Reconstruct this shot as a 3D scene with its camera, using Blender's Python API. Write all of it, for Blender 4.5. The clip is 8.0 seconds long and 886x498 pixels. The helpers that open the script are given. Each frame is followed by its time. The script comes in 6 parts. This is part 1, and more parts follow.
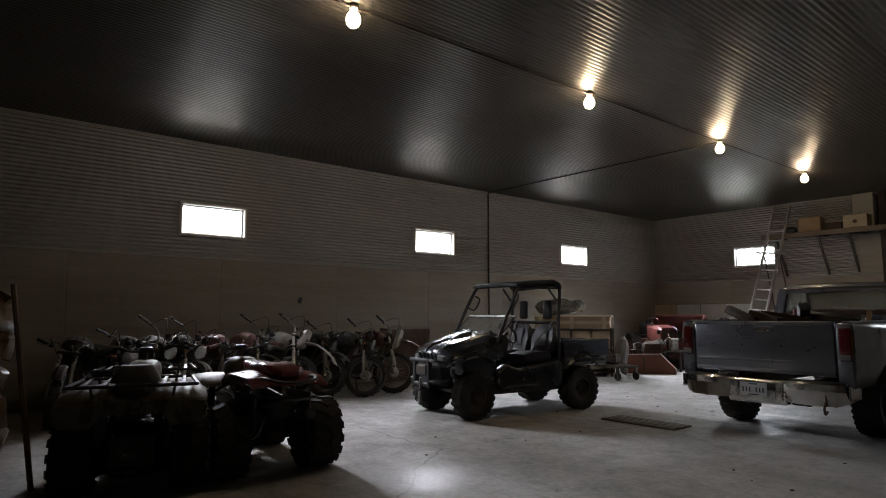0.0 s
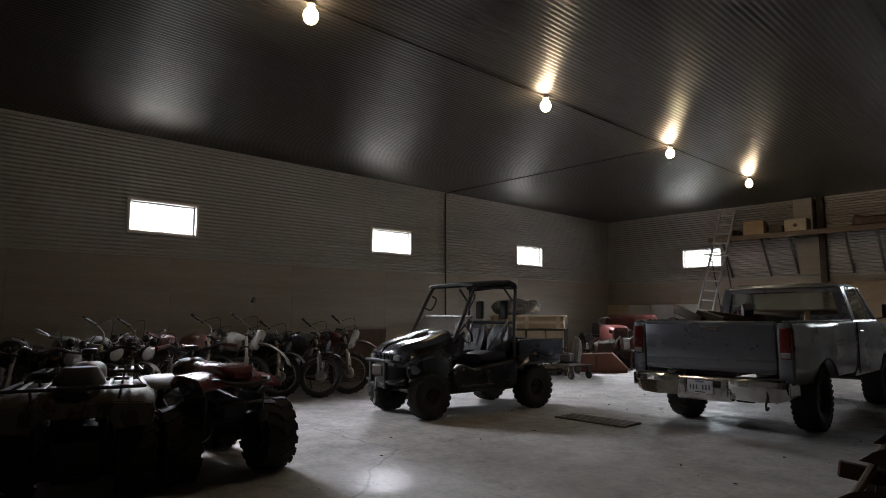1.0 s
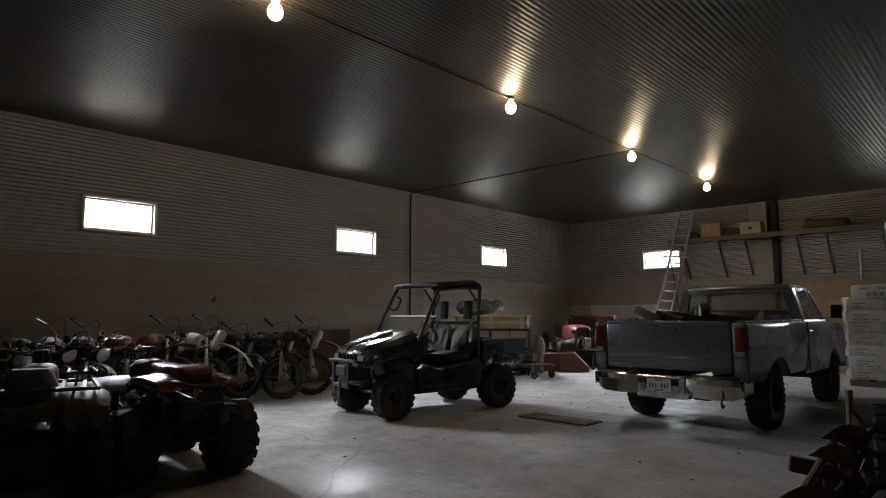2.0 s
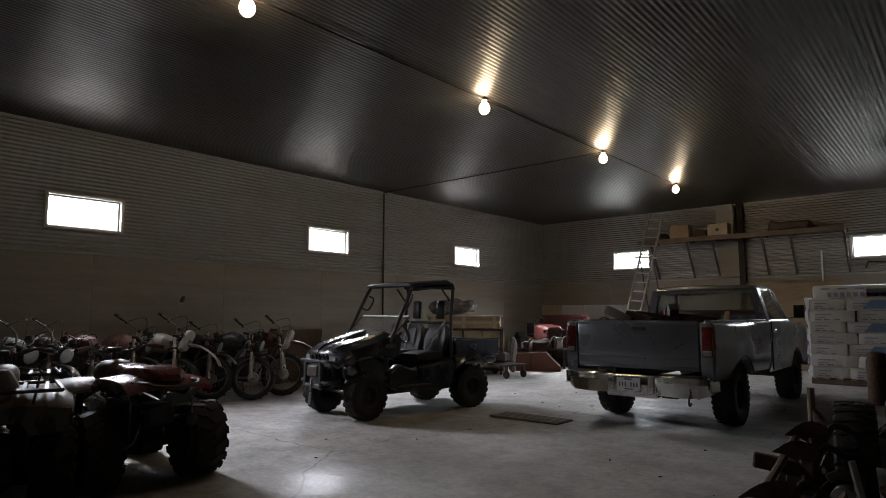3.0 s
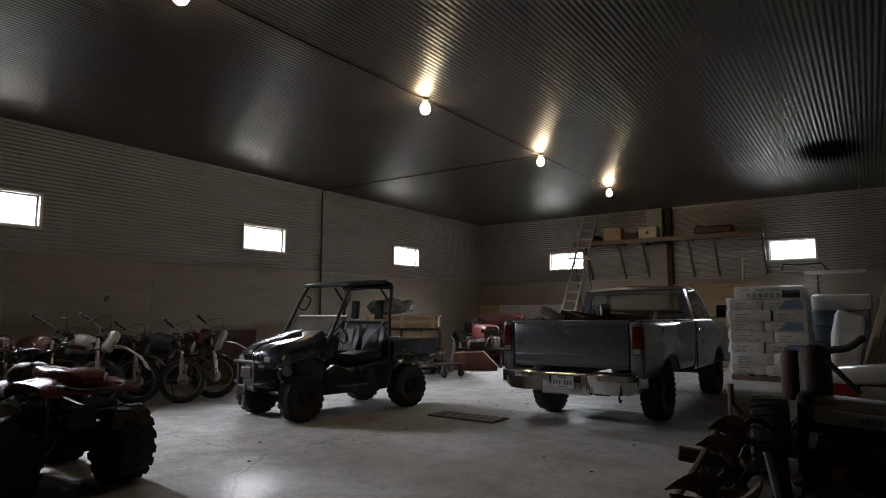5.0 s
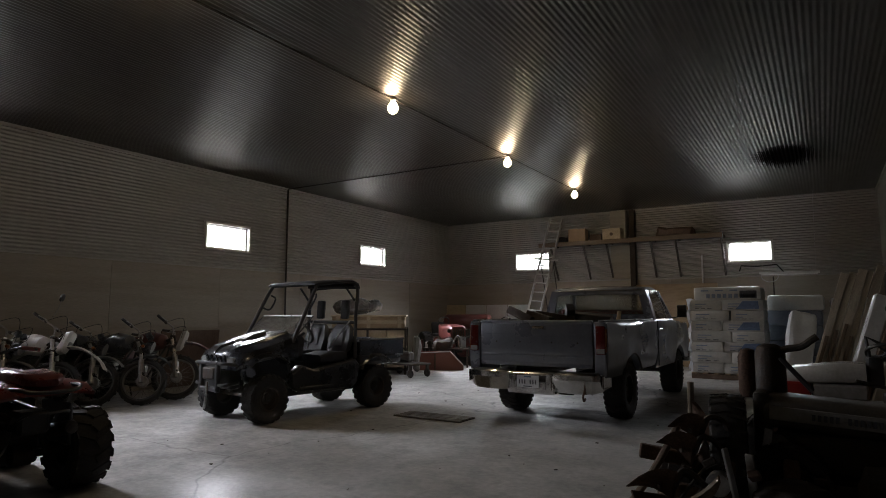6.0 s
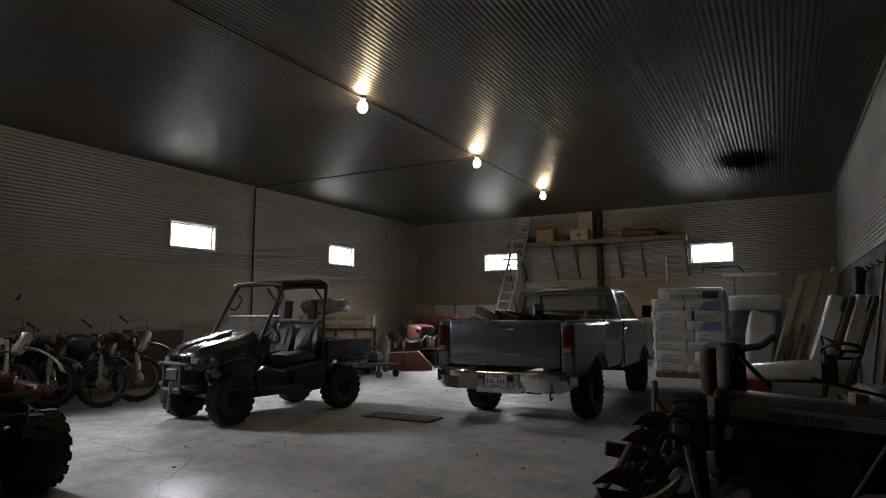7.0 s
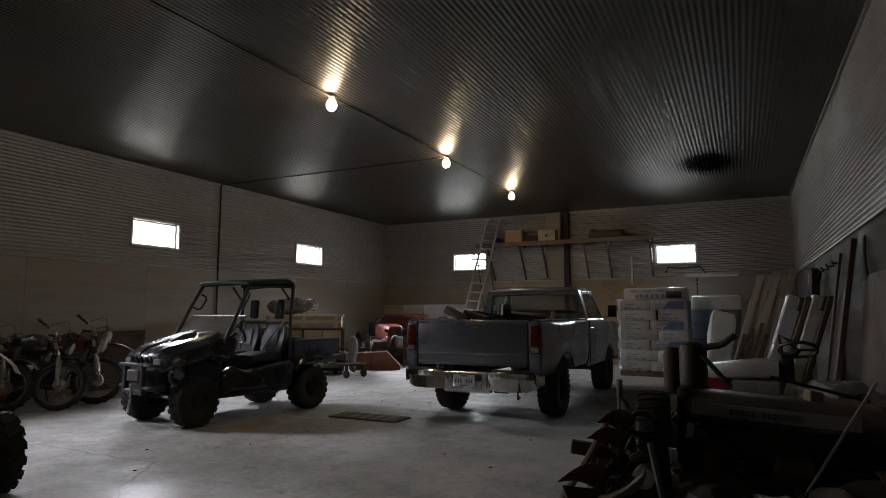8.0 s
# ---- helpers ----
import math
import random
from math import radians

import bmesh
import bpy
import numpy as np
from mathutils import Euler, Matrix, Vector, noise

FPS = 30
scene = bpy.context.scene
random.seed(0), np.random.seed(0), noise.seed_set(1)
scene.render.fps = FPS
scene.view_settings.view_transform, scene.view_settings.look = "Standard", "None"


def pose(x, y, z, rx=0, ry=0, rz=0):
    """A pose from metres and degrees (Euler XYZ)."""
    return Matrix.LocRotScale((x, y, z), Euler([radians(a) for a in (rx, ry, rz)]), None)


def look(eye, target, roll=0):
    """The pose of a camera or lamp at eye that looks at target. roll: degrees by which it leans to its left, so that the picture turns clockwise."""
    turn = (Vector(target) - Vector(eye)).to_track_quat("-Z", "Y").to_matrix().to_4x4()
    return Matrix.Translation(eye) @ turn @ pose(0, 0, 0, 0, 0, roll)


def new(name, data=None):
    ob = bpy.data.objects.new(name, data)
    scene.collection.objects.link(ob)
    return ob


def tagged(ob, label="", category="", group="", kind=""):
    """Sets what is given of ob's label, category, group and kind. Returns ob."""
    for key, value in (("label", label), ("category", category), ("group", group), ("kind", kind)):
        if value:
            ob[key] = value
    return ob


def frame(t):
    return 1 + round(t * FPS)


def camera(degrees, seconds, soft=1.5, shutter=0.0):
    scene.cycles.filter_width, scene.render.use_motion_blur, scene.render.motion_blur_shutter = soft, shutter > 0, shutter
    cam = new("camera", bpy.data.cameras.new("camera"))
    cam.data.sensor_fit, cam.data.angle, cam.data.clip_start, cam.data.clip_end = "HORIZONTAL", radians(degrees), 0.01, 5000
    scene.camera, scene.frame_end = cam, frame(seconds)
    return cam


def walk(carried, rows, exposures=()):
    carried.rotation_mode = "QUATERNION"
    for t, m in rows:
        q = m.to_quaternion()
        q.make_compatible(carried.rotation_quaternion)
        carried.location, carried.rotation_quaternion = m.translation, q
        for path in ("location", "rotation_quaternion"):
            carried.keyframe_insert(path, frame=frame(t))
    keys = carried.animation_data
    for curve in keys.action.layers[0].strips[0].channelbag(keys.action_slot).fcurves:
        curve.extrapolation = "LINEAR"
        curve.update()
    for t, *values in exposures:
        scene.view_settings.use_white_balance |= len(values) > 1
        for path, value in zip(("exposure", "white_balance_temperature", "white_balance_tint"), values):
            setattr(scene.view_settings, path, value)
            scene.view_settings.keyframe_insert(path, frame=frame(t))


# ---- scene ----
cam = camera(72.0, 8.0, soft=0.9)
PATH = [
    (0, (9.080, 5.094, 1.449), (7.543, 6.356, 1.662), 0),
    (0.5, (9.080, 5.094, 1.449), (7.590, 6.411, 1.662), 0),
    (1, (9.080, 5.093, 1.449), (7.636, 6.461, 1.662), 0),
    (1.5, (9.080, 5.093, 1.449), (7.681, 6.506, 1.662), 0),
    (3, (9.081, 5.090, 1.449), (7.784, 6.598, 1.662), 0),
    (3.5, (9.081, 5.089, 1.450), (7.824, 6.630, 1.662), 0),
    (4, (9.082, 5.088, 1.450), (7.866, 6.662, 1.662), 0),
    (4.5, (9.082, 5.088, 1.450), (7.902, 6.689, 1.662), 0),
    (6, (9.083, 5.085, 1.450), (8.034, 6.774, 1.662), 0),
    (6.5, (9.084, 5.084, 1.450), (8.078, 6.800, 1.662), 0),
    (7, (9.084, 5.084, 1.450), (8.122, 6.824, 1.662), 0),
    (7.5, (9.084, 5.083, 1.451), (8.169, 6.848, 1.662), 0),
    (8, (9.085, 5.082, 1.451), (8.213, 6.870, 1.662), 0),
]
walk(cam, [(t, look(eye, target, roll)) for t, eye, target, roll in PATH], exposures=[(0, -0.05), (8, -0.15)])


# ---- light ----
world = bpy.data.worlds.new("world")
scene.world = world
world.use_nodes = True
sky = world.node_tree.nodes.new("ShaderNodeTexSky")
sky.sky_type, sky.sun_disc, sky.sun_elevation, sky.sun_rotation = "NISHITA", False, radians(40), radians(200)
world.node_tree.nodes["Background"].inputs[1].default_value = 0.1
world.node_tree.links.new(sky.outputs[0], world.node_tree.nodes["Background"].inputs[0])
sun = new("sun", bpy.data.lights.new("sun", "SUN"))
sun.data.energy, sun.data.angle, sun.data.color = 0.8, radians(12), (1, 0.97, 0.92)
sun.matrix_world = look((0, -20, 30), (0, 10, 0))
BULB, DAYLIGHT, WINDOW_WATTS = 100.0, 4.0, 190.0


# ---- materials ----
def mat(name, col, rough=0.6, metal=0.0, var=0.2, scale=2.0, fine=40.0, bump=0.15, dirt=None, amount=0.4, coat=0.0, rvar=0.15, stretch=(1, 1, 1), each=0.0, ramp=(0.42, 0.68)):
    """A surface with two scales of mottling, a second colour in worn patches, uneven gloss and fine relief."""
    m = bpy.data.materials.new(name)
    m.use_nodes = True
    nt = m.node_tree
    N, L = nt.nodes.new, nt.links.new
    bsdf = nt.nodes["Principled BSDF"]
    tc, mp = N("ShaderNodeTexCoord"), N("ShaderNodeMapping")
    mp.inputs["Scale"].default_value = stretch
    L(tc.outputs["Object"], mp.inputs[0])
    n1, n2 = N("ShaderNodeTexNoise"), N("ShaderNodeTexNoise")
    for n, s, d in ((n1, scale, 6.0), (n2, fine, 4.0)):
        n.inputs["Scale"].default_value, n.inputs["Detail"].default_value = s, d
        L(mp.outputs[0], n.inputs["Vector"])
    n1.inputs["Roughness"].default_value = 0.65
    r1 = N("ShaderNodeValToRGB")
    c2 = dirt if dirt else tuple(c * 0.55 for c in col)
    r1.color_ramp.elements[0].position, r1.color_ramp.elements[1].position = ramp
    r1.color_ramp.elements[0].color, r1.color_ramp.elements[1].color = (0, 0, 0, 1), (1, 1, 1, 1)
    L(n1.outputs[0], r1.inputs[0])
    mul = N("ShaderNodeMath")
    mul.operation = "MULTIPLY"
    mul.inputs[1].default_value = amount
    L(r1.outputs[0], mul.inputs[0])
    mx = N("ShaderNodeMix")
    mx.data_type = "RGBA"
    mx.inputs["A"].default_value, mx.inputs["B"].default_value = (*col, 1), (*c2, 1)
    L(mul.outputs[0], mx.inputs["Factor"])
    hsv = N("ShaderNodeHueSaturation")
    mr = N("ShaderNodeMapRange")
    mr.inputs["From Min"].default_value, mr.inputs["From Max"].default_value = 0.3, 0.7
    mr.inputs["To Min"].default_value, mr.inputs["To Max"].default_value = 1 - var, 1 + var
    L(n2.outputs[0], mr.inputs[0])
    last = mr.outputs[0]
    if each:
        oi, me, mm = N("ShaderNodeObjectInfo"), N("ShaderNodeMapRange"), N("ShaderNodeMath")
        me.inputs["To Min"].default_value, me.inputs["To Max"].default_value = 1 - each, 1 + each
        L(oi.outputs["Random"], me.inputs[0])
        mm.operation = "MULTIPLY"
        L(last, mm.inputs[0])
        L(me.outputs[0], mm.inputs[1])
        last = mm.outputs[0]
    L(last, hsv.inputs["Value"])
    L(mx.outputs["Result"], hsv.inputs["Color"])
    L(hsv.outputs[0], bsdf.inputs["Base Color"])
    rr = N("ShaderNodeMapRange")
    rr.inputs["From Min"].default_value, rr.inputs["From Max"].default_value = 0.3, 0.7
    rr.inputs["To Min"].default_value, rr.inputs["To Max"].default_value = max(rough - rvar, 0.03), min(rough + rvar, 1)
    L(n1.outputs[0], rr.inputs[0])
    L(rr.outputs[0], bsdf.inputs["Roughness"])
    bsdf.inputs["Metallic"].default_value = metal
    bsdf.inputs["Coat Weight"].default_value = coat
    bsdf.inputs["Coat Roughness"].default_value = 0.12
    if bump:
        b = N("ShaderNodeBump")
        b.inputs["Strength"].default_value, b.inputs["Distance"].default_value = bump, 0.01
        L(n2.outputs[0], b.inputs["Height"])
        L(b.outputs[0], bsdf.inputs["Normal"])
    return m


def glass_mat(name, tint=(1, 1, 1), rough=0.02, dusty=0.0):
    m = bpy.data.materials.new(name)
    m.use_nodes = True
    nt = m.node_tree
    b = nt.nodes["Principled BSDF"]
    b.inputs["Base Color"].default_value = (*tint, 1)
    b.inputs["Roughness"].default_value = rough
    b.inputs["Transmission Weight"].default_value = 1.0
    b.inputs["IOR"].default_value = 1.2
    if dusty:
        d, mixer, n = nt.nodes.new("ShaderNodeBsdfDiffuse"), nt.nodes.new("ShaderNodeMixShader"), nt.nodes.new("ShaderNodeTexNoise")
        n.inputs["Scale"].default_value = 6
        mr = nt.nodes.new("ShaderNodeMapRange")
        mr.inputs["To Min"].default_value, mr.inputs["To Max"].default_value = dusty * 0.5, dusty * 1.4
        nt.links.new(n.outputs[0], mr.inputs[0])
        nt.links.new(mr.outputs[0], mixer.inputs[0])
        d.inputs[0].default_value = (0.4, 0.38, 0.34, 1)
        nt.links.new(b.outputs[0], mixer.inputs[1])
        nt.links.new(d.outputs[0], mixer.inputs[2])
        nt.links.new(mixer.outputs[0], nt.nodes["Material Output"].inputs[0])
    return m


def glow_mat(name, col, strength):
    m = bpy.data.materials.new(name)
    m.use_nodes = True
    b = m.node_tree.nodes["Principled BSDF"]
    b.inputs["Base Color"].default_value = (*col, 1)
    b.inputs["Emission Color"].default_value = (*col, 1)
    b.inputs["Emission Strength"].default_value = strength
    return m


M = {
    "concrete": mat("concrete_floor", (0.52, 0.51, 0.49), 0.52, 0, 0.14, 0.8, 16, 0.4, (0.24, 0.22, 0.195), 0.8, rvar=0.22, ramp=(0.38, 0.74)),
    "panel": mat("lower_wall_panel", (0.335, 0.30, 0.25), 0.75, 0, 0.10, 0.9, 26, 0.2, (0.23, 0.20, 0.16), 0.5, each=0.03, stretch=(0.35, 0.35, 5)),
    # panel colour cut to a fifth, painting in the right-hand wall's dimness
    "shaded_panel": mat("shade_toned_wall_panel", (0.065, 0.055, 0.045), 0.75, 0, 0.12, 0.9, 26, 0.2, (0.04, 0.033, 0.027), 0.5, each=0.05, stretch=(0.35, 0.35, 5)),
    "steel": mat("corrugated_wall_steel", (0.40, 0.385, 0.36), 0.45, 0.5, 0.08, 0.6, 18, 0.04, (0.31, 0.29, 0.265), 0.4, stretch=(0.5, 0.5, 2)),
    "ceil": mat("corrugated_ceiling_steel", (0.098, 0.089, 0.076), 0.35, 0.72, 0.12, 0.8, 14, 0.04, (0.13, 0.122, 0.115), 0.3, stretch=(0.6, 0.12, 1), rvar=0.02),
    "frame": mat("window_frame_paint", (0.75, 0.75, 0.73), 0.4, 0, 0.05, 4, 60, 0.05),
    "wood": mat("raw_lumber", (0.36, 0.26, 0.16), 0.7, 0, 0.18, 2, 30, 0.25, (0.2, 0.14, 0.09), 0.5, stretch=(1, 6, 6)),
    "pale_wood": mat("pale_lumber", (0.55, 0.45, 0.31), 0.7, 0, 0.15, 3, 40, 0.25, (0.36, 0.28, 0.18), 0.5, each=0.12),
    "dark_wood": mat("dark_lumber", (0.12, 0.08, 0.055), 0.75, 0, 0.2, 3, 40, 0.25, each=0.15),
    "card": mat("cardboard", (0.42, 0.29, 0.17), 0.8, 0, 0.08, 3, 50, 0.1),
    "alu": mat("ladder_aluminium", (0.62, 0.61, 0.58), 0.4, 0.85, 0.08, 5, 60, 0.05),
    "iron": mat("blackened_iron", (0.06, 0.055, 0.05), 0.6, 0.6, 0.25, 6, 70, 0.3, (0.10, 0.06, 0.035), 0.5),
    "gravel": mat("gravel_ground", (0.20, 0.185, 0.16), 0.9, 0, 0.3, 0.5, 12, 0.4, (0.10, 0.11, 0.06), 0.6),
    "bark": mat("dark_bark_wood", (0.05, 0.035, 0.024), 0.85, 0, 0.25, 4, 40, 0.4),
    "old_board": mat("grey_weathered_board", (0.56, 0.51, 0.43), 0.75, 0, 0.15, 3, 40, 0.25, (0.26, 0.22, 0.17), 0.5, each=0.15, stretch=(4, 4, 0.7)),
    "shelf_wood": mat("stained_shelf_wood", (0.19, 0.14, 0.095), 0.7, 0, 0.18, 2, 30, 0.25, (0.11, 0.08, 0.055), 0.5, stretch=(1, 6, 6)),
    "bumper_chrome": mat("dented_chrome", (0.78, 0.78, 0.78), 0.17, 1, 0.08, 4, 7, 0.35, (0.45, 0.43, 0.40), 0.4, rvar=0.08),
    "rust": mat("rusted_steel", (0.11, 0.064, 0.04), 0.8, 0.3, 0.3, 5, 60, 0.4, (0.07, 0.045, 0.035), 0.6),
    "black": mat("black_plastic", (0.025, 0.025, 0.027), 0.5, 0, 0.25, 4, 90, 0.15, (0.06, 0.055, 0.05), 0.4),
    "rubber": mat("tyre_rubber", (0.022, 0.021, 0.02), 0.8, 0, 0.3, 6, 60, 0.3, (0.06, 0.05, 0.038), 0.55),
    "chrome": mat("worn_chrome", (0.80, 0.80, 0.79), 0.14, 1, 0.06, 5, 40, 0.03, (0.5, 0.48, 0.46), 0.35, rvar=0.08),
    "silver": mat("silver_metal", (0.5, 0.5, 0.49), 0.38, 0.9, 0.12, 6, 50, 0.08, (0.25, 0.23, 0.2), 0.5),
    "white_plastic": mat("white_film", (0.72, 0.73, 0.74), 0.35, 0, 0.06, 3, 30, 0.25, (0.55, 0.56, 0.58), 0.5),
    "blue_print": mat("blue_print", (0.12, 0.17, 0.28), 0.5, 0, 0.15, 4, 40, 0.1),
    "print": mat("dark_print", (0.09, 0.09, 0.10), 0.6, 0, 0.2, 6, 60, 0.0),
    "blue_film": mat("blue_film", (0.20, 0.24, 0.32), 0.4, 0, 0.1, 3, 30, 0.2, (0.35, 0.38, 0.43), 0.4),
    "red": mat("faded_red_paint", (0.14, 0.032, 0.027), 0.45, 0, 0.15, 4, 50, 0.08, (0.14, 0.05, 0.04), 0.5),
    "orange": mat("rusty_orange_paint", (0.17, 0.058, 0.036), 0.6, 0, 0.15, 4, 50, 0.12, (0.16, 0.06, 0.04), 0.5),
    "glass": glass_mat("clear_glass", (0.96, 0.98, 0.97), 0.02),
    "dusty_glass": glass_mat("dusty_glass", (0.8, 0.84, 0.82), 0.05, 0.10),
    "bulb": glow_mat("lit_bulb", (1.0, 0.77, 0.49), BULB),
    "sky": glow_mat("bright_overcast_sky", (0.93, 0.97, 1.0), DAYLIGHT),
}

# a soot stain on the ceiling
nt = M["ceil"].node_tree
tc, sep, ramp, mx = nt.nodes.new("ShaderNodeTexCoord"), nt.nodes.new("ShaderNodeVectorMath"), nt.nodes.new("ShaderNodeMapRange"), nt.nodes.new("ShaderNodeMix")
sub, wob = nt.nodes.new("ShaderNodeVectorMath"), nt.nodes.new("ShaderNodeTexNoise")
sub.operation, sep.operation, mx.data_type = "SUBTRACT", "LENGTH", "RGBA"
sub.inputs[1].default_value = (8.6, 18.7, 4.55)
scl = nt.nodes.new("ShaderNodeVectorMath")
scl.operation = "MULTIPLY"
scl.inputs[1].default_value = (0.62, 0.34, 0.0)
wob.inputs["Scale"].default_value = 2.5
add = nt.nodes.new("ShaderNodeMath")
add.operation = "ADD"
nt.links.new(tc.outputs["Object"], sub.inputs[0])
nt.links.new(sub.outputs[0], scl.inputs[0])
nt.links.new(scl.outputs[0], sep.inputs[0])
nt.links.new(sep.outputs["Value"], add.inputs[0])
nt.links.new(wob.outputs[0], add.inputs[1])
nt.links.new(add.outputs[0], ramp.inputs[0])
ramp.inputs["From Min"].default_value, ramp.inputs["From Max"].default_value = 0.80, 1.22
ramp.inputs["To Min"].default_value, ramp.inputs["To Max"].default_value = 1.0, 0.0
bs = nt.nodes["Principled BSDF"]
src = bs.inputs["Base Color"].links[0].from_socket
nt.links.new(src, mx.inputs["A"])
mx.inputs["B"].default_value = (0.012, 0.011, 0.01, 1)
nt.links.new(ramp.outputs[0], mx.inputs["Factor"])
nt.links.new(mx.outputs["Result"], bs.inputs["Base Color"])
for socket, clean, sooty in (("Metallic", 0.72, 0.0), ("Specular IOR Level", 0.5, 0.0)):
    fade = nt.nodes.new("ShaderNodeMapRange")
    fade.inputs["To Min"].default_value, fade.inputs["To Max"].default_value = clean, sooty
    nt.links.new(ramp.outputs[0], fade.inputs[0])
    nt.links.new(fade.outputs[0], bs.inputs[socket])
# fine pitting, hairline cracks and dark spatter in the floor
nt = M["concrete"].node_tree
bs = nt.nodes["Principled BSDF"]
tc, n3, v3 = nt.nodes.new("ShaderNodeTexCoord"), nt.nodes.new("ShaderNodeTexNoise"), nt.nodes.new("ShaderNodeTexVoronoi")
n3.inputs["Scale"].default_value, n3.inputs["Detail"].default_value, n3.inputs["Roughness"].default_value = 3.2, 10, 0.72
v3.feature, v3.inputs["Scale"].default_value = "DISTANCE_TO_EDGE", 0.28
warp, wn = nt.nodes.new("ShaderNodeMix"), nt.nodes.new("ShaderNodeTexNoise")
warp.data_type, wn.inputs["Scale"].default_value = "VECTOR", 1.4
warp.inputs["Factor"].default_value = 0.35
nt.links.new(tc.outputs["Object"], n3.inputs["Vector"])
nt.links.new(tc.outputs["Object"], wn.inputs["Vector"])
nt.links.new(tc.outputs["Object"], warp.inputs["A"])
nt.links.new(wn.outputs["Color"], warp.inputs["B"])
nt.links.new(warp.outputs["Result"], v3.inputs["Vector"])
crk = nt.nodes.new("ShaderNodeMapRange")
crk.inputs["From Max"].default_value, crk.inputs["To Min"].default_value = 0.004, 0.55
nt.links.new(v3.outputs["Distance"], crk.inputs[0])
mot = nt.nodes.new("ShaderNodeMapRange")
mot.inputs["From Min"].default_value, mot.inputs["From Max"].default_value = 0.36, 0.62
mot.inputs["To Min"].default_value, mot.inputs["To Max"].default_value = 0.68, 1.14
nt.links.new(n3.outputs[0], mot.inputs[0])
both = nt.nodes.new("ShaderNodeMath")
both.operation = "MULTIPLY"
nt.links.new(crk.outputs[0], both.inputs[0])
nt.links.new(mot.outputs[0], both.inputs[1])
hs = nt.nodes.new("ShaderNodeHueSaturation")
nt.links.new(bs.inputs["Base Color"].links[0].from_socket, hs.inputs["Color"])
nt.links.new(both.outputs[0], hs.inputs["Value"])
nt.links.new(hs.outputs[0], bs.inputs["Base Color"])
rg = nt.nodes.new("ShaderNodeMapRange")
rg.inputs["From Min"].default_value, rg.inputs["From Max"].default_value = 0.36, 0.64
rg.inputs["To Min"].default_value, rg.inputs["To Max"].default_value = 0.80, 0.42
nt.links.new(n3.outputs[0], rg.inputs[0])
# a patch worn smooth and pitted by traffic
off, dist, worn, smooth_mix = nt.nodes.new("ShaderNodeVectorMath"), nt.nodes.new("ShaderNodeVectorMath"), nt.nodes.new("ShaderNodeMapRange"), nt.nodes.new("ShaderNodeMix")
off.operation, dist.operation = "SUBTRACT", "LENGTH"
off.inputs[1].default_value = (4.64, 8.43, 0)
nt.links.new(tc.outputs["Object"], off.inputs[0])
nt.links.new(off.outputs[0], dist.inputs[0])
ragged = nt.nodes.new("ShaderNodeMath")
ragged.operation = "ADD"
nt.links.new(dist.outputs["Value"], ragged.inputs[0])
nt.links.new(n3.outputs[0], ragged.inputs[1])
worn.inputs["From Min"].default_value, worn.inputs["From Max"].default_value = 0.70, 1.15
worn.inputs["To Min"].default_value, worn.inputs["To Max"].default_value = 1.0, 0.0
nt.links.new(ragged.outputs[0], worn.inputs[0])
nt.links.new(worn.outputs[0], smooth_mix.inputs["Factor"])
nt.links.new(rg.outputs[0], smooth_mix.inputs["A"])
smooth_mix.inputs["B"].default_value = 0.33
nt.links.new(smooth_mix.outputs["Result"], bs.inputs["Roughness"])


# ---- shaping ----
def part(name, bm, material, parent=None, label="", m=None, smooth=35):
    """Links a bmesh as one mesh object, under a thing or a part when one is given."""
    me = bpy.data.meshes.new(name)
    bmesh.ops.recalc_face_normals(bm, faces=bm.faces[:]) if len(bm.faces) < 60000 else None
    bm.to_mesh(me)
    bm.free()
    me.materials.append(M[material] if isinstance(material, str) else material)
    if smooth:
        me.polygons.foreach_set("use_smooth", [True] * len(me.polygons))
        me.set_sharp_from_angle(angle=radians(smooth))
    ob = new(name, me)
    if parent:
        ob.parent = parent
    if m:
        ob.matrix_basis = m
    return tagged(ob, label)


def thing(name, label, category, m=None, group="", kind=""):
    ob = new(name)
    ob.empty_display_size = 0.1
    if m:
        ob.matrix_basis = m
    return tagged(ob, label, category, group, kind)


def rot(rx=0, ry=0, rz=0):
    return Euler([radians(a) for a in (rx, ry, rz)]).to_matrix().to_4x4()


def box(c, s, r=(0, 0, 0), bevel=0.0, bm=None, seg=1):
    """A box about c with size s, turned by r degrees, with eased edges; added to bm when given."""
    t = bmesh.new()
    bmesh.ops.create_cube(t, size=1, matrix=Matrix.Diagonal((*s, 1)))
    if bevel:
        bmesh.ops.bevel(t, geom=t.edges[:], offset=min(bevel, 0.45 * min(s)), segments=seg, affect="EDGES", profile=0.5)
    t.transform(Matrix.Translation(c) @ rot(*r))
    return merge(t, bm)


def merge(t, bm):
    if bm is None:
        return t
    me = bpy.data.meshes.new("tmp")
    t.to_mesh(me)
    t.free()
    bm.from_mesh(me)
    bpy.data.meshes.remove(me)
    return bm


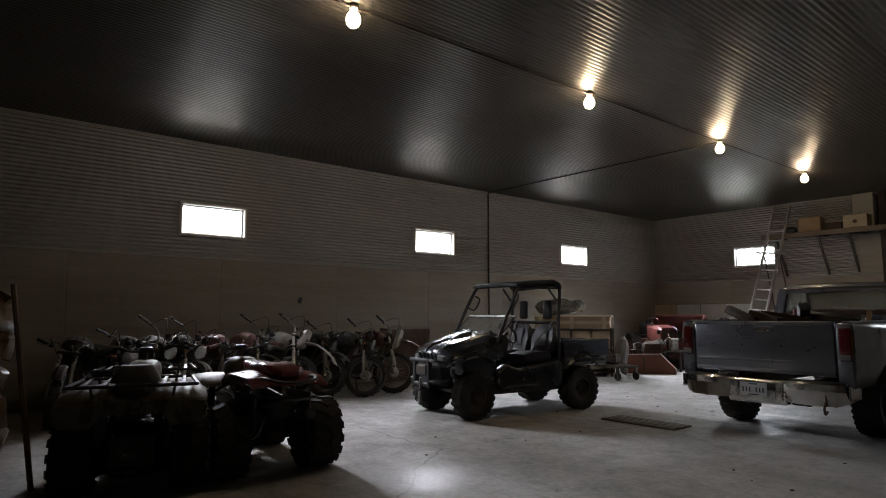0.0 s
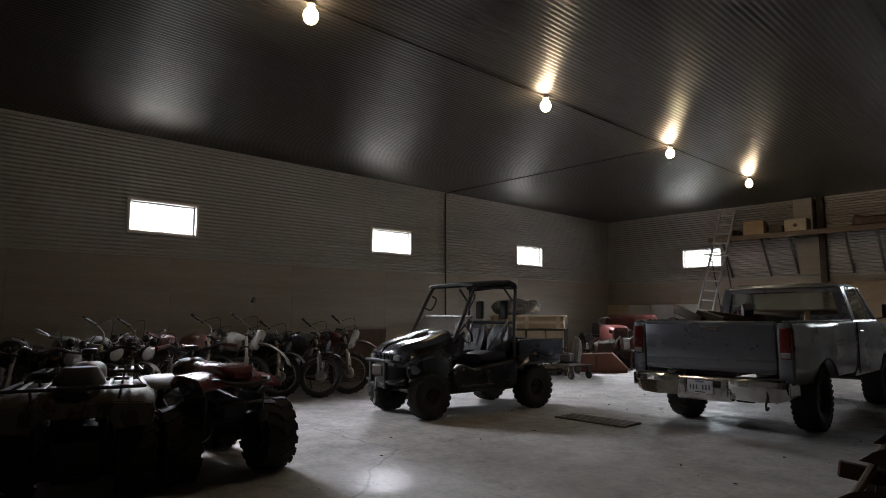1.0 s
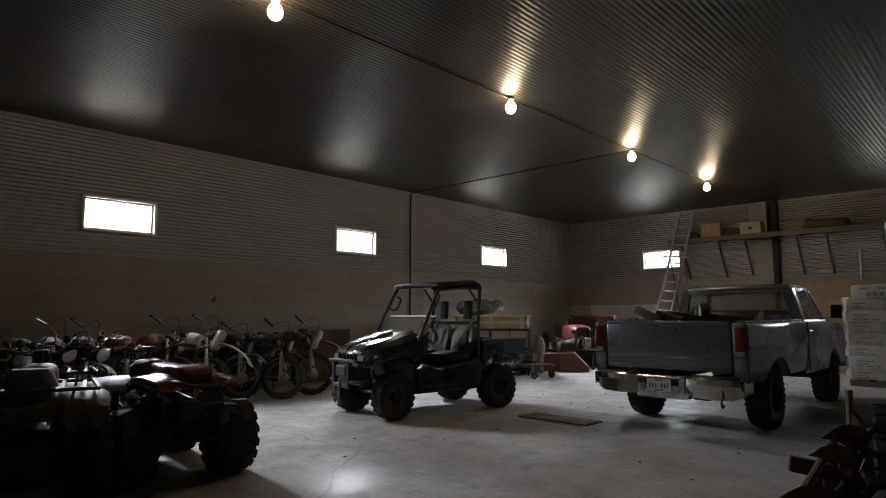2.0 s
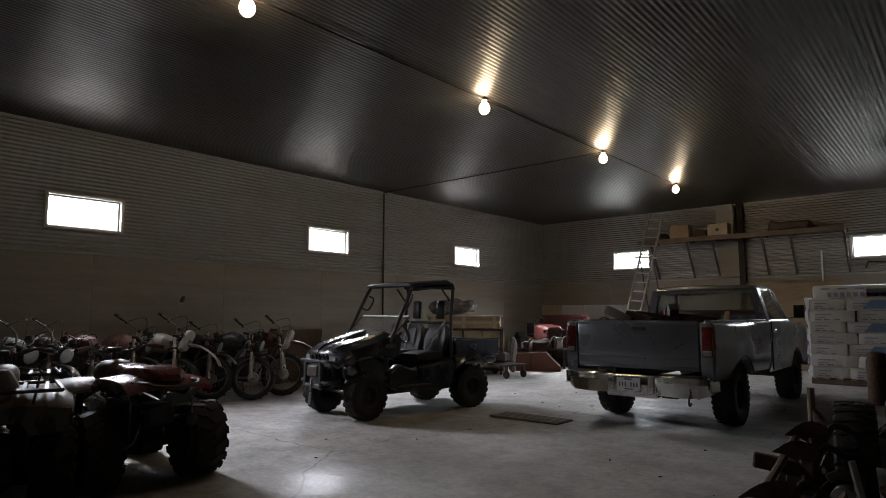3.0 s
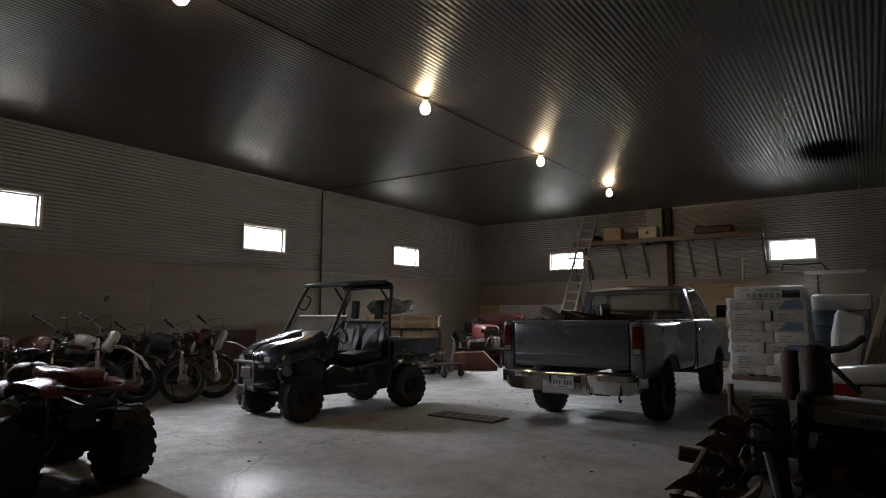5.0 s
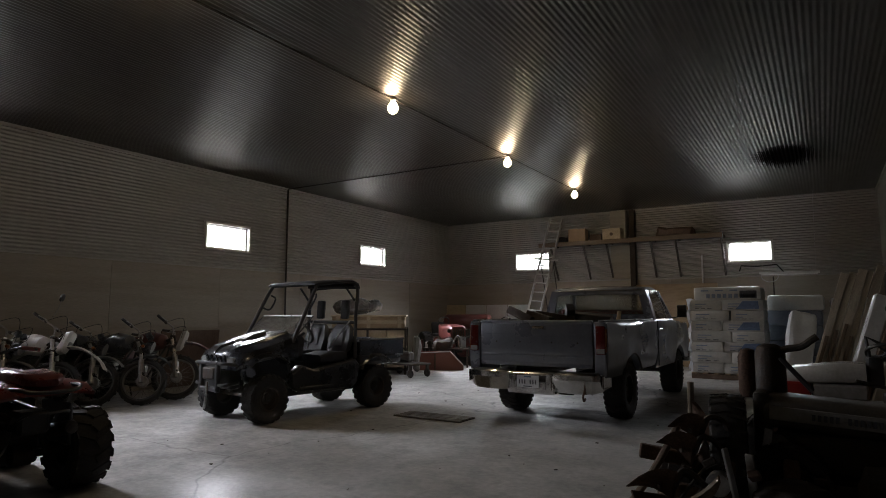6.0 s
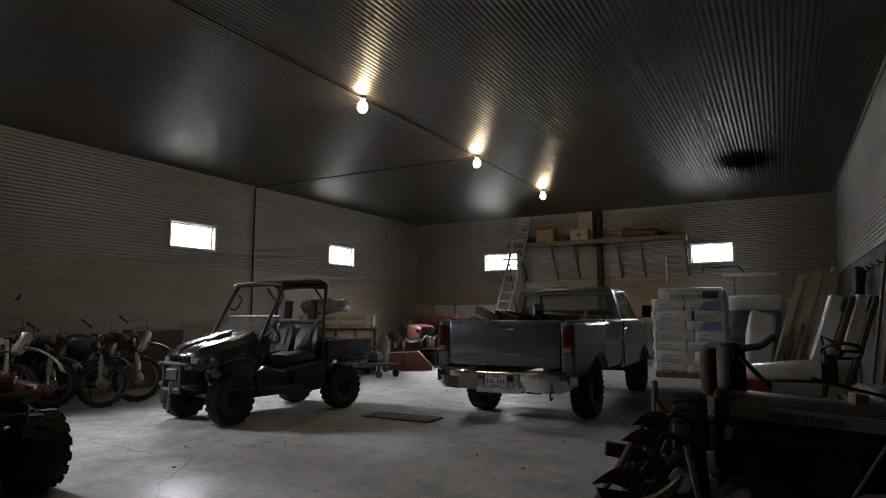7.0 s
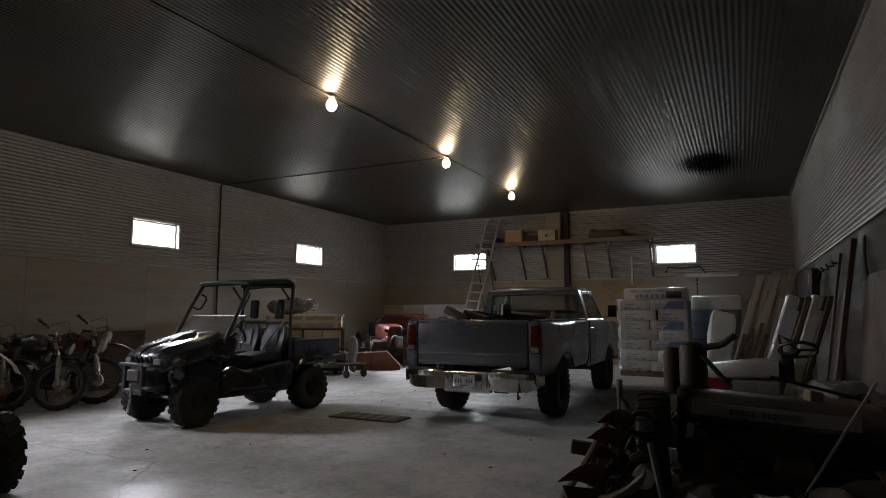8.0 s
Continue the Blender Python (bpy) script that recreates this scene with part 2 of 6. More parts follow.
def cyl(a, b, r, r2=None, n=16, bm=None, bevel=0.0):
    """A round bar from a to b."""
    a, b = Vector(a), Vector(b)
    t = bmesh.new()
    bmesh.ops.create_cone(t, cap_ends=True, segments=n, radius1=r, radius2=r if r2 is None else r2, depth=(b - a).length)
    if bevel:
        caps = [e for e in t.edges if abs(e.verts[0].co.z - e.verts[1].co.z) < 1e-6]
        bmesh.ops.bevel(t, geom=caps, offset=bevel, segments=2, affect="EDGES", profile=0.5)
    q = (b - a).to_track_quat("Z", "Y").to_matrix().to_4x4()
    t.transform(Matrix.Translation((a + b) / 2) @ q)
    return merge(t, bm)


def curve_points(pts, step=6):
    """Points along a smooth line through pts."""
    p = [Vector(v) for v in pts]
    out = []
    for i in range(len(p) - 1):
        p0, p1, p2, p3 = p[max(i - 1, 0)], p[i], p[i + 1], p[min(i + 2, len(p) - 1)]
        for k in range(step):
            t = k / step
            out.append(0.5 * (2 * p1 + (p2 - p0) * t + (2 * p0 - 5 * p1 + 4 * p2 - p3) * t * t + (3 * p1 - p0 - 3 * p2 + p3) * t ** 3))
    return out + [p[-1]]


def tube(pts, r, n=8, bm=None, smooth=True, step=5):
    """A bent pipe of radius r through pts."""
    p = curve_points(pts, step) if smooth and len(pts) > 2 else [Vector(v) for v in pts]
    t = bmesh.new()
    rings, up = [], Vector((0.13, 0.21, 1)).normalized()
    for i, v in enumerate(p):
        d = (p[min(i + 1, len(p) - 1)] - p[max(i - 1, 0)]).normalized()
        if abs(d.dot(up)) > 0.97:
            up = Vector((1, 0.1, 0)).normalized()
        s = d.cross(up).normalized()
        w = s.cross(d).normalized()
        up = w
        rr = r[min(i, len(r) - 1)] if isinstance(r, (list, tuple)) else r
        rings.append([t.verts.new(v + rr * (math.cos(a) * s + math.sin(a) * w)) for a in (2 * math.pi * k / n for k in range(n))])
    for a, b in zip(rings, rings[1:]):
        for k in range(n):
            t.faces.new((a[k], a[(k + 1) % n], b[(k + 1) % n], b[k]))
    t.faces.new(rings[0][::-1])
    t.faces.new(rings[-1])
    return merge(t, bm)


def lathe(profile, n=28, bm=None, m=None):
    """Turns a closed profile of (radius, along y) round the y axis."""
    t = bmesh.new()
    rings = []
    for k in range(n):
        a = 2 * math.pi * k / n
        rings.append([t.verts.new((r * math.cos(a), y, r * math.sin(a))) for r, y in profile])
    for k in range(n):
        a, b = rings[k], rings[(k + 1) % n]
        for i in range(len(profile)):
            j = (i + 1) % len(profile)
            t.faces.new((a[i], a[j], b[j], b[i]))
    if m:
        t.transform(m)
    return merge(t, bm)


def prism(poly, a, b, axis="y", bevel=0.0, bm=None, seg=1):
    """A flat outline drawn in the plane across axis, given thickness from a to b along it."""
    t = bmesh.new()
    put = {"x": lambda u, v, w: (w, u, v), "y": lambda u, v, w: (u, w, v), "z": lambda u, v, w: (u, v, w)}[axis]
    lo = [t.verts.new(put(u, v, a)) for u, v in poly]
    hi = [t.verts.new(put(u, v, b)) for u, v in poly]
    t.faces.new(lo)
    t.faces.new(hi[::-1])
    for i in range(len(poly)):
        j = (i + 1) % len(poly)
        t.faces.new((lo[i], lo[j], hi[j], hi[i]))
    bmesh.ops.recalc_face_normals(t, faces=t.faces[:])
    if bevel:
        bmesh.ops.bevel(t, geom=t.edges[:], offset=bevel, segments=seg, affect="EDGES", profile=0.5, clamp_overlap=True)
    return merge(t, bm)


def loft(sections, bm=None, caps=True, closed=True):
    """A skin over cross-sections that have the same number of points."""
    t = bmesh.new()
    rows = [[t.verts.new(p) for p in s] for s in sections]
    n = len(rows[0])
    for a, b in zip(rows, rows[1:]):
        for k in range(n if closed else n - 1):
            t.faces.new((a[k], a[(k + 1) % n], b[(k + 1) % n], b[k]))
    if caps and closed:
        t.faces.new(rows[0][::-1])
        t.faces.new(rows[-1])
    return merge(t, bm)


def rounded(cx, cz, w, h, r, n=4):
    """Points of a rounded oblong, as (u, v)."""
    out = []
    for qx, qz, a0 in ((1, 1, 0), (-1, 1, 90), (-1, -1, 180), (1, -1, 270)):
        for k in range(n + 1):
            a = radians(a0 + 90 * k / n)
            out.append((cx + qx * (w / 2 - r) + r * math.cos(a), cz + qz * (h / 2 - r) + r * math.sin(a)))
    return out


def wobble(bm, amount, scale=3.0, seed=0.0):
    """Pushes the surface in and out a little, so that it looks soft or dented."""
    for v in bm.verts:
        v.co += Vector(noise.noise_vector(v.co * scale + Vector((seed, seed * 1.7, -seed)))) * amount
    return bm


# ---- the building ----
XL, XR, YF, YB, HC, HT = -2.09, 10.39, 23.43, -3.0, 2.46, 4.55
PITCH, DEPTH = 0.0677, 0.012


def structure(name, bm, material, label, category, parent=None, smooth=35):
    return tagged(part(name, bm, material, parent, smooth=smooth), label, category, kind="structure")


def corrugated(u0, u1, v0, v1, place, bm):
    """A sheet whose waves run along u; place(u, v, out) gives the world point."""
    n = max(int((v1 - v0) / PITCH * 8), 2)
    rows = []
    for i in range(n + 1):
        v = v0 + (v1 - v0) * i / n
        out = DEPTH * math.sin(2 * math.pi * v / PITCH)
        rows.append((bm.verts.new(place(u0, v, out)), bm.verts.new(place(u1, v, out))))
    for a, b in zip(rows, rows[1:]):
        bm.faces.new((a[0], a[1], b[1], b[0]))


def upper_wall(name, along, inward, plane, u0, u1, openings, label):
    """Backing wall and corrugated lining above the lower panels, cut round the openings."""
    wall, sheet = bmesh.new(), bmesh.new()
    z0, z1 = WZ

    def at(u, v, out):
        w = plane + inward * (0.012 + out)
        return (w, u, v) if along == "y" else (u, w, v)

    def solid(a, b, lo, hi):
        mid, th = plane - inward * 0.11, 0.2
        c, s = ((mid, (a + b) / 2, (lo + hi) / 2), (th, b - a, hi - lo)) if along == "y" else (((a + b) / 2, mid, (lo + hi) / 2), (b - a, th, hi - lo))
        box(c, s, bm=wall)

    edges = [u0] + [e for o in openings for e in o] + [u1]
    for a, b in zip(edges[::2], edges[1::2]):
        corrugated(a, b, HC, HT, at, sheet)
        solid(a, b, HC, HT)
    for a, b in openings:
        for lo, hi in ((HC, z0), (z1, HT)):
            corrugated(a, b, lo, hi, at, sheet)
            solid(a, b, lo, hi)
    ob = structure(name, wall, "panel", label, "wall", smooth=0)
    part("corrugated_sheet", sheet, "steel", ob, "grey galvanised corrugated steel lining", smooth=60)
    return ob


WZ = (2.83, 3.44)
LEFT_WINDOWS = [(8.24, 9.45), (13.37, 14.59), (18.50, 19.72)]
FAR_WINDOWS = [(0.53, 1.74), (6.90, 8.05)]
slab = bmesh.new()
box((4.15, 10.2, -0.1), (12.9, 27, 0.2), bm=slab)
floor = structure("floor", slab, "concrete", "worn grey concrete slab floor with stains and scuffs", "floor", smooth=0)
ground = structure("ground", box((4, 10, -0.35), (400, 400, 0.2)), "gravel", "flat gravel ground outside the shed", "ground")
wall_left = upper_wall("wall_left", "y", 1, XL, YB, YF, LEFT_WINDOWS, "tall shed wall of corrugated steel above tan panels")
wall_far = upper_wall("wall_far", "x", -1, YF, XL, XR, FAR_WINDOWS, "end wall of corrugated steel above tan panels")
wall_right = upper_wall("wall_right", "y", -1, XR, YB, YF, [], "side wall of corrugated steel above tan panels")
wall_back = upper_wall("wall_back", "x", 1, YB, XL, XR, [], "end wall of corrugated steel behind the camera")
for ob, c, s in ((wall_left, (XL - 0.11, 10.2, HC / 2), (0.2, YF - YB, HC)), (wall_right, (XR + 0.11, 10.2, HC / 2), (0.2, YF - YB, HC)),
                 (wall_far, (4.15, YF + 0.11, HC / 2), (XR - XL + 0.42, 0.2, HC)), (wall_back, (4.15, YB - 0.11, HC / 2), (XR - XL + 0.42, 0.2, HC))):
    part("lower_wall", box(c, s), "panel", ob, smooth=0)

roof = bmesh.new()
for i in range(int((XR - XL) / PITCH * 8) + 1):
    x = XL + i * PITCH / 8
    z = HT + 0.012 + 0.0035 * math.sin(2 * math.pi * x / PITCH)
    roof.verts.new((x, YB, z))
    roof.verts.new((x, YF, z))
roof.verts.ensure_lookup_table()
for i in range(0, len(roof.verts) - 2, 2):
    roof.faces.new([roof.verts[k] for k in (i, i + 1, i + 3, i + 2)])
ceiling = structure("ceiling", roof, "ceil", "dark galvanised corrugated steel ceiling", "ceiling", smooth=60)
structure("roof_deck", box((4.15, 10.2, HT + 0.16), (13.2, 27.2, 0.2)), "steel", "flat roof deck over the ceiling", "roof")


def window(name, along, inward, plane, a, b, share_of_sky):
    """Aluminium window in the wall's opening, with the overcast sky behind it."""
    z0, z1 = WZ
    w, h = b - a, z1 - z0
    ob = thing(name, "small white-framed sliding window glowing with overcast daylight", "window", kind="structure",
               m=(pose(plane, (a + b) / 2, z0, 0, 0, 90 if inward > 0 else -90) if along == "y" else pose((a + b) / 2, plane, z0, 0, 0, 0 if inward < 0 else 180)))
    f, d = 0.045, 0.13
    for nm, c, s in (("window_sill", (0, -0.01, f / 2), (w, d + 0.04, f)), ("head", (0, 0, h - f / 2), (w, d, f)),
                     ("jamb", (-w / 2 + f / 2, 0, h / 2), (f, d, h - 2 * f)), ("jamb", (w / 2 - f / 2, 0, h / 2), (f, d, h - 2 * f))):
        part(nm, box(c, s, bevel=0.004), "alu", ob)
    for nm, c, sz in (("sash", (0, 0.045, f + 0.013), (w - 2 * f, 0.03, 0.026)), ("sash", (0, 0.045, h - f - 0.013), (w - 2 * f, 0.03, 0.026)),
                      ("sash", (-w / 2 + f + 0.013, 0.045, h / 2), (0.026, 0.03, h - 2 * f - 0.052)), ("sash", (w / 2 - f - 0.013, 0.045, h / 2), (0.026, 0.03, h - 2 * f - 0.052))):
        part(nm, box(c, sz, bevel=0.003), "alu", ob)
    part("mullion", box((0.02, 0.05, h / 2), (0.014, 0.02, h - 2 * f), bevel=0.003), "alu", ob)
    for s in (-1, 1):
        p = part("pane", box((s * (w / 4 - f / 2), 0.05 + 0.008 * s, h / 2), (w / 2 - f, 0.004, h - 2 * f)), "glass", ob)
        p.visible_shadow = False
    lamp = new("window_daylight", bpy.data.lights.new("window_daylight", "AREA"))
    lamp.data.shape, lamp.data.size, lamp.data.size_y = "RECTANGLE", w - 0.05, h
    lamp.data.energy, lamp.data.color, lamp.data.spread = (WINDOW_WATTS * share_of_sky, (0.90, 0.91, 1.0), radians(92)) if along == "y" else (WINDOW_WATTS * share_of_sky, (0.86, 0.93, 1.0), radians(96))
    lamp.matrix_world = ob.matrix_basis @ pose(0, 0.36, h / 2 + 0.10, -44, 0, 0)
    back = part("backdrop", box((0, 0.80, h / 2 + 0.2), (w + 1.6, 0.01, h + 1.6)), "sky", None, m=ob.matrix_basis.copy())
    tagged(back, "bright white overcast sky outside the window", "sky", kind="structure")
    return ob


for i, (a, b) in enumerate(LEFT_WINDOWS):
    window("window_%d" % (i + 1), "y", 1, XL, a, b, (1.0, 1.0, 1.35)[i])
for i, (a, b) in enumerate(FAR_WINDOWS):
    window("window_%d" % (i + 4), "x", -1, YF, a, b, (0.75, 0.26)[i])


def bulb_lamp(x, y, z=HT):
    ob = thing("ceiling_bulb", "bare lit incandescent bulb in a porcelain ceiling socket", "lamp", pose(x, y, z), "bulbs along the ceiling")
    part("junction_box", cyl((0, 0, -0.03), (0, 0, 0.0), 0.055, n=12, bevel=0.006), "iron", ob)
    part("socket", cyl((0, 0, -0.07), (0, 0, -0.03), 0.032, 0.045, n=14), "white_plastic", ob, "white porcelain socket")
    b = bmesh.new()
    bmesh.ops.create_uvsphere(b, u_segments=14, v_segments=10, radius=0.076)
    for v in b.verts:
        v.co.z = v.co.z * 1.1 - 0.150 if v.co.z < 0 else v.co.z * 1.25 - 0.150
    part("bulb", b, "bulb", ob, "glowing warm bulb")
    return ob


LAMP_X, LAMPS = 3.97, (8.12, 11.95, 15.72, 19.53)
for y in LAMPS:
    bulb_lamp(LAMP_X, y)


# conduit, wall pipe, trim and the panels of the lower walls
def pipe(name, label, pts, r, mt="iron", cat="pipe"):
    return tagged(part(name, tube(pts, r, 8, smooth=False), mt), label, cat)


pipe("ceiling_conduit", "thin dark electrical conduit along the ceiling", [(LAMP_X, YB + 0.05, HT - 0.018), (LAMP_X, 19.53, HT - 0.018)], 0.012)
pipe("ceiling_conduit", "thin dark conduit crossing the ceiling to the wall", [(LAMP_X, 15.72, HT - 0.018), (XL + 0.06, 15.72, HT - 0.018)], 0.012)
pipe("wall_conduit", "dark vertical conduit down the corrugated wall", [(XL + 0.045, 15.72, HT - 0.01), (XL + 0.045, 15.72, 0.9)], 0.02)
for nm, c, s in (("trim", (XL + 0.025, 10.2, HC), (0.035, YF - YB, 0.03)), ("trim", (XR - 0.025, 10.2, HC), (0.035, YF - YB, 0.03)), ("trim", (4.15, YF - 0.025, HC), (XR - XL - 0.1, 0.035, 0.03)),
                 ("trim", (XL + 0.03, 10.2, HT - 0.02), (0.05, YF - YB, 0.05)), ("trim", (XR - 0.03, 10.2, HT - 0.02), (0.05, YF - YB, 0.05)), ("trim", (4.15, YF - 0.03, HT - 0.02), (XR - XL - 0.14, 0.05, 0.05))):
    structure(nm, box(c, s, bevel=0.004), "steel", "grey folded steel trim strip along the wall", "trim")
for ob, along, plane, inward, u0, u1 in ((wall_left, "y", XL, 1, YB, YF), (wall_right, "y", XR, -1, YB, YF), (wall_far, "x", YF, -1, XL, XR)):
    n = round((u1 - u0) / 2.44)
    w = (u1 - u0) / n
    for k in range(n):
        u, d = u0 + (k + 0.5) * w, plane - inward * 0.01 + inward * 0.014
        c, sz = ((d, u, HC / 2), (0.022, w - 0.004, HC - 0.04)) if along == "y" else ((u, d, HC / 2), (w - 0.004, 0.022, HC - 0.04))
        part("wall_panel", box((0, 0, 0), sz, bevel=0.002), "shaded_panel" if ob is wall_right else "panel", ob, m=pose(*c))


# ---- wheels ----
def brick(bm, m, s):
    """Adds a plain block of size s at the matrix m."""
    v = [bm.verts.new(m @ Vector((x * s[0] / 2, y * s[1] / 2, z * s[2] / 2))) for x in (-1, 1) for y in (-1, 1) for z in (-1, 1)]
    for f in ((0, 1, 3, 2), (4, 6, 7, 5), (0, 4, 5, 1), (2, 3, 7, 6), (0, 2, 6, 4), (1, 5, 7, 3)):
        bm.faces.new([v[i] for i in f])


def wheel(parent, c, R, W, rim, lugs=24, lug=(0.03, 0.02), angle=25, side=1, steer=0, rim_mat="silver", turn=0):
    """A fat wheel with a dished rim and raised tread; its axle runs along y and its outer face looks to side."""
    m = pose(*c, 0, 0, steer + (0 if side > 0 else 180)) @ rot(0, turn, 0)
    b = lathe([(rim, -0.42 * W), (rim, 0.44 * W), (rim - 0.02, 0.44 * W), (rim * 0.82, 0.22 * W), (rim * 0.45, 0.14 * W), (rim * 0.36, 0.22 * W), (0.02, 0.24 * W), (0.02, 0.0), (rim * 0.8, 0.06 * W), (rim - 0.025, -0.42 * W)], 24)
    w = part("wheel", b, rim_mat, parent, m=m)
    t = lathe([(rim - 0.005, -0.42 * W), (rim * 1.15, -0.5 * W), (R * 0.86, -0.52 * W), (R * 0.95, -0.45 * W), (R * 0.985, -0.25 * W), (R * 0.985, 0.25 * W), (R * 0.95, 0.45 * W), (R * 0.86, 0.52 * W), (rim * 1.15, 0.5 * W), (rim - 0.005, 0.42 * W)], 36)
    for k in range(lugs):
        for s in (-1, 1):
            a = 2 * math.pi * (k + (0.25 if s > 0 else -0.25)) / lugs
            f = Matrix.Rotation(a, 4, "Y") @ Matrix.Translation((0, s * 0.25 * W, R - lug[1] * 0.45)) @ rot(s * -6, 0, s * angle)
            brick(t, f, (lug[0], 0.52 * W, lug[1]))
            f = Matrix.Rotation(a, 4, "Y") @ Matrix.Translation((0, s * 0.485 * W, R * 0.93)) @ rot(s * -58, 0, 0)
            brick(t, f, (lug[0], 0.14 * W, lug[1]))
    part("tyre", t, "rubber", w, "dusty black knobbly tyre")
    h = cyl((0, 0.1 * W, 0), (0, 0.3 * W, 0), rim * 0.22, rim * 0.18, n=12, bevel=0.004)
    for k in range(5):
        a = 2 * math.pi * k / 5
        cyl((rim * 0.3 * math.cos(a), 0.2 * W, rim * 0.3 * math.sin(a)), (rim * 0.3 * math.cos(a), 0.27 * W, rim * 0.3 * math.sin(a)), 0.01, n=6, bm=h)
    part("hub_cap", h, "iron", w)
    return w


# ---- pickup truck ----
M["truck_paint"] = mat("slate_blue_truck_paint", (0.15, 0.16, 0.19), 0.30, 0.3, 0.06, 1.6, 30, 0.015, (0.09, 0.092, 0.10), 0.4, coat=1.0, rvar=0.08)
M["tail_red"] = mat("red_lens", (0.11, 0.012, 0.010), 0.2, 0, 0.1, 8, 50, 0.02, coat=0.4)
M["amber"] = mat("amber_lens", (0.22, 0.08, 0.025), 0.25, 0, 0.1, 8, 50, 0.02)
M["clear_lens"] = mat("clear_lens", (0.34, 0.34, 0.33), 0.18, 0.3, 0.1, 8, 50, 0.02)
M["plate"] = mat("plate_white", (0.62, 0.63, 0.64), 0.45, 0.1, 0.08, 8, 50, 0.03)
M["vinyl_red"] = mat("red_vinyl", (0.20, 0.04, 0.032), 0.55, 0, 0.1, 6, 50, 0.1)


def truck(m):
    T = thing("pickup_truck", "slate blue pickup truck with chrome rear bumper and loaded bed", "truck", m)

    def flank(s):
        out = [(0.885, 1.355), (0.945, 1.35), (0.975, 1.325), (0.985, 1.27), (0.985, 1.10), (0.995, 1.06), (0.985, 1.02), (0.985, 0.86), (0.975, 0.74), (0.945, 0.64)]
        xs = [-1.16, -1.12, -0.8, -0.52] + [0.50 * math.cos(radians(180 - a)) for a in range(0, 181, 12)] + [0.52, 0.8, 1.1, 1.46]
        secs = []
        for x in xs:
            zb = 0.40 + math.sqrt(max(0.505 ** 2 - x * x, 0)) if abs(x) < 0.505 else 0.64
            bulge = 0.018 * math.exp(-((x / 0.55) ** 2))
            o = [(x, s * (y + bulge * (1 if z < 1.3 else 0)), max(z, zb)) for y, z in out]
            secs.append(o + [(x, s * 0.885, max(0.64, zb))])
        return loft(secs)

    for s in (1, -1):
        part("bed_side", flank(s), "truck_paint", T)
        part("arch_lip", tube([(0.505 * math.cos(radians(a)), s * 0.992, 0.40 + 0.505 * math.sin(radians(a))) for a in range(30, 151, 12)], 0.014, 6), "iron", T)
        rail = part("bed_rail", box((0.15, s * 0.905, 1.362), (2.6, 0.09, 0.03), bevel=0.012), "truck_paint", T)
    # bed floor, front panel, tailgate
    part("bed_floor", box((0.15, 0, 0.80), (2.6, 1.77, 0.05)), "iron", T)
    part("bed_front", box((1.42, 0, 1.08), (0.05, 1.77, 0.55), bevel=0.01), "truck_paint", T)
    g = box((-1.15, 0, 1.06), (0.07, 1.60, 0.60), bevel=0.022, seg=2)
    gate = part("tailgate", g, "truck_paint", T)
    for nm, c, s, r in (("tailgate_top", (-1.165, 0, 1.345), (0.06, 1.60, 0.05), 0.018), ("tailgate_ridge", (-1.178, 0, 0.905), (0.03, 1.56, 0.035), 0.012), ("tailgate_ridge", (-1.176, 0, 1.185), (0.02, 1.54, 0.02), 0.008), ("tailgate_foot", (-1.175, 0, 0.79), (0.03, 1.58, 0.05), 0.012)):
        part(nm, box(c, s, bevel=r, seg=2), "truck_paint", gate)
    part("latch_handle", box((-1.193, -0.06, 1.275), (0.02, 0.17, 0.035), bevel=0.008), "chrome", gate, "chrome tailgate handle")
    part("latch_recess", box((-1.185, -0.06, 1.275), (0.012, 0.22, 0.06), bevel=0.006), "truck_paint", gate)
    part("tailgate_emblem", prism([(0, 0.03), (0.07, 0.012), (0.05, -0.02), (0, -0.035), (-0.05, -0.02), (-0.07, 0.012)], -1.19, -1.184, "x", bm=None), "truck_paint", gate, m=pose(0, 0.0, 1.13))
    for y in (0.55, 0.2, -0.25, -0.6):
        part("tailgate_bolt", cyl((-1.19, y, 1.08), (-1.18, y, 1.08), 0.012, n=8), "iron", gate)
    # rear corner posts and lamps
    for s in (1, -1):
        part("corner_post", box((-1.13, s * 0.89, 1.0), (0.10, 0.155, 0.70), bevel=0.02, seg=2), "truck_paint", T)
        lm = part("tail_lamp", box((-1.175, s * 0.90, 1.12), (0.05, 0.125, 0.36), bevel=0.018, seg=2), "tail_red", T, "red tail lamp lens")
        part("reversing_lens", box((-1.185, s * 0.90, 0.985), (0.04, 0.11, 0.07), bevel=0.01), "clear_lens", lm)
        part("side_marker", box((-1.16, s * 0.964, 1.12), (0.06, 0.02, 0.30), bevel=0.008), "amber", lm, "amber side lens")
    # chrome step bumper
    for s in (1, -1):
        sec = []
        for x0, y, zt, zb in ((-1.33, 0.30, 0.725, 0.52), (-1.345, 0.34, 0.745, 0.50), (-1.35, 0.6, 0.755, 0.49), (-1.33, 0.82, 0.755, 0.50), (-1.27, 0.91, 0.75, 0.53), (-1.12, 0.945, 0.74, 0.57)):
            sec.append([(x0 + 0.20, s * y, zt), (x0 + 0.02, s * y, zt), (x0, s * y, zt - 0.02), (x0, s * y, zt - 0.09), (x0 + 0.010, s * y, zt - 0.10), (x0 + 0.060, s * y, zb + 0.03), (x0 + 0.08, s * y, zb), (x0 + 0.2, s * y, zb)])
        bp = part("bumper_end", loft(sec), "bumper_chrome", T, "worn chrome bumper end", m=pose(0, 0, -0.045))
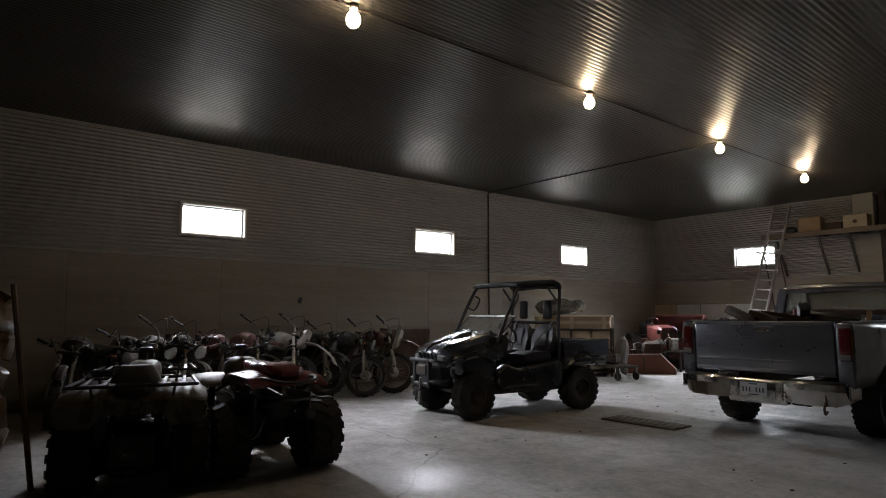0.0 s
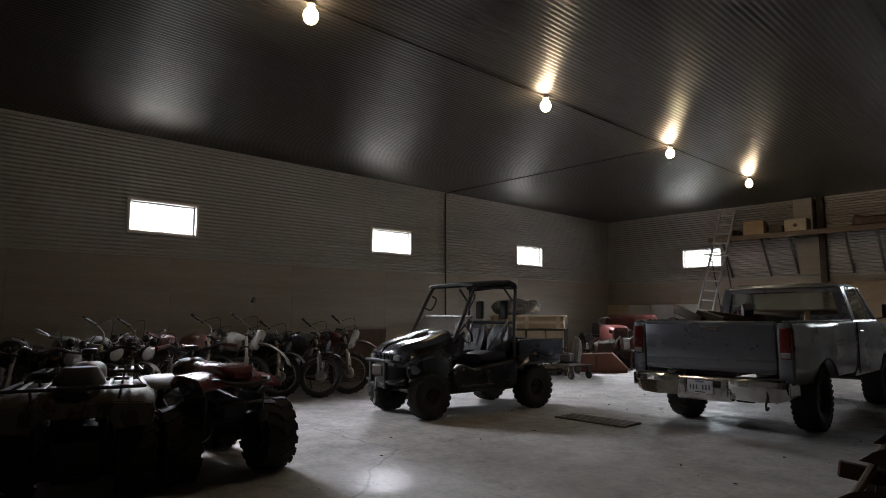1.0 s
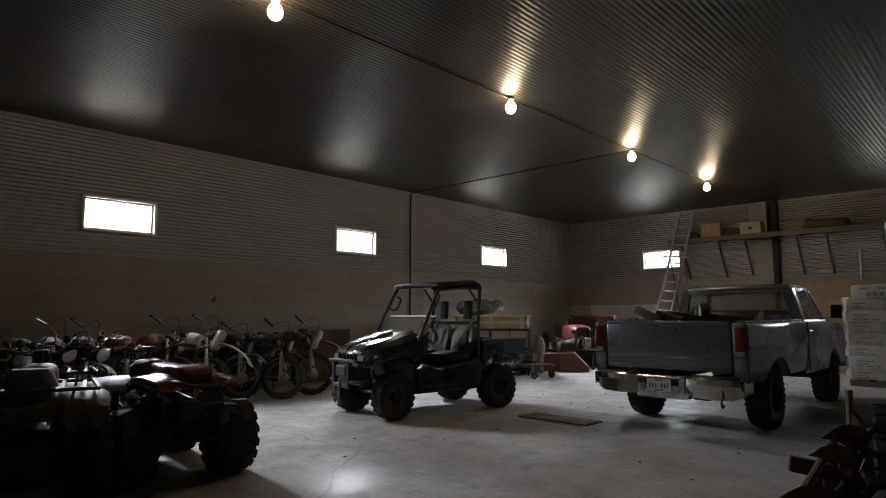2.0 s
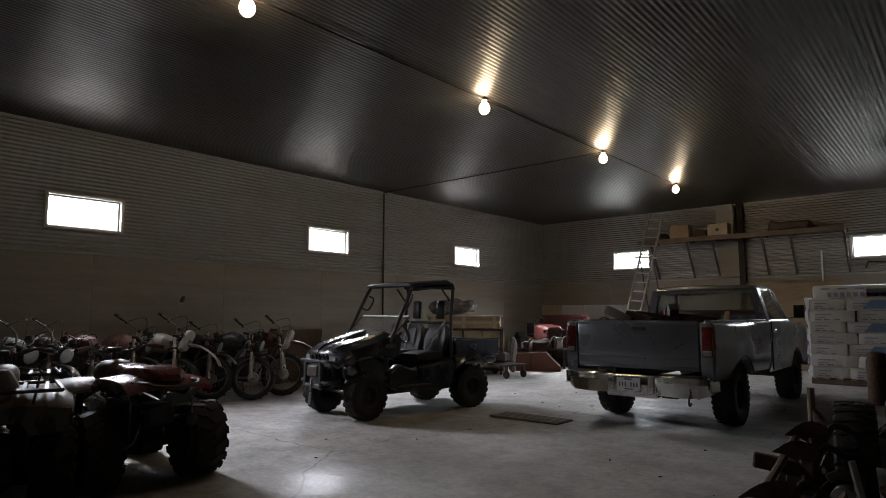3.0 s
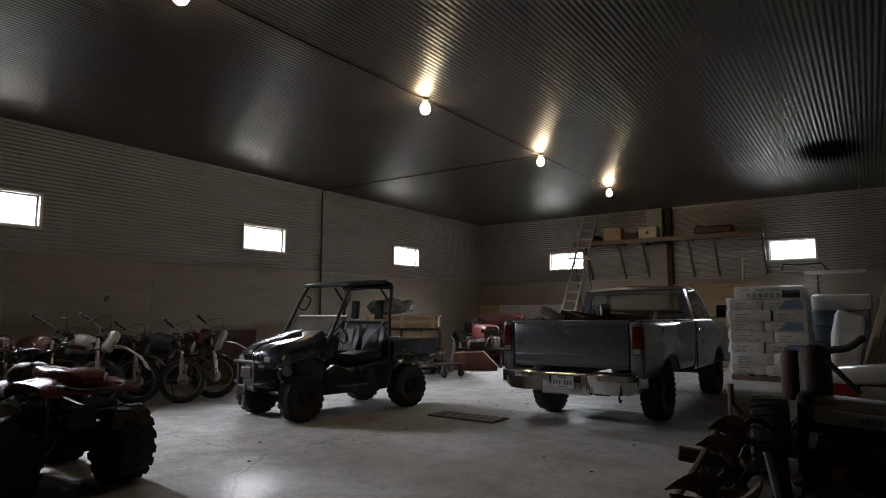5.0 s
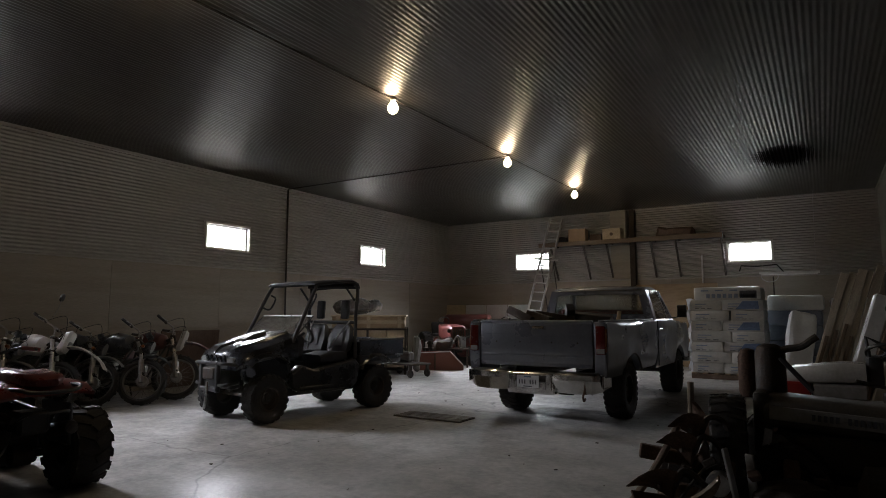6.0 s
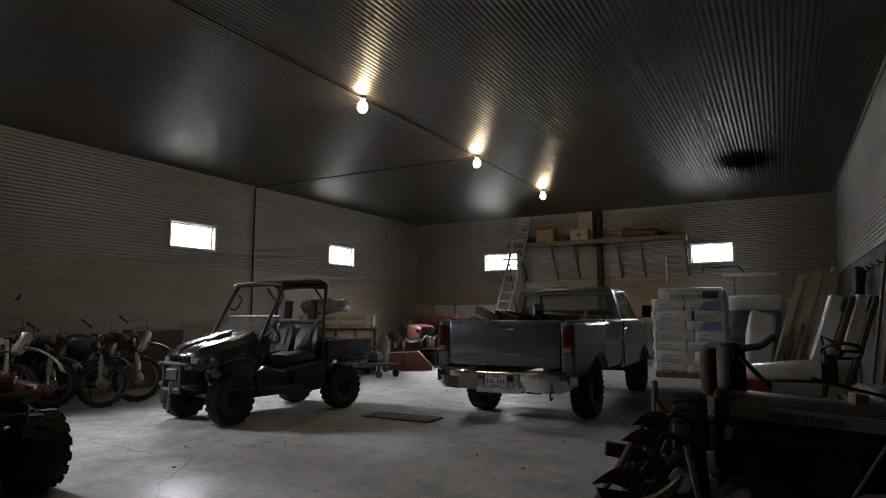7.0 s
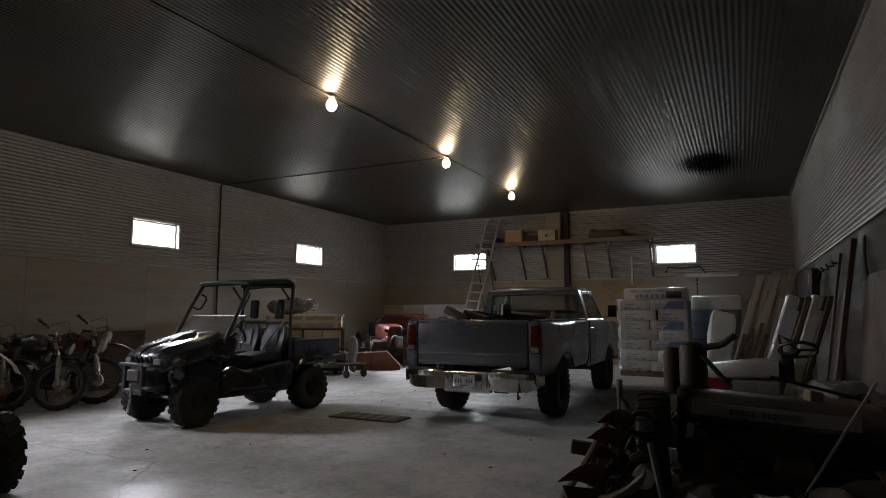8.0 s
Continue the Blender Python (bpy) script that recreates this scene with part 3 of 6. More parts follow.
        part("step_pad", box((-1.25, s * 0.62, 0.76), (0.12, 0.5, 0.012), bevel=0.005), "black", bp)
        part("bumper_end_cap", box((-1.13, s * 0.94, 0.655), (0.28, 0.02, 0.16), bevel=0.01), "chrome", bp)
    mid = box((-1.26, 0, 0.545), (0.12, 0.66, 0.16), bevel=0.015)
    box((-1.28, 0, 0.725), (0.16, 0.62, 0.03), bevel=0.01, bm=mid)
    for s in (1, -1):
        box((-1.31, s * 0.255, 0.62), (0.05, 0.09, 0.21), bevel=0.012, bm=mid)
    part("bumper_middle", mid, "bumper_chrome", T, "dented chrome bumper middle with plate recess", m=pose(0, 0, -0.045))
    p = part("number_plate", box((-1.335, 0.03, 0.625), (0.008, 0.31, 0.155), bevel=0.003), "plate", T, "white number plate with dark bars", m=pose(0, 0, -0.045))
    for k in range(7):
        if k != 3:
            part("bar", box((-1.3405, 0.03 + 0.115 - k * 0.038, 0.618), (0.003, 0.016, 0.055)), "print", p)
    part("bar", box((-1.3405, 0.03, 0.684), (0.003, 0.10, 0.016)), "blue_print", p)
    part("bar", box((-1.3405, 0.03, 0.562), (0.003, 0.12, 0.013)), "print", p)
    for s in (1, -1):
        part("plate_lamp", box((-1.32, 0.03 + s * 0.19, 0.70), (0.03, 0.04, 0.03), bevel=0.006), "black", T)
    # chassis
    for s in (1, -1):
        part("frame_rail", box((1.2, s * 0.42, 0.60), (4.9, 0.07, 0.14), bevel=0.01), "iron", T)
        part("leaf_spring", tube([(-0.62, s * 0.5, 0.56), (0, s * 0.5, 0.42), (0.62, s * 0.5, 0.56)], 0.03, 6), "iron", T)
    part("rear_axle", lathe([(0.05, -0.7), (0.05, -0.16), (0.15, -0.1), (0.15, 0.1), (0.05, 0.16), (0.05, 0.7), (0.02, 0.7), (0.02, -0.7)], 16, m=Matrix.Translation((0, 0, 0.41))), "iron", T)
    part("front_axle", cyl((3.4, -0.7, 0.41), (3.4, 0.7, 0.41), 0.05, n=12), "iron", T)
    part("fuel_tank", box((-0.75, 0, 0.55), (0.6, 0.8, 0.2), bevel=0.05, seg=2), "iron", T)
    part("exhaust_pipe", tube([(1.5, -0.5, 0.5), (0.6, -0.62, 0.5), (-0.6, -0.7, 0.52), (-1.2, -0.78, 0.47)], 0.03, 8), "rust", T)
    part("tow_hook", tube([(-1.3, -0.72, 0.5), (-1.36, -0.72, 0.44), (-1.34, -0.72, 0.38), (-1.28, -0.72, 0.40)], 0.014, 6), "rust", T)
    for x in (0, 3.4):
        for s in (1, -1):
            wheel(T, (x, s * 0.80, 0.405), 0.405, 0.27, 0.21, 30, (0.035, 0.016), 18, s, rim_mat="iron")
    # cab
    zc = 1.37
    body = [(1.52, 0.60), (2.98, 0.60), (2.98, zc), (1.52, zc)]
    for s in (1, -1):
        side = []
        for x in (1.52, 1.56, 2.3, 2.98):
            side.append([(x, s * y, z) for y, z in ((0.86, zc), (0.93, zc - 0.005), (0.965, zc - 0.05), (0.98, 1.12), (0.985, 1.06), (0.975, 1.0), (0.975, 0.75), (0.94, 0.58), (0.86, 0.58))])
        d = part("door", loft(side), "truck_paint", T)
        part("handle", box((1.74, s * 0.992, 1.20), (0.15, 0.025, 0.035), bevel=0.01), "chrome", d, "chrome door handle")
        part("shut_line", box((1.60, s * 0.979, 0.98), (0.012, 0.016, 0.72)), "black", d)
        part("mirror_arm", tube([(2.75, s * 0.95, 1.38), (2.78, s * 1.08, 1.40), (2.78, s * 1.10, 1.46)], 0.012, 6), "chrome", d)
        part("mirror", box((2.78, s * 1.14, 1.50), (0.06, 0.16, 0.22), bevel=0.02, seg=2), "black", d, "black door mirror")
    part("cab_floor", box((2.2, 0, 0.66), (1.5, 1.75, 0.08)), "iron", T)
    part("cab_back", box((1.54, 0, 1.0), (0.05, 1.80, 0.78), bevel=0.02, seg=2), "truck_paint", T)
    # greenhouse: roof, pillars, glass
    rs = []
    for x, z, w in ((1.53, 1.83, 0.77), (1.55, 1.885, 0.75), (1.70, 1.915, 0.74), (2.2, 1.925, 0.74), (2.48, 1.90, 0.74), (2.58, 1.855, 0.76)):
        rs.append([(x, w + 0.045, z - 0.05), (x, w + 0.02, z - 0.015), (x, w - 0.08, z), (x, 0, z + 0.012), (x, -w + 0.08, z), (x, -w - 0.02, z - 0.015), (x, -w - 0.045, z - 0.05), (x, -w, z - 0.06), (x, 0, z - 0.04), (x, w, z - 0.06)])
    part("roof", loft(rs), "truck_paint", T)
    part("drip_rail", box((1.525, 0, 1.848), (0.012, 1.52, 0.016), bevel=0.004), "chrome", T, "thin chrome trim over the rear window")
    for s in (1, -1):
        part("rear_pillar", loft([[(1.51, s * 0.95, 1.36), (1.66, s * 0.95, 1.36), (1.66, s * 0.90, 1.36), (1.56, s * 0.80, 1.36), (1.51, s * 0.80, 1.36)],
                                  [(1.53, s * 0.815, 1.85), (1.70, s * 0.815, 1.85), (1.70, s * 0.77, 1.85), (1.58, s * 0.70, 1.85), (1.53, s * 0.70, 1.85)]]), "truck_paint", T)
        part("front_pillar", loft([[(2.95, s * 0.93, 1.36), (3.05, s * 0.93, 1.36), (3.05, s * 0.88, 1.36), (2.95, s * 0.88, 1.36)],
                                   [(2.50, s * 0.80, 1.86), (2.57, s * 0.80, 1.86), (2.57, s * 0.75, 1.86), (2.50, s * 0.75, 1.86)]]), "truck_paint", T)
        part("vent_bar", loft([[(2.55, s * 0.935, 1.37), (2.58, s * 0.935, 1.37), (2.58, s * 0.915, 1.37), (2.55, s * 0.915, 1.37)], [(2.38, s * 0.80, 1.86), (2.41, s * 0.80, 1.86), (2.41, s * 0.785, 1.86), (2.38, s * 0.785, 1.86)]]), "chrome", T)
        part("side_glass", loft([[(1.66, s * 0.925, 1.37), (2.97, s * 0.925, 1.37), (2.97, s * 0.920, 1.37), (1.66, s * 0.920, 1.37)], [(1.68, s * 0.795, 1.86), (2.52, s * 0.795, 1.86), (2.52, s * 0.79, 1.86), (1.68, s * 0.79, 1.86)]]), "dusty_glass", T, "dusty side window")
    part("window_sill_panel", box((1.53, 0, 1.405), (0.045, 1.66, 0.07), bevel=0.012), "truck_paint", T)
    part("window_header", box((1.545, 0, 1.835), (0.04, 1.46, 0.05), bevel=0.012), "truck_paint", T)
    part("rear_glass", loft([[(1.545, 0.79, 1.43), (1.545, -0.79, 1.43), (1.55, -0.79, 1.43), (1.55, 0.79, 1.43)], [(1.56, 0.71, 1.82), (1.56, -0.71, 1.82), (1.565, -0.71, 1.82), (1.565, 0.71, 1.82)]]), "dusty_glass", T, "dusty rear window")
    part("window_seal", tube([(1.535, 0.77, 1.44), (1.535, -0.77, 1.44), (1.552, -0.70, 1.81), (1.552, 0.70, 1.81), (1.535, 0.77, 1.44)], 0.014, 6, smooth=False), "black", T)
    part("windscreen", loft([[(3.02, 0.88, 1.38), (3.02, -0.88, 1.38), (3.025, -0.88, 1.38), (3.025, 0.88, 1.38)], [(2.55, 0.75, 1.86), (2.55, -0.75, 1.86), (2.555, -0.75, 1.86), (2.555, 0.75, 1.86)]]), "dusty_glass", T, "dusty windscreen")
    part("bench_seat", box((1.85, 0, 0.92), (0.5, 1.5, 0.18), bevel=0.05, seg=2), "vinyl_red", T)
    part("seat_back", box((1.68, 0, 1.22), (0.12, 1.5, 0.60), (0, -6, 0), bevel=0.05, seg=2), "vinyl_red", T, "dark red vinyl seat back")
    part("dashboard", box((2.85, 0, 1.28), (0.35, 1.7, 0.2), bevel=0.05, seg=2), "black", T)
    part("steering_wheel", lathe([(0.19, -0.012), (0.215, -0.012), (0.215, 0.012), (0.19, 0.012)], 24, m=Matrix.Translation((2.42, 0.40, 1.36)) @ rot(0, 25, 0) @ rot(90, 0, 0)), "black", T)
    # front end
    hood = []
    for x, w, z in ((2.98, 0.95, 1.37), (3.5, 0.95, 1.35), (4.05, 0.93, 1.31), (4.2, 0.9, 1.26)):
        hood.append([(x, w, z - 0.12), (x, w - 0.03, z - 0.03), (x, w - 0.12, z), (x, 0, z + 0.02), (x, -w + 0.12, z), (x, -w + 0.03, z - 0.03), (x, -w, z - 0.12), (x, 0, z - 0.14)])
    part("hood", loft(hood), "truck_paint", T)
    for s in (1, -1):
        secs = []
        for x in [2.98, 3.0] + [3.4 + 0.48 * math.cos(radians(180 - a)) for a in range(0, 181, 20)] + [3.95, 4.2]:
            zb = 0.40 + math.sqrt(max(0.485 ** 2 - (x - 3.4) ** 2, 0)) if abs(x - 3.4) < 0.485 else 0.62
            secs.append([(x, s * y, max(z, zb)) for y, z in ((0.86, 1.30), (0.95, 1.28), (0.98, 1.1), (0.985, 1.05), (0.98, 0.9), (0.96, 0.62), (0.86, 0.62))])
        part("front_fender", loft(secs), "truck_paint", T)
    part("grille", box((4.19, 0, 1.0), (0.06, 1.85, 0.5), bevel=0.02), "chrome", T)
    part("front_bumper", box((4.32, 0, 0.62), (0.16, 1.95, 0.2), bevel=0.03, seg=2), "chrome", T)
    return T


TRUCK = pose(5.79, 13.86, 0, 0, 0, 90)
truck(TRUCK)
# the load in the truck's bed
for nm, lab, cat, c, s, r, mt in (
        ("wood_offcut", "split brown timber end tipped up in the truck bed", "lumber", (0.05, 0.74, 1.43), (0.46, 0.17, 0.11), (10, -24, 82), "bark"),
        ("wood_offcut", "weathered lumber offcut lying in the truck bed", "lumber", (0.1, 0.45, 1.39), (0.5, 0.16, 0.12), (4, -14, 70), "bark"),
        ("wood_offcut", "weathered lumber offcut lying in the truck bed", "lumber", (0.35, 0.30, 1.38), (0.6, 0.14, 0.16), (6, -8, 100), "bark"),
        ("tool_case", "black plastic tool case in the truck bed", "case", (0.45, 0.10, 1.42), (0.20, 0.14, 0.34), (0, -32, 30), "black"),
        ("rag_heap", "dark rags heaped in the truck bed", "rags", (0.75, -0.10, 1.34), (0.5, 0.7, 0.24), (6, -4, 12), "black"),
        ("crate_box", "black plastic crate in the truck bed", "crate", (0.85, 0.2, 1.07), (0.6, 1.2, 0.5), (0, 0, 3), "black"),
        ("red_canister", "red fuel can against the cab", "canister", (1.32, 0.46, 1.33), (0.12, 0.16, 0.42), (0, -10, 8), "red"),
        ("wood_offcut", "rough plank standing in the truck bed", "lumber", (1.15, -0.44, 1.22), (0.7, 0.06, 0.04), (0, -52, 5), "wood")):
    b = box((0, 0, 0), s, bevel=0.012)
    for v in b.verts:
        v.co += Vector((random.uniform(-1, 1), random.uniform(-1, 1), random.uniform(-1, 1))) * 0.012
    ob = part(nm, b, mt, m=TRUCK @ pose(*c, *r))
    tagged(ob, lab, cat)


# ---- side-by-side utility vehicle ----
M["utv_paint"] = mat("black_utv_plastic", (0.032, 0.035, 0.044), 0.24, 0.3, 0.12, 3, 60, 0.02, (0.05, 0.05, 0.05), 0.35, coat=1.0, rvar=0.08)
M["roof_black"] = mat("matt_black_roof", (0.014, 0.014, 0.015), 0.55, 0, 0.2, 4, 60, 0.1)
M["gloss_black"] = mat("glossy_black_panel", (0.012, 0.0125, 0.014), 0.28, 0, 0.2, 4, 60, 0.02, (0.03, 0.028, 0.025), 0.4, coat=0.5)
M["seat_vinyl"] = mat("black_seat_vinyl", (0.024, 0.024, 0.027), 0.42, 0, 0.15, 6, 70, 0.15)
M["atv_inset"] = mat("grey_seat_inset", (0.07, 0.073, 0.078), 0.45, 0, 0.1, 6, 60, 0.1)
M["clear_sheet"] = glass_mat("scratched_clear_sheet", (0.75, 0.78, 0.77), 0.08, 0.26)
M["foil"] = mat("crumpled_plastic_wrap", (0.30, 0.30, 0.31), 0.25, 0.2, 0.2, 5, 14, 0.9, (0.2, 0.2, 0.2), 0.5)


def utv(m):
    U = thing("utility_vehicle", "glossy black side-by-side utility vehicle with roll cage and roof", "utility vehicle", m)
    WB = 1.96
    for x in (0, WB):
        for s in (1, -1):
            wheel(U, (x, s * 0.55, 0.325), 0.325, 0.24 if x == 0 else 0.21, 0.16, 20, (0.045, 0.024), 22, s, steer=(6 if x else 0), rim_mat="iron", turn=random.uniform(0, 40))
            part("suspension_arm", tube([(x + 0.05, s * 0.18, 0.40), (x, s * 0.46, 0.33)], 0.022, 6), "iron", U)
            part("shock", cyl((x - 0.04, s * 0.26, 0.78), (x - 0.02, s * 0.42, 0.38), 0.032, n=10), "iron", U)
        part("axle", cyl((x, -0.5, 0.325), (x, 0.5, 0.325), 0.025, n=8), "iron", U)
    # hull, floor and sills
    part("belly_pan", box((0.98, 0, 0.36), (1.35, 0.95, 0.12), bevel=0.03, seg=2), "black", U)
    part("engine_block", box((0.42, 0, 0.58), (0.85, 0.75, 0.34), bevel=0.05, seg=2), "black", U)
    for s in (1, -1):
        part("side_sill", prism([(0.42, 0.40), (0.36, 0.68), (0.46, 0.78), (0.95, 0.70), (1.22, 0.66), (1.45, 0.74), (1.62, 0.62), (1.60, 0.44), (1.48, 0.36), (0.55, 0.34)], s * 0.50, s * 0.66, "y", bevel=0.025), "gloss_black", U)
        part("floor_step", box((1.18, s * 0.6, 0.42), (0.6, 0.14, 0.04), bevel=0.01), "black", U)
    part("foot_well", box((1.28, 0, 0.47), (0.5, 1.15, 0.06)), "black", U)
    part("fire_wall", box((1.62, 0, 0.80), (0.05, 1.16, 0.6), (0, 12, 0), bevel=0.02), "black", U)
    # hood and front fenders
    sec = []
    for x, w, z, d in ((1.50, 0.62, 1.195, 0.36), (1.62, 0.63, 1.163, 0.30), (1.85, 0.63, 1.101, 0.24), (2.06, 0.61, 1.045, 0.22), (2.24, 0.56, 0.996, 0.22), (2.33, 0.50, 0.93, 0.20), (2.36, 0.46, 0.87, 0.16)):
        sec.append([(x, w, z - d), (x, w + 0.012, z - 0.15), (x, w - 0.04, z - 0.055), (x, w * 0.62, z - 0.012), (x, w * 0.58, z + 0.018), (x, w * 0.22, z + 0.022), (x, w * 0.19, z), (x, 0, z + 0.004),
                    (x, -w * 0.19, z), (x, -w * 0.22, z + 0.022), (x, -w * 0.58, z + 0.018), (x, -w * 0.62, z - 0.012), (x, -w + 0.04, z - 0.055), (x, -w - 0.012, z - 0.15), (x, -w, z - d), (x, 0, z - d)])
    hd = part("hood", loft(sec), "utv_paint", U, "glossy black hood with raised ridges")
    part("hood_scoop", loft([[(1.68, y, z) for y, z in ((0.12, 1.15), (0.10, 1.20), (-0.10, 1.20), (-0.12, 1.15))], [(1.86, y, z) for y, z in ((0.10, 1.11), (0.07, 1.165), (-0.07, 1.165), (-0.10, 1.11))], [(1.98, y, z) for y, z in ((0.06, 1.08), (0.04, 1.10), (-0.04, 1.10), (-0.06, 1.08))]]), "black", hd)
    for s in (1, -1):
        fs = []
        for a in range(42, 150, 12):
            cx, cz = WB + 0.41 * math.cos(radians(a)), 0.50 + 0.40 * math.sin(radians(a))
            nx, nz = math.cos(radians(a)), math.sin(radians(a))
            fs.append([(cx, s * 0.40, cz), (cx + 0.03 * nx, s * 0.40, cz + 0.03 * nz), (cx + 0.04 * nx, s * 0.62, cz + 0.04 * nz), (cx + 0.0 * nx, s * 0.685, cz - 0.0 * nz), (cx - 0.015 * nx, s * 0.67, cz - 0.015 * nz)])
        part("front_fender", loft(fs), "gloss_black", U)
        rs = []
        for a in range(30, 150, 12):
            cx, cz = 0.0 + 0.40 * math.cos(radians(a)), 0.40 + 0.40 * math.sin(radians(a))
            nx, nz = math.cos(radians(a)), math.sin(radians(a))
            rs.append([(cx, s * 0.36, cz), (cx + 0.03 * nx, s * 0.36, cz + 0.03 * nz), (cx + 0.045 * nx, s * 0.64, cz + 0.045 * nz), (cx, s * 0.70, cz), (cx - 0.015 * nx, s * 0.68, cz - 0.015 * nz)])
        part("rear_fender", loft(rs), "gloss_black", U)
        part("headlight", loft([[(2.265, s * 0.47, z) for z in (0.83, 0.90)] + [(2.265, s * 0.30, z) for z in (0.90, 0.83)], [(2.370, s * 0.40, z) for z in (0.80, 0.86)] + [(2.380, s * 0.27, z) for z in (0.87, 0.80)]]), "clear_lens", U, "clear headlight lens")
    # grille with four slots and the brush guard
    gr = box((2.335, 0, 0.79), (0.06, 0.56, 0.17), bevel=0.02)
    gp = part("grille", gr, "black", U)
    for k in range(5):
        part("grille_bar", box((2.372, -0.22 + 0.11 * k, 0.84), (0.025, 0.05, 0.13), (0, 20, 0), bevel=0.012, seg=2), "utv_paint", gp)
    guard = bmesh.new()
    for s in (1, -1):
        box((2.465, s * 0.20, 0.62), (0.06, 0.07, 0.40), bevel=0.012, bm=guard)
        tube([(2.465, s * 0.2, 0.80), (2.465, s * 0.34, 0.80), (2.365, s * 0.45, 0.78), (2.215, s * 0.47, 0.74)], 0.024, 8, guard)
        tube([(2.465, s * 0.2, 0.52), (2.445, s * 0.36, 0.52), (2.285, s * 0.42, 0.55)], 0.022, 8, guard)
    box((2.475, 0, 0.80), (0.05, 0.46, 0.05), bevel=0.014, bm=guard)
    box((2.475, 0, 0.46), (0.05, 0.46, 0.06), bevel=0.014, bm=guard)
    gd = part("brush_guard", guard, "black", U, "black steel brush guard")
    part("winch", box((2.435, 0, 0.66), (0.12, 0.30, 0.16), bevel=0.02), "iron", gd)
    part("winch_hook", tube([(2.505, 0.02, 0.56), (2.515, 0.02, 0.40), (2.525, 0.02, 0.30), (2.545, 0.045, 0.26), (2.535, 0.02, 0.22), (2.525, -0.005, 0.25)], 0.016, 6), "silver", gd)
    part("winch_strap", box((2.510, 0.02, 0.47), (0.012, 0.05, 0.16), bevel=0.004), "rust", gd)
    part("front_panel", box((2.265, 0, 0.60), (0.18, 0.62, 0.3), bevel=0.04, seg=2), "black", U)
    # half windscreen
    ws = part("half_windscreen", loft([[(1.54, y, 1.14) for y in (0.62, -0.62)] + [(1.53, y, 1.14) for y in (-0.62, 0.62)], [(1.25, y, 1.42) for y in (0.61, -0.61)] + [(1.24, y, 1.42) for y in (-0.61, 0.61)]]), "clear_sheet", U, "scratched clear half windscreen")
    part("windscreen_edge", tube([(1.245, 0.612, 1.42), (1.245, -0.612, 1.42)], 0.012, 6), "silver", ws)
    for s in (1, -1):
        part("windscreen_edge", tube([(1.535, s * 0.622, 1.14), (1.245, s * 0.612, 1.42)], 0.010, 6), "black", ws)
    # roll cage
    for s in (1, -1):
        part("cage_side", tube([(1.60, s * 0.60, 1.02), (1.45, s * 0.59, 1.30), (1.17, s * 0.56, 1.82), (1.07, s * 0.55, 1.89), (0.80, s * 0.55, 1.93), (0.50, s * 0.56, 1.94), (0.36, s * 0.57, 1.84), (0.40, s * 0.58, 1.4), (0.40, s * 0.58, 0.78)], 0.027, 8), "black", U)
        part("cage_brace", tube([(0.42, s * 0.57, 1.66), (0.60, s * 0.56, 1.87)], 0.018, 6), "black", U)
        part("grab_handle", tube([(1.30, s * 0.575, 1.55), (1.22, s * 0.50, 1.52), (1.12, s * 0.50, 1.68), (1.16, s * 0.565, 1.74)], 0.014, 6), "black", U)
        part("head_rest", box((0.37, s * 0.30, 1.52), (0.07, 0.17, 0.30), (0, -4, 0), bevel=0.03, seg=2), "black", U)
        part("seat_belt", tube([(0.40, s * 0.45, 1.35), (0.56, s * 0.36, 1.12), (0.70, s * 0.22, 0.82)], 0.012, 5), "silver", U)
    for z, x in ((1.89, 1.06), (1.89, 0.42), (1.32, 0.39), (1.05, 0.39)):
        part("cage_crossbar", cyl((x, -0.57, z), (x, 0.57, z), 0.025, n=10), "black", U)
    roof = []
    for x, z, w in ((1.20, 1.90, 0.58), (1.16, 1.92, 0.61), (0.8, 1.945, 0.62), (0.62, 1.965, 0.62), (0.48, 1.975, 0.62), (0.38, 1.94, 0.61), (0.33, 1.87, 0.59)):
        roof.append([(x, w, z - 0.035), (x, w + 0.005, z - 0.015), (x, w - 0.06, z + 0.008), (x, 0, z + 0.02), (x, -w + 0.06, z + 0.008), (x, -w - 0.005, z - 0.015), (x, -w, z - 0.035), (x, 0, z - 0.012)])
    part("roof", loft(roof), "roof_black", U, "black moulded plastic roof")
    # seats and controls
    for s in (1, -1):
        st = part("seat", loft([[(0.52, s * 0.30 + y, z) for y, z in rounded(0, 0.80, 0.46, 0.16, 0.05)], [(0.8, s * 0.30 + y, z) for y, z in rounded(0, 0.80, 0.50, 0.18, 0.06)], [(1.02, s * 0.30 + y, z) for y, z in rounded(0, 0.79, 0.44, 0.12, 0.05)]]), "seat_vinyl", U)
        part("backrest", loft([[(0.56 - 0.02 * k, s * 0.30 + y, 0.84 + 0.01 * k) for k, y in ((0, 0.22), (6, 0.22), (6, -0.22), (0, -0.22))],
                               [(0.50 - 0.02 * k, s * 0.30 + y, 1.08) for k, y in ((0, 0.25), (5, 0.23), (5, -0.23), (0, -0.25))],
                               [(0.44 - 0.02 * k, s * 0.30 + y, 1.24) for k, y in ((0, 0.19), (4, 0.18), (4, -0.18), (0, -0.19))],
                               [(0.42 - 0.02 * k, s * 0.30 + y, 1.29) for k, y in ((0, 0.13), (3, 0.12), (3, -0.12), (0, -0.13))]]), "seat_vinyl", st)
        part("back_panel", box((0.515, s * 0.30, 1.09), (0.012, 0.26, 0.26), (0, -14, 0), bevel=0.01), "atv_inset", st, "grey seat inset")
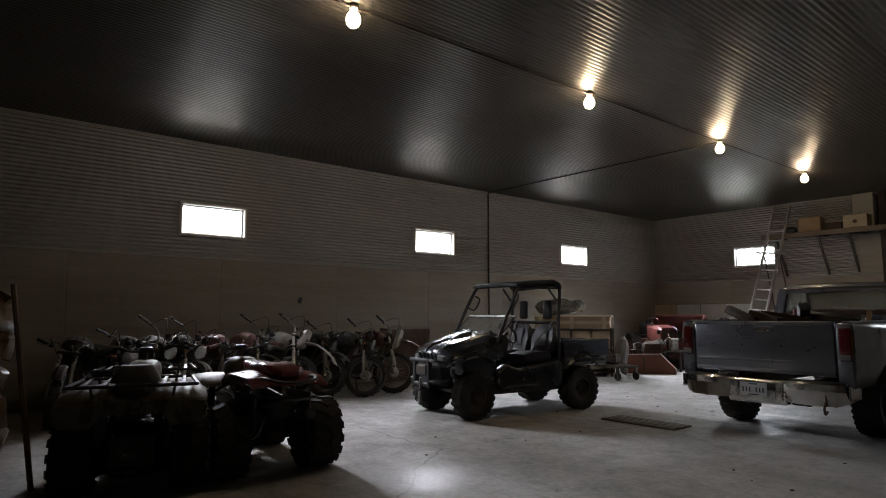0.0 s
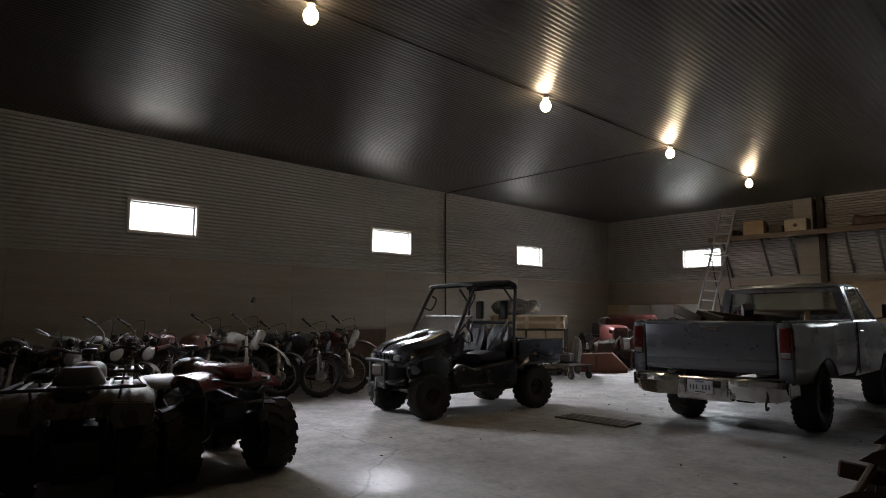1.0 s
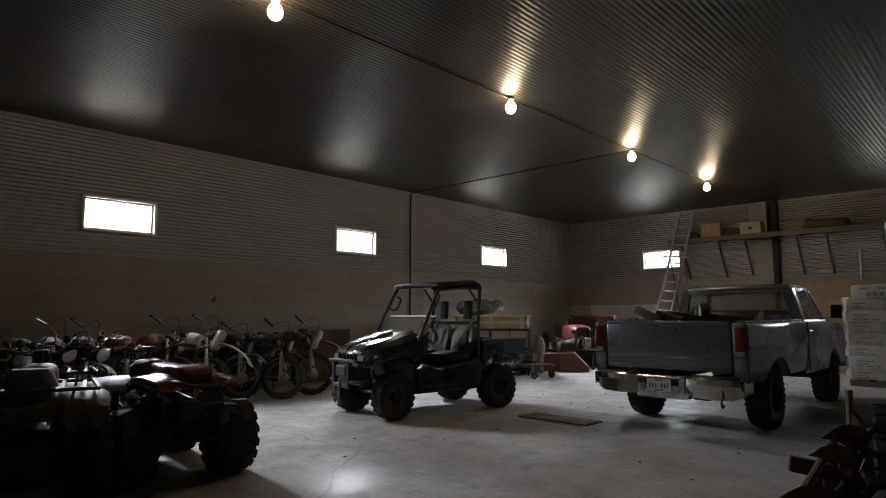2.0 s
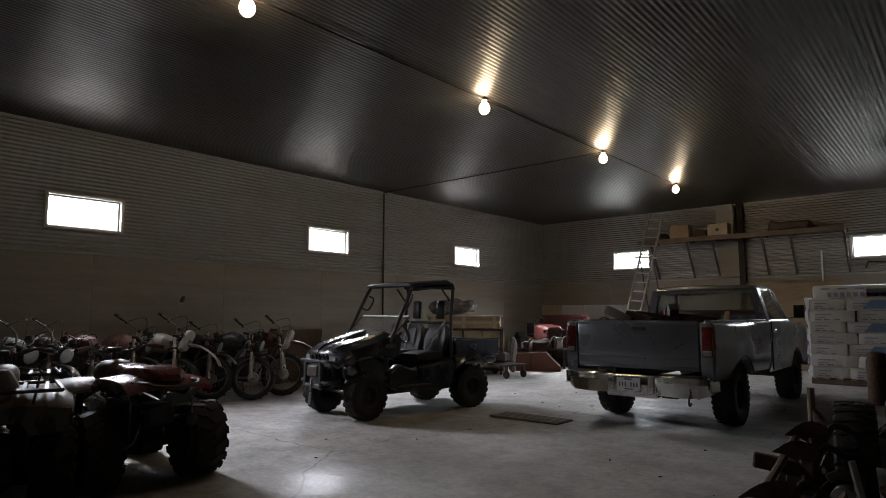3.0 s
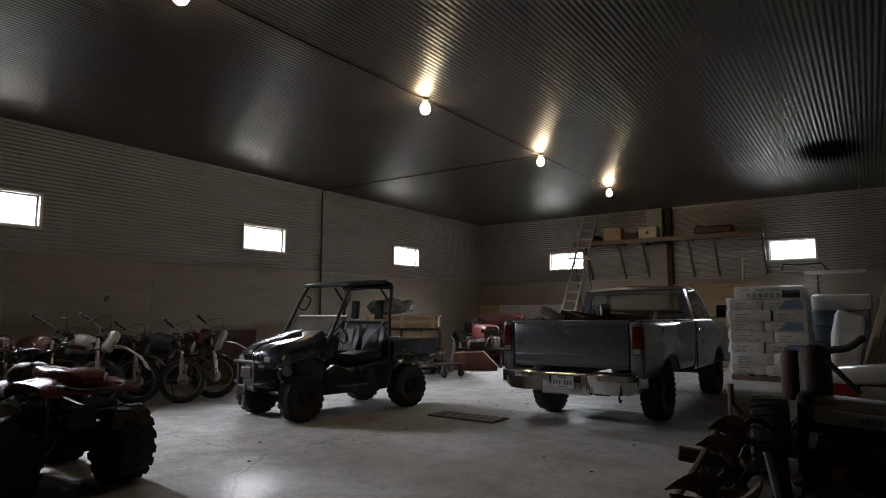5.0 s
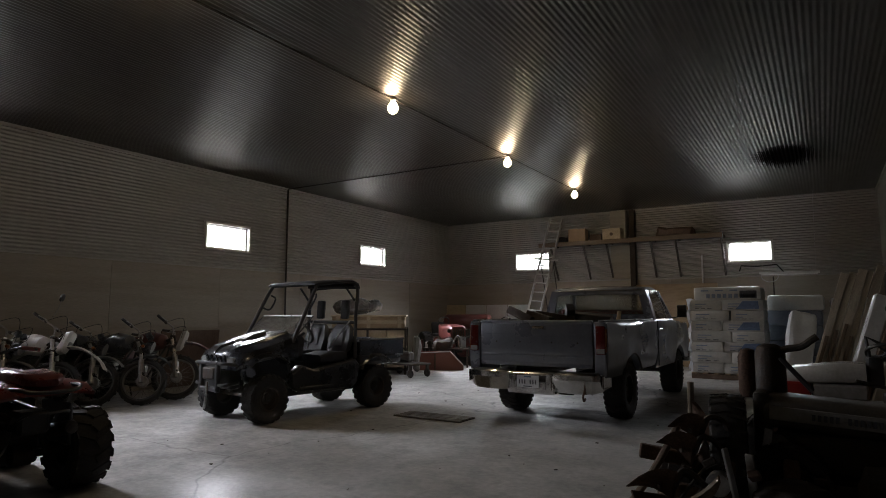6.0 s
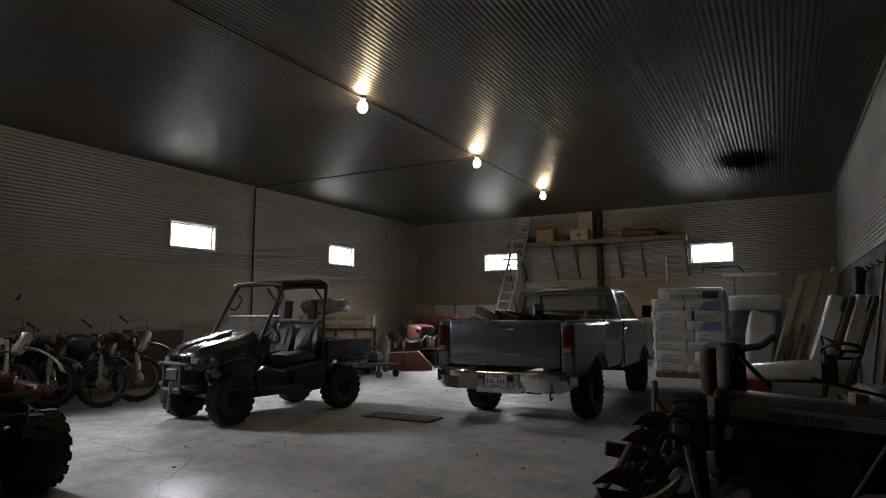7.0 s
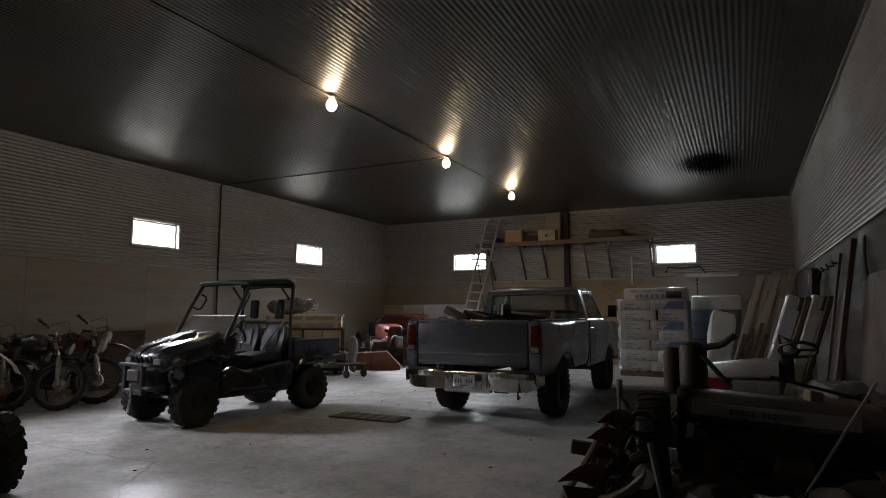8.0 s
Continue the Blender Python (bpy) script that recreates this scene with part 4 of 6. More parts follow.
    part("dashboard", loft([[(x, y, z) for x, z in ((1.58, 1.13), (1.42, 1.16), (1.36, 1.08), (1.40, 0.86), (1.58, 0.86))] for y in (-0.58, 0.58)]), "black", U)
    part("steering_column", cyl((1.42, 0.30, 1.0), (1.16, 0.30, 1.17), 0.022, n=8), "black", U)
    part("steering_wheel", lathe([(0.155, -0.012), (0.18, -0.012), (0.18, 0.012), (0.155, 0.012)], 22, m=Matrix.Translation((1.16, 0.30, 1.17)) @ rot(0, -58, 0) @ rot(90, 0, 0)), "black", U)
    part("gear_lever", tube([(1.32, 0.02, 0.86), (1.22, 0.02, 1.05)], 0.014, 6), "black", U)
    # cargo bed
    for s in (1, -1):
        part("bed_side", box((-0.13, s * 0.62, 0.92), (0.95, 0.035, 0.25), bevel=0.012), "utv_paint", U)
        part("bed_rail", box((-0.13, s * 0.625, 1.05), (0.97, 0.06, 0.03), bevel=0.012), "black", U)
    for s in (1, -1):
        part("bed_skirt", box((-0.08, s * 0.58, 0.74), (0.92, 0.16, 0.16), bevel=0.05, seg=2), "gloss_black", U)
    part("bed_floor", box((-0.13, 0, 0.80), (0.95, 1.26, 0.04)), "black", U)
    part("bed_front", box((0.33, 0, 0.91), (0.035, 1.26, 0.25), bevel=0.01), "utv_paint", U)
    part("bed_gate", box((-0.60, 0, 0.92), (0.04, 1.26, 0.25), bevel=0.012), "utv_paint", U)
    for s in (1, -1):
        part("tail_lamp", box((-0.625, s * 0.52, 0.82), (0.03, 0.10, 0.06), bevel=0.01), "tail_red", U, "red tail lamp")
    return U


UTV = pose(2.405, 12.925, 0, 0, 0, -98.35)
utv(UTV)


# ---- motorcycles ----
M["bike_black"] = mat("black_bike_paint", (0.03, 0.03, 0.033), 0.3, 0, 0.15, 5, 60, 0.03, (0.07, 0.065, 0.06), 0.4, coat=0.4)
M["bike_maroon"] = mat("maroon_bike_paint", (0.11, 0.032, 0.027), 0.35, 0, 0.15, 5, 60, 0.03, (0.10, 0.04, 0.03), 0.4, coat=0.3)
M["bike_white"] = mat("yellowed_white_plastic", (0.50, 0.48, 0.44), 0.4, 0, 0.08, 5, 60, 0.03, (0.40, 0.37, 0.32), 0.4)
M["bike_pink"] = mat("faded_red_tank", (0.36, 0.16, 0.13), 0.35, 0, 0.1, 5, 60, 0.03, (0.55, 0.45, 0.40), 0.5, coat=0.2)
M["bike_grey"] = mat("grey_tank_paint", (0.17, 0.17, 0.18), 0.32, 0.2, 0.12, 5, 60, 0.03, (0.08, 0.08, 0.08), 0.4, coat=0.3)


M["engine_alu"] = mat("grimy_engine_alloy", (0.16, 0.155, 0.145), 0.5, 0.7, 0.15, 8, 50, 0.15, (0.05, 0.045, 0.04), 0.6)
M["rim"] = mat("dull_rim_metal", (0.27, 0.26, 0.25), 0.45, 0.8, 0.12, 6, 50, 0.08, (0.12, 0.10, 0.08), 0.5)
M["dusty_chrome"] = mat("dusty_chrome", (0.42, 0.41, 0.39), 0.3, 0.95, 0.1, 6, 50, 0.05, (0.2, 0.17, 0.14), 0.5)


def spoke_wheel(parent, name, x, R, W, steer=0.0, hub_mat="silver"):
    m = pose(x, 0, R, 0, 0, steer)
    r = R - 0.085
    w = part(name, lathe([(r, -0.035), (r + 0.018, -0.035), (r + 0.008, 0), (r + 0.018, 0.035), (r, 0.035), (r - 0.012, 0)], 32), "rim", parent, m=m)
    t = lathe([(r + 0.01, -0.4 * W), (r + 0.035, -0.52 * W), (R - 0.015, -0.40 * W), (R, -0.15 * W), (R, 0.15 * W), (R - 0.015, 0.40 * W), (r + 0.035, 0.52 * W), (r + 0.01, 0.4 * W)], 36)
    for k in range(36):
        brick(t, Matrix.Rotation(2 * math.pi * k / 36, 4, "Y") @ Matrix.Translation((0, (0.28 if k % 2 else -0.28) * W, R - 0.005)), (0.03, 0.34 * W, 0.016))
    part("tyre", t, "rubber", w)
    part("hub", lathe([(0.012, -0.06), (0.07, -0.055), (0.085, -0.03), (0.085, 0.03), (0.07, 0.055), (0.012, 0.06)], 18), hub_mat, w)
    sp = bmesh.new()
    for k in range(28):
        a, b = 2 * math.pi * k / 28, 2 * math.pi * (k + (2.2 if k % 2 else -2.2)) / 28
        s = 0.035 if (k // 2) % 2 else -0.035
        cyl((0.075 * math.cos(a), s, 0.075 * math.sin(a)), (r * math.cos(b), 0, r * math.sin(b)), 0.0028, n=4, bm=sp)
    part("spoke_set", sp, "rim", w)
    return w


def motorbike(label, m, tank, fender, seat="seat_vinyl", high=False, lamp="round", mirror=False, bars=1.12, steer=14, R=0.335, grips="black", fork="dusty_chrome", group="parked motorcycles", board=None, lean=11, rise=0.12, sweep=0.10):
    K = thing("motorcycle", label, "motorcycle", m @ rot(-lean, 0, 0) @ Matrix.Scale(1.1, 4), group)
    spoke_wheel(K, "rear_wheel", 0, 0.32, 0.135)
    S = Matrix.Translation((1.24, 0, 0.7)) @ Matrix.Rotation(radians(steer), 4, Vector((-0.34, 0, 0.94))) @ Matrix.Translation((-1.24, 0, -0.7))
    UP = Matrix(((1, 0, 0.17, -0.17 * R), (0, 1, 0, 0), (0, 0, 1, 0), (0, 0, 0, 1)))
    fw = spoke_wheel(K, "front_wheel", 0, R, 0.115)
    fw.matrix_basis = S @ pose(1.36, 0, R)

    def steerpart(name, bm, mt, lab="", parent=K):
        bm.transform(S @ UP)
        return part(name, bm, mt, parent, lab)

    fk = None
    for s in (1, -1):
        b = tube([(1.36, s * 0.085, R), (1.20, s * 0.085, 0.72), (1.06, s * 0.085, bars - 0.08)], 0.024, 8, smooth=False)
        cyl((1.365, s * 0.085, R - 0.03), (1.24, s * 0.085, R + 0.30), 0.036, n=8, bm=b)
        steerpart("fork_leg", b, fork, "chrome fork leg" if fork == "dusty_chrome" else "")
    for x, z, w in ((1.09, bars - 0.10, 0.24), (1.15, bars - 0.28, 0.22)):
        steerpart("fork_clamp", box((x, 0, z), (0.08, w, 0.035), bevel=0.01), "iron")
    top = bars + rise
    grip_in, grip_out = (1.04 - sweep, 0.25, top - 0.055), (1.02 - 1.5 * sweep, 0.36, top - 0.02)
    arm = [grip_out, grip_in, (1.05, 0.14, bars + rise * 0.2), (1.07, 0.06, bars - 0.08)]
    h = steerpart("handlebar", tube(arm + [(x, -y, z) for x, y, z in arm[::-1]], 0.0125, 8), "dusty_chrome", "chrome handlebar")
    if high:
        steerpart("cross_brace", cyl((1.045, -0.16, bars + rise * 0.3), (1.045, 0.16, bars + rise * 0.3), 0.009, n=8), "dusty_chrome", "", h)
    for s in (1, -1):
        gi, go = Vector((grip_in[0], s * grip_in[1], grip_in[2])), Vector((grip_out[0], s * grip_out[1], grip_out[2]))
        steerpart("grip", cyl(gi, go + (go - gi) * 0.12, 0.019, n=10), grips, "", h)
        steerpart("lever_perch", cyl(gi - (go - gi) * 0.2, gi - (go - gi) * 0.45, 0.022, n=8), "iron", "", h)
        steerpart("lever", tube([gi + Vector((0.02, -s * 0.03, 0)), gi + Vector((0.06, s * 0.03, -0.01)), go + Vector((0.06, s * 0.02, -0.02))], 0.006, 5), "silver", "", h)
        steerpart("brake_cable", tube([gi + Vector((0.03, -s * 0.04, 0)), (1.16, s * 0.2, top + 0.03), (1.22, s * 0.1, bars - 0.12), (1.12, s * 0.04, 0.75)], 0.005, 4), "black", "", h)
    if mirror:
        b = tube([(1.0, -0.22, top - 0.02), (1.02, -0.24, top + 0.14), (1.0, -0.24, top + 0.24)], 0.007, 5)
        mir = steerpart("mirror_stalk", b, "dusty_chrome", "", K)
        steerpart("mirror", cyl((0.985, -0.24, top + 0.28), (1.005, -0.24, top + 0.28), 0.055, n=18, bevel=0.006), "black", "round black mirror", mir)
    if lamp == "round":
        b = lathe([(0.02, -0.12), (0.06, -0.11), (0.095, -0.03), (0.10, 0.02), (0.095, 0.03), (0.02, 0.03)], 20)
        b.transform(Matrix.Translation((1.27, 0, bars - 0.17)) @ rot(0, 0, -90))
        lp = steerpart("headlight", b, "bike_black")
        b = lathe([(0.005, 0.028), (0.08, 0.031), (0.09, 0.02), (0.092, 0.03), (0.06, 0.05), (0.005, 0.055)], 20)
        b.transform(Matrix.Translation((1.27, 0, bars - 0.17)) @ rot(0, 0, -90))
        steerpart("lens", b, "clear_lens", "clear round headlight lens", lp)
        b = cyl((1.20, 0.09, bars - 0.02), (1.16, 0.09, bars + 0.03), 0.04, n=12)
        cyl((1.20, -0.05, bars - 0.02), (1.16, -0.05, bars + 0.03), 0.04, n=12, bm=b)
        steerpart("gauge", b, "black")
        for s in (1, -1):
            steerpart("indicator", cyl((1.20, s * 0.12, bars - 0.2), (1.20, s * 0.19, bars - 0.2), 0.022, n=10, bevel=0.008), "amber", "amber indicator")
    elif lamp == "plate":
        b = loft([[(1.20, y, z) for y, z in rounded(0, bars - 0.14, 0.20, 0.30, 0.05)], [(1.26, y, z) for y, z in rounded(0, bars - 0.12, 0.22, 0.30, 0.06)], [(1.29, y, z) for y, z in rounded(0, bars - 0.10, 0.15, 0.22, 0.05)]])
        np_ = steerpart("number_board", b, board or fender, "pale plastic number board")
        b = loft([[(1.28, y, z) for y, z in rounded(0, bars - 0.16, 0.12, 0.10, 0.03)], [(1.305, y, z) for y, z in rounded(0, bars - 0.16, 0.10, 0.08, 0.03)]])
        steerpart("lens", b, "clear_lens", "", np_)
    # front fender
    rr = R + (0.20 if high else 0.045)
    fs = []
    rng = range(28, 130, 12) if high else range(42, 172, 10)
    for a in rng:
        ca, sa = math.cos(radians(a)), math.sin(radians(a))
        k = (rr + 0.10 * (a < 60) * (60 - a) / 60) if high else rr
        wv = 0.075 if high else 0.058
        fs.append([(1.36 + k * ca, -wv, R + k * sa), (1.36 + (k + 0.025) * ca, -wv * 0.5, R + (k + 0.025) * sa), (1.36 + (k + 0.025) * ca, wv * 0.5, R + (k + 0.025) * sa), (1.36 + k * ca, wv, R + k * sa), (1.36 + (k + 0.012) * ca, 0, R + (k + 0.012) * sa)])
    steerpart("front_fender", loft(fs), fender)
    # tank, seat, tail
    ts = []
    for x, z, w, h in ((1.10, 0.87, 0.12, 0.14), (1.04, 0.89, 0.26, 0.24), (0.88, 0.90, 0.34, 0.30), (0.68, 0.875, 0.32, 0.26), (0.53, 0.85, 0.22, 0.17), (0.48, 0.835, 0.13, 0.10)):
        ts.append([(x, y, zz) for y, zz in rounded(0, z, w, h, min(w, h) * 0.42)])
    tk = part("fuel_tank", loft(ts), tank, K)
    part("filler_cap", cyl((0.80, 0, 0.995), (0.80, 0, 1.02), 0.032, n=12, bevel=0.005), "dusty_chrome", tk)
    ss = []
    for x, z, w, h in ((0.62, 0.86, 0.14, 0.05), (0.52, 0.845, 0.22, 0.10), (0.25, 0.825, 0.25, 0.11), (-0.05, 0.84, 0.24, 0.11), (-0.25, 0.86, 0.20, 0.08), (-0.32, 0.865, 0.12, 0.04)):
        ss.append([(x, y, zz) for y, zz in rounded(0, z, w, h, min(w, h) * 0.4)])
    part("seat", loft(ss), seat, K)
    rf = []
    for a in range(40, 178, 14):
        ca, sa = math.cos(radians(a)), math.sin(radians(a))
        rf.append([(0.40 * ca - 0.02, -0.07, 0.36 + 0.42 * sa), (0.425 * ca - 0.02, -0.03, 0.36 + 0.445 * sa), (0.425 * ca - 0.02, 0.03, 0.36 + 0.445 * sa), (0.40 * ca - 0.02, 0.07, 0.36 + 0.42 * sa), (0.41 * ca - 0.02, 0, 0.36 + 0.43 * sa)])
    part("rear_fender", loft(rf), fender, K)
    part("tail_lamp", box((-0.42, 0, 0.70), (0.06, 0.10, 0.07), bevel=0.015), "tail_red", K, "red tail lamp")
    # frame and engine
    f = bmesh.new()
    for s in (1, -1):
        tube([(1.17, s * 0.02, 0.93), (1.04, s * 0.10, 0.55), (0.86, s * 0.13, 0.25), (0.40, s * 0.13, 0.24), (0.30, s * 0.12, 0.45), (0.42, s * 0.11, 0.75), (-0.2, s * 0.11, 0.80)], 0.016, 6, f)
        tube([(0.34, s * 0.12, 0.36), (0.0, s * 0.13, 0.32)], 0.02, 6, f)
        tube([(1.17, 0, 0.95), (0.86, s * 0.05, 0.80), (0.42, s * 0.10, 0.77)], 0.018, 6, f)
    part("bike_frame", f, "iron", K)
    for s in (1, -1):
        part("shock", cyl((0.0, s * 0.15, 0.34), (0.10, s * 0.14, 0.72), 0.027, n=8), "silver", K)
    e = part("engine_case", loft([[(x, y, z) for y, z in rounded(0, 0.42, w, h, 0.06)] for x, w, h in ((0.34, 0.22, 0.22), (0.42, 0.32, 0.34), (0.62, 0.34, 0.38), (0.80, 0.28, 0.30), (0.86, 0.18, 0.18))]), "engine_alu", K, "dusty aluminium engine case")
    part("side_cover", cyl((0.56, -0.165, 0.40), (0.56, 0.165, 0.40), 0.11, n=18, bevel=0.015), "engine_alu", e)
    for q in range(7):
        part("fin", box((0.74 + 0.012 * q, 0, 0.55 + 0.028 * q), (0.20, 0.22, 0.014), (0, -20, 0), bevel=0.003), "engine_alu", e)
    part("cylinder", box((0.77, 0, 0.63), (0.12, 0.13, 0.2), (0, -20, 0)), "engine_alu", e)
    part("exhaust", tube([(0.84, -0.05, 0.58), (0.95, -0.10, 0.45), (0.85, -0.17, 0.26), (0.4, -0.18, 0.27), (0.15, -0.2, 0.33)], 0.02, 8), "dusty_chrome", K, "chrome exhaust pipe")
    part("silencer", cyl((0.18, -0.2, 0.32), (-0.30, -0.21, 0.40), 0.042, 0.036, n=12, bevel=0.006), "dusty_chrome", K)
    part("side_stand", tube([(0.48, 0.12, 0.26), (0.46, 0.26, 0.05)], 0.012, 6), "iron", K)
    part("side_panel", prism([(0.28, 0.56), (0.50, 0.56), (0.50, 0.76), (0.22, 0.78)], -0.125, 0.125, "y", bevel=0.02), tank, K)
    return K


def parked(fx, fy, deg):
    return pose(fx - 1.5 * math.cos(radians(deg)), fy - 1.5 * math.sin(radians(deg)), 0, 0, 0, deg)


motorbike("maroon trail motorcycle with high front fender and white number board", parked(-0.36, 11.62, 22), "bike_maroon", "bike_maroon", board="bike_white", high=True, lamp="plate", bars=1.06, steer=28, R=0.35, rise=0.14, sweep=0.13)
motorbike("black road motorcycle with chrome fork and round headlight", parked(-0.28, 10.96, 20), "bike_black", "bike_black", bars=1.02, steer=27, rise=0.13, sweep=0.12)
motorbike("black motorcycle with silver fender and round headlight", parked(-0.72, 10.42, 18), "bike_black", "silver", bars=1.00, steer=26, rise=0.11, sweep=0.13)
motorbike("white dirt motorcycle with tall fender and a round mirror", parked(-0.62, 9.76, 14), "bike_white", "bike_white", high=True, lamp="plate", mirror=True, bars=1.09, steer=28, R=0.35, fork="silver", rise=0.15, sweep=0.12)
motorbike("faded red and white motorcycle with dusty tank", parked(-0.75, 9.16, 12), "bike_pink", "silver", lamp="round", bars=1.08, steer=30, rise=0.14, sweep=0.14)
motorbike("dark red trail motorcycle with red grips", parked(-0.30, 8.42, 6), "bike_maroon", "bike_black", lamp="none", bars=0.94, steer=20, grips="red", rise=0.06)
motorbike("black motorcycle with chrome fork and round headlight", parked(-0.24, 7.84, 4), "bike_black", "dusty_chrome", bars=1.02, steer=25, rise=0.17, lean=12, sweep=0.08)
motorbike("silver motorcycle with chrome fenders and amber indicators", parked(-0.22, 7.40, 2), "bike_grey", "dusty_chrome", bars=1.04, steer=26, rise=0.17, lean=12)
motorbike("black cruiser motorcycle with large chrome headlight", parked(-0.05, 6.95, -8), "bike_black", "bike_black", bars=0.98, steer=14, rise=0.10, lean=8, sweep=0.06)
motorbike("stripped grey motorcycle with bare fork", parked(-0.20, 6.28, -22), "bike_black", "iron", lamp="none", bars=0.96, steer=8, fork="silver", rise=0.02, lean=6)


# ---- quad bikes ----
M["camo"] = mat("camouflage_plastic", (0.15, 0.13, 0.095), 0.6, 0, 0.12, 1.9, 60, 0.05, (0.075, 0.052, 0.03), 1.0, stretch=(1.2, 2.4, 1.3), ramp=(0.505, 0.535))
M["atv_red"] = mat("maroon_atv_plastic", (0.19, 0.035, 0.028), 0.28, 0, 0.12, 4, 60, 0.03, (0.09, 0.03, 0.025), 0.4, coat=0.5)
M["atv_grey"] = mat("dusty_grey_vinyl", (0.12, 0.117, 0.11), 0.7, 0, 0.12, 6, 60, 0.12, (0.10, 0.095, 0.09), 0.4)


def fender_shell(x0, x1, zt, wide, drop, thick=0.02, crown=0.03):
    """A moulded fender over both wheels, from x0 to x1."""
    secs = []
    for k in range(7):
        t = k / 6
        x = x0 + (x1 - x0) * t
        z = zt + crown * math.sin(math.pi * t) - (0.05 if k in (0, 6) else 0)
        out = [(-wide, z - drop), (-wide - 0.01, z - drop * 0.4), (-wide + 0.07, z - 0.015), (-wide * 0.45, z), (0, z - 0.01), (wide * 0.45, z), (wide - 0.07, z - 0.015), (wide + 0.01, z - drop * 0.4), (wide, z - drop)]
        secs.append([(x, y, zz) for y, zz in out] + [(x, y * 0.96, zz - thick) for y, zz in out[::-1]])
    return loft(secs)


def quad(label, m, shell, front_shell, seat, racks, grips, R=0.31, W=0.27, track=0.45, pod=False):
    Q = thing("quad_bike", label, "quad bike", m, "parked quad bikes")
    WB = 1.2
    for x in (0, WB):
        for s in (1, -1):
            wheel(Q, (x, s * track, R), R, W if x == 0 else W * 0.85, R * 0.48, 16, (0.06, 0.032), 28, s, rim_mat="iron", turn=random.uniform(0, 40))
        part("axle", lathe([(0.03, -0.42), (0.03, -0.1), (0.085, -0.07), (0.085, 0.07), (0.03, 0.1), (0.03, 0.42), (0.01, 0.42), (0.01, -0.42)], 12, m=Matrix.Translation((x, 0, R))), "iron", Q)
        for s in (1, -1):
            part("shock", cyl((x + 0.10, s * 0.16, 0.66), (x + 0.02, s * 0.2, R), 0.035, n=10), "iron", Q)
            part("suspension_arm", tube([(x + 0.25, s * 0.12, R + 0.02), (x, s * 0.3, R)], 0.02, 6), "iron", Q)
    e = part("engine", box((0.58, 0, 0.42), (0.46, 0.34, 0.34), bevel=0.06, seg=2), "iron", Q)
    part("engine_cover", cyl((0.55, -0.2, 0.40), (0.55, 0.2, 0.40), 0.12, n=18, bevel=0.02), "iron", e)
    f = bmesh.new()
    for s in (1, -1):
        tube([(-0.18, s * 0.14, 0.62), (0.1, s * 0.15, 0.60), (0.35, s * 0.15, 0.26), (0.85, s * 0.15, 0.25), (1.15, s * 0.14, 0.5), (1.35, s * 0.13, 0.55)], 0.018, 6, f)
        tube([(-0.20, s * 0.14, 0.64), (0.3, s * 0.13, 0.68), (0.85, s * 0.10, 0.74), (1.25, s * 0.13, 0.62)], 0.018, 6, f)
    part("quad_frame", f, "iron", Q)
    part("rear_fender", fender_shell(-0.42, 0.42, 0.84 if racks else 0.90, 0.53 if racks else 0.34, 0.16 if racks else 0.07), shell, Q)
    part("front_fender", fender_shell(0.80, 1.52, 0.80, 0.52 if racks else 0.44, 0.18), front_shell, Q)
    for s in (1, -1):
        part("foot_well", box((0.6, s * 0.36, 0.33), (0.5, 0.2, 0.04), bevel=0.012), "black", Q)
    if racks:
        part("tail_skirt", loft([[(-0.43, y, z) for y, z in ((0.50, 0.60), (0.53, 0.76), (0.2, 0.78), (-0.2, 0.78), (-0.53, 0.76), (-0.50, 0.60), (-0.28, 0.58), (-0.22, 0.68), (0.22, 0.68), (0.28, 0.58))], [(-0.39, y, z) for y, z in ((0.50, 0.62), (0.52, 0.78), (0.2, 0.79), (-0.2, 0.79), (-0.52, 0.78), (-0.50, 0.62), (-0.28, 0.60), (-0.22, 0.69), (0.22, 0.69), (0.28, 0.60))]]), shell, Q)
        for nm, xa, xb, z in (("rear_rack", -0.48, 0.22, 0.90), ("front_rack", 0.98, 1.55, 0.90)):
            loop = [(xa, -0.46, z), (xa, 0.46, z), (xb, 0.42, z), (xb, -0.42, z), (xa, -0.46, z)]
            rk = part(nm, tube(loop, 0.014, 6, smooth=False), "black", Q)
            for k in range(6):
                y = -0.36 + 0.144 * k
                part("rack_bar", box(((xa + xb) / 2, y, z), (xb - xa, 0.03, 0.012), bevel=0.004), "black", rk)
            for x in (xa + 0.1, xb - 0.08):
                for s in (1, -1):
                    part("rack_leg", cyl((x, s * 0.30, z), (x, s * 0.28, 0.78), 0.010, n=6), "black", rk)
    else:
        # bare grab bar and tail bracket
        part("grab_bar", tube([(-0.10, 0.20, 0.80), (-0.42, 0.22, 0.82), (-0.52, 0.16, 0.80), (-0.54, 0, 0.79), (-0.52, -0.16, 0.80), (-0.42, -0.22, 0.82), (-0.10, -0.20, 0.80)], 0.015, 8), "black", Q, m=pose(0, 0, 0.07))
        part("grab_bar", tube([(-0.30, 0.16, 0.64), (-0.46, 0.14, 0.70), (-0.48, 0, 0.70), (-0.46, -0.14, 0.70), (-0.30, -0.16, 0.64)], 0.012, 6), "black", Q)
        part("battery_box", box((-0.12, 0, 0.60), (0.24, 0.24, 0.18), bevel=0.03), "black", Q)
        part("silencer", cyl((-0.05, -0.18, 0.50), (-0.40, -0.2, 0.56), 0.055, n=12, bevel=0.01), "iron", Q)
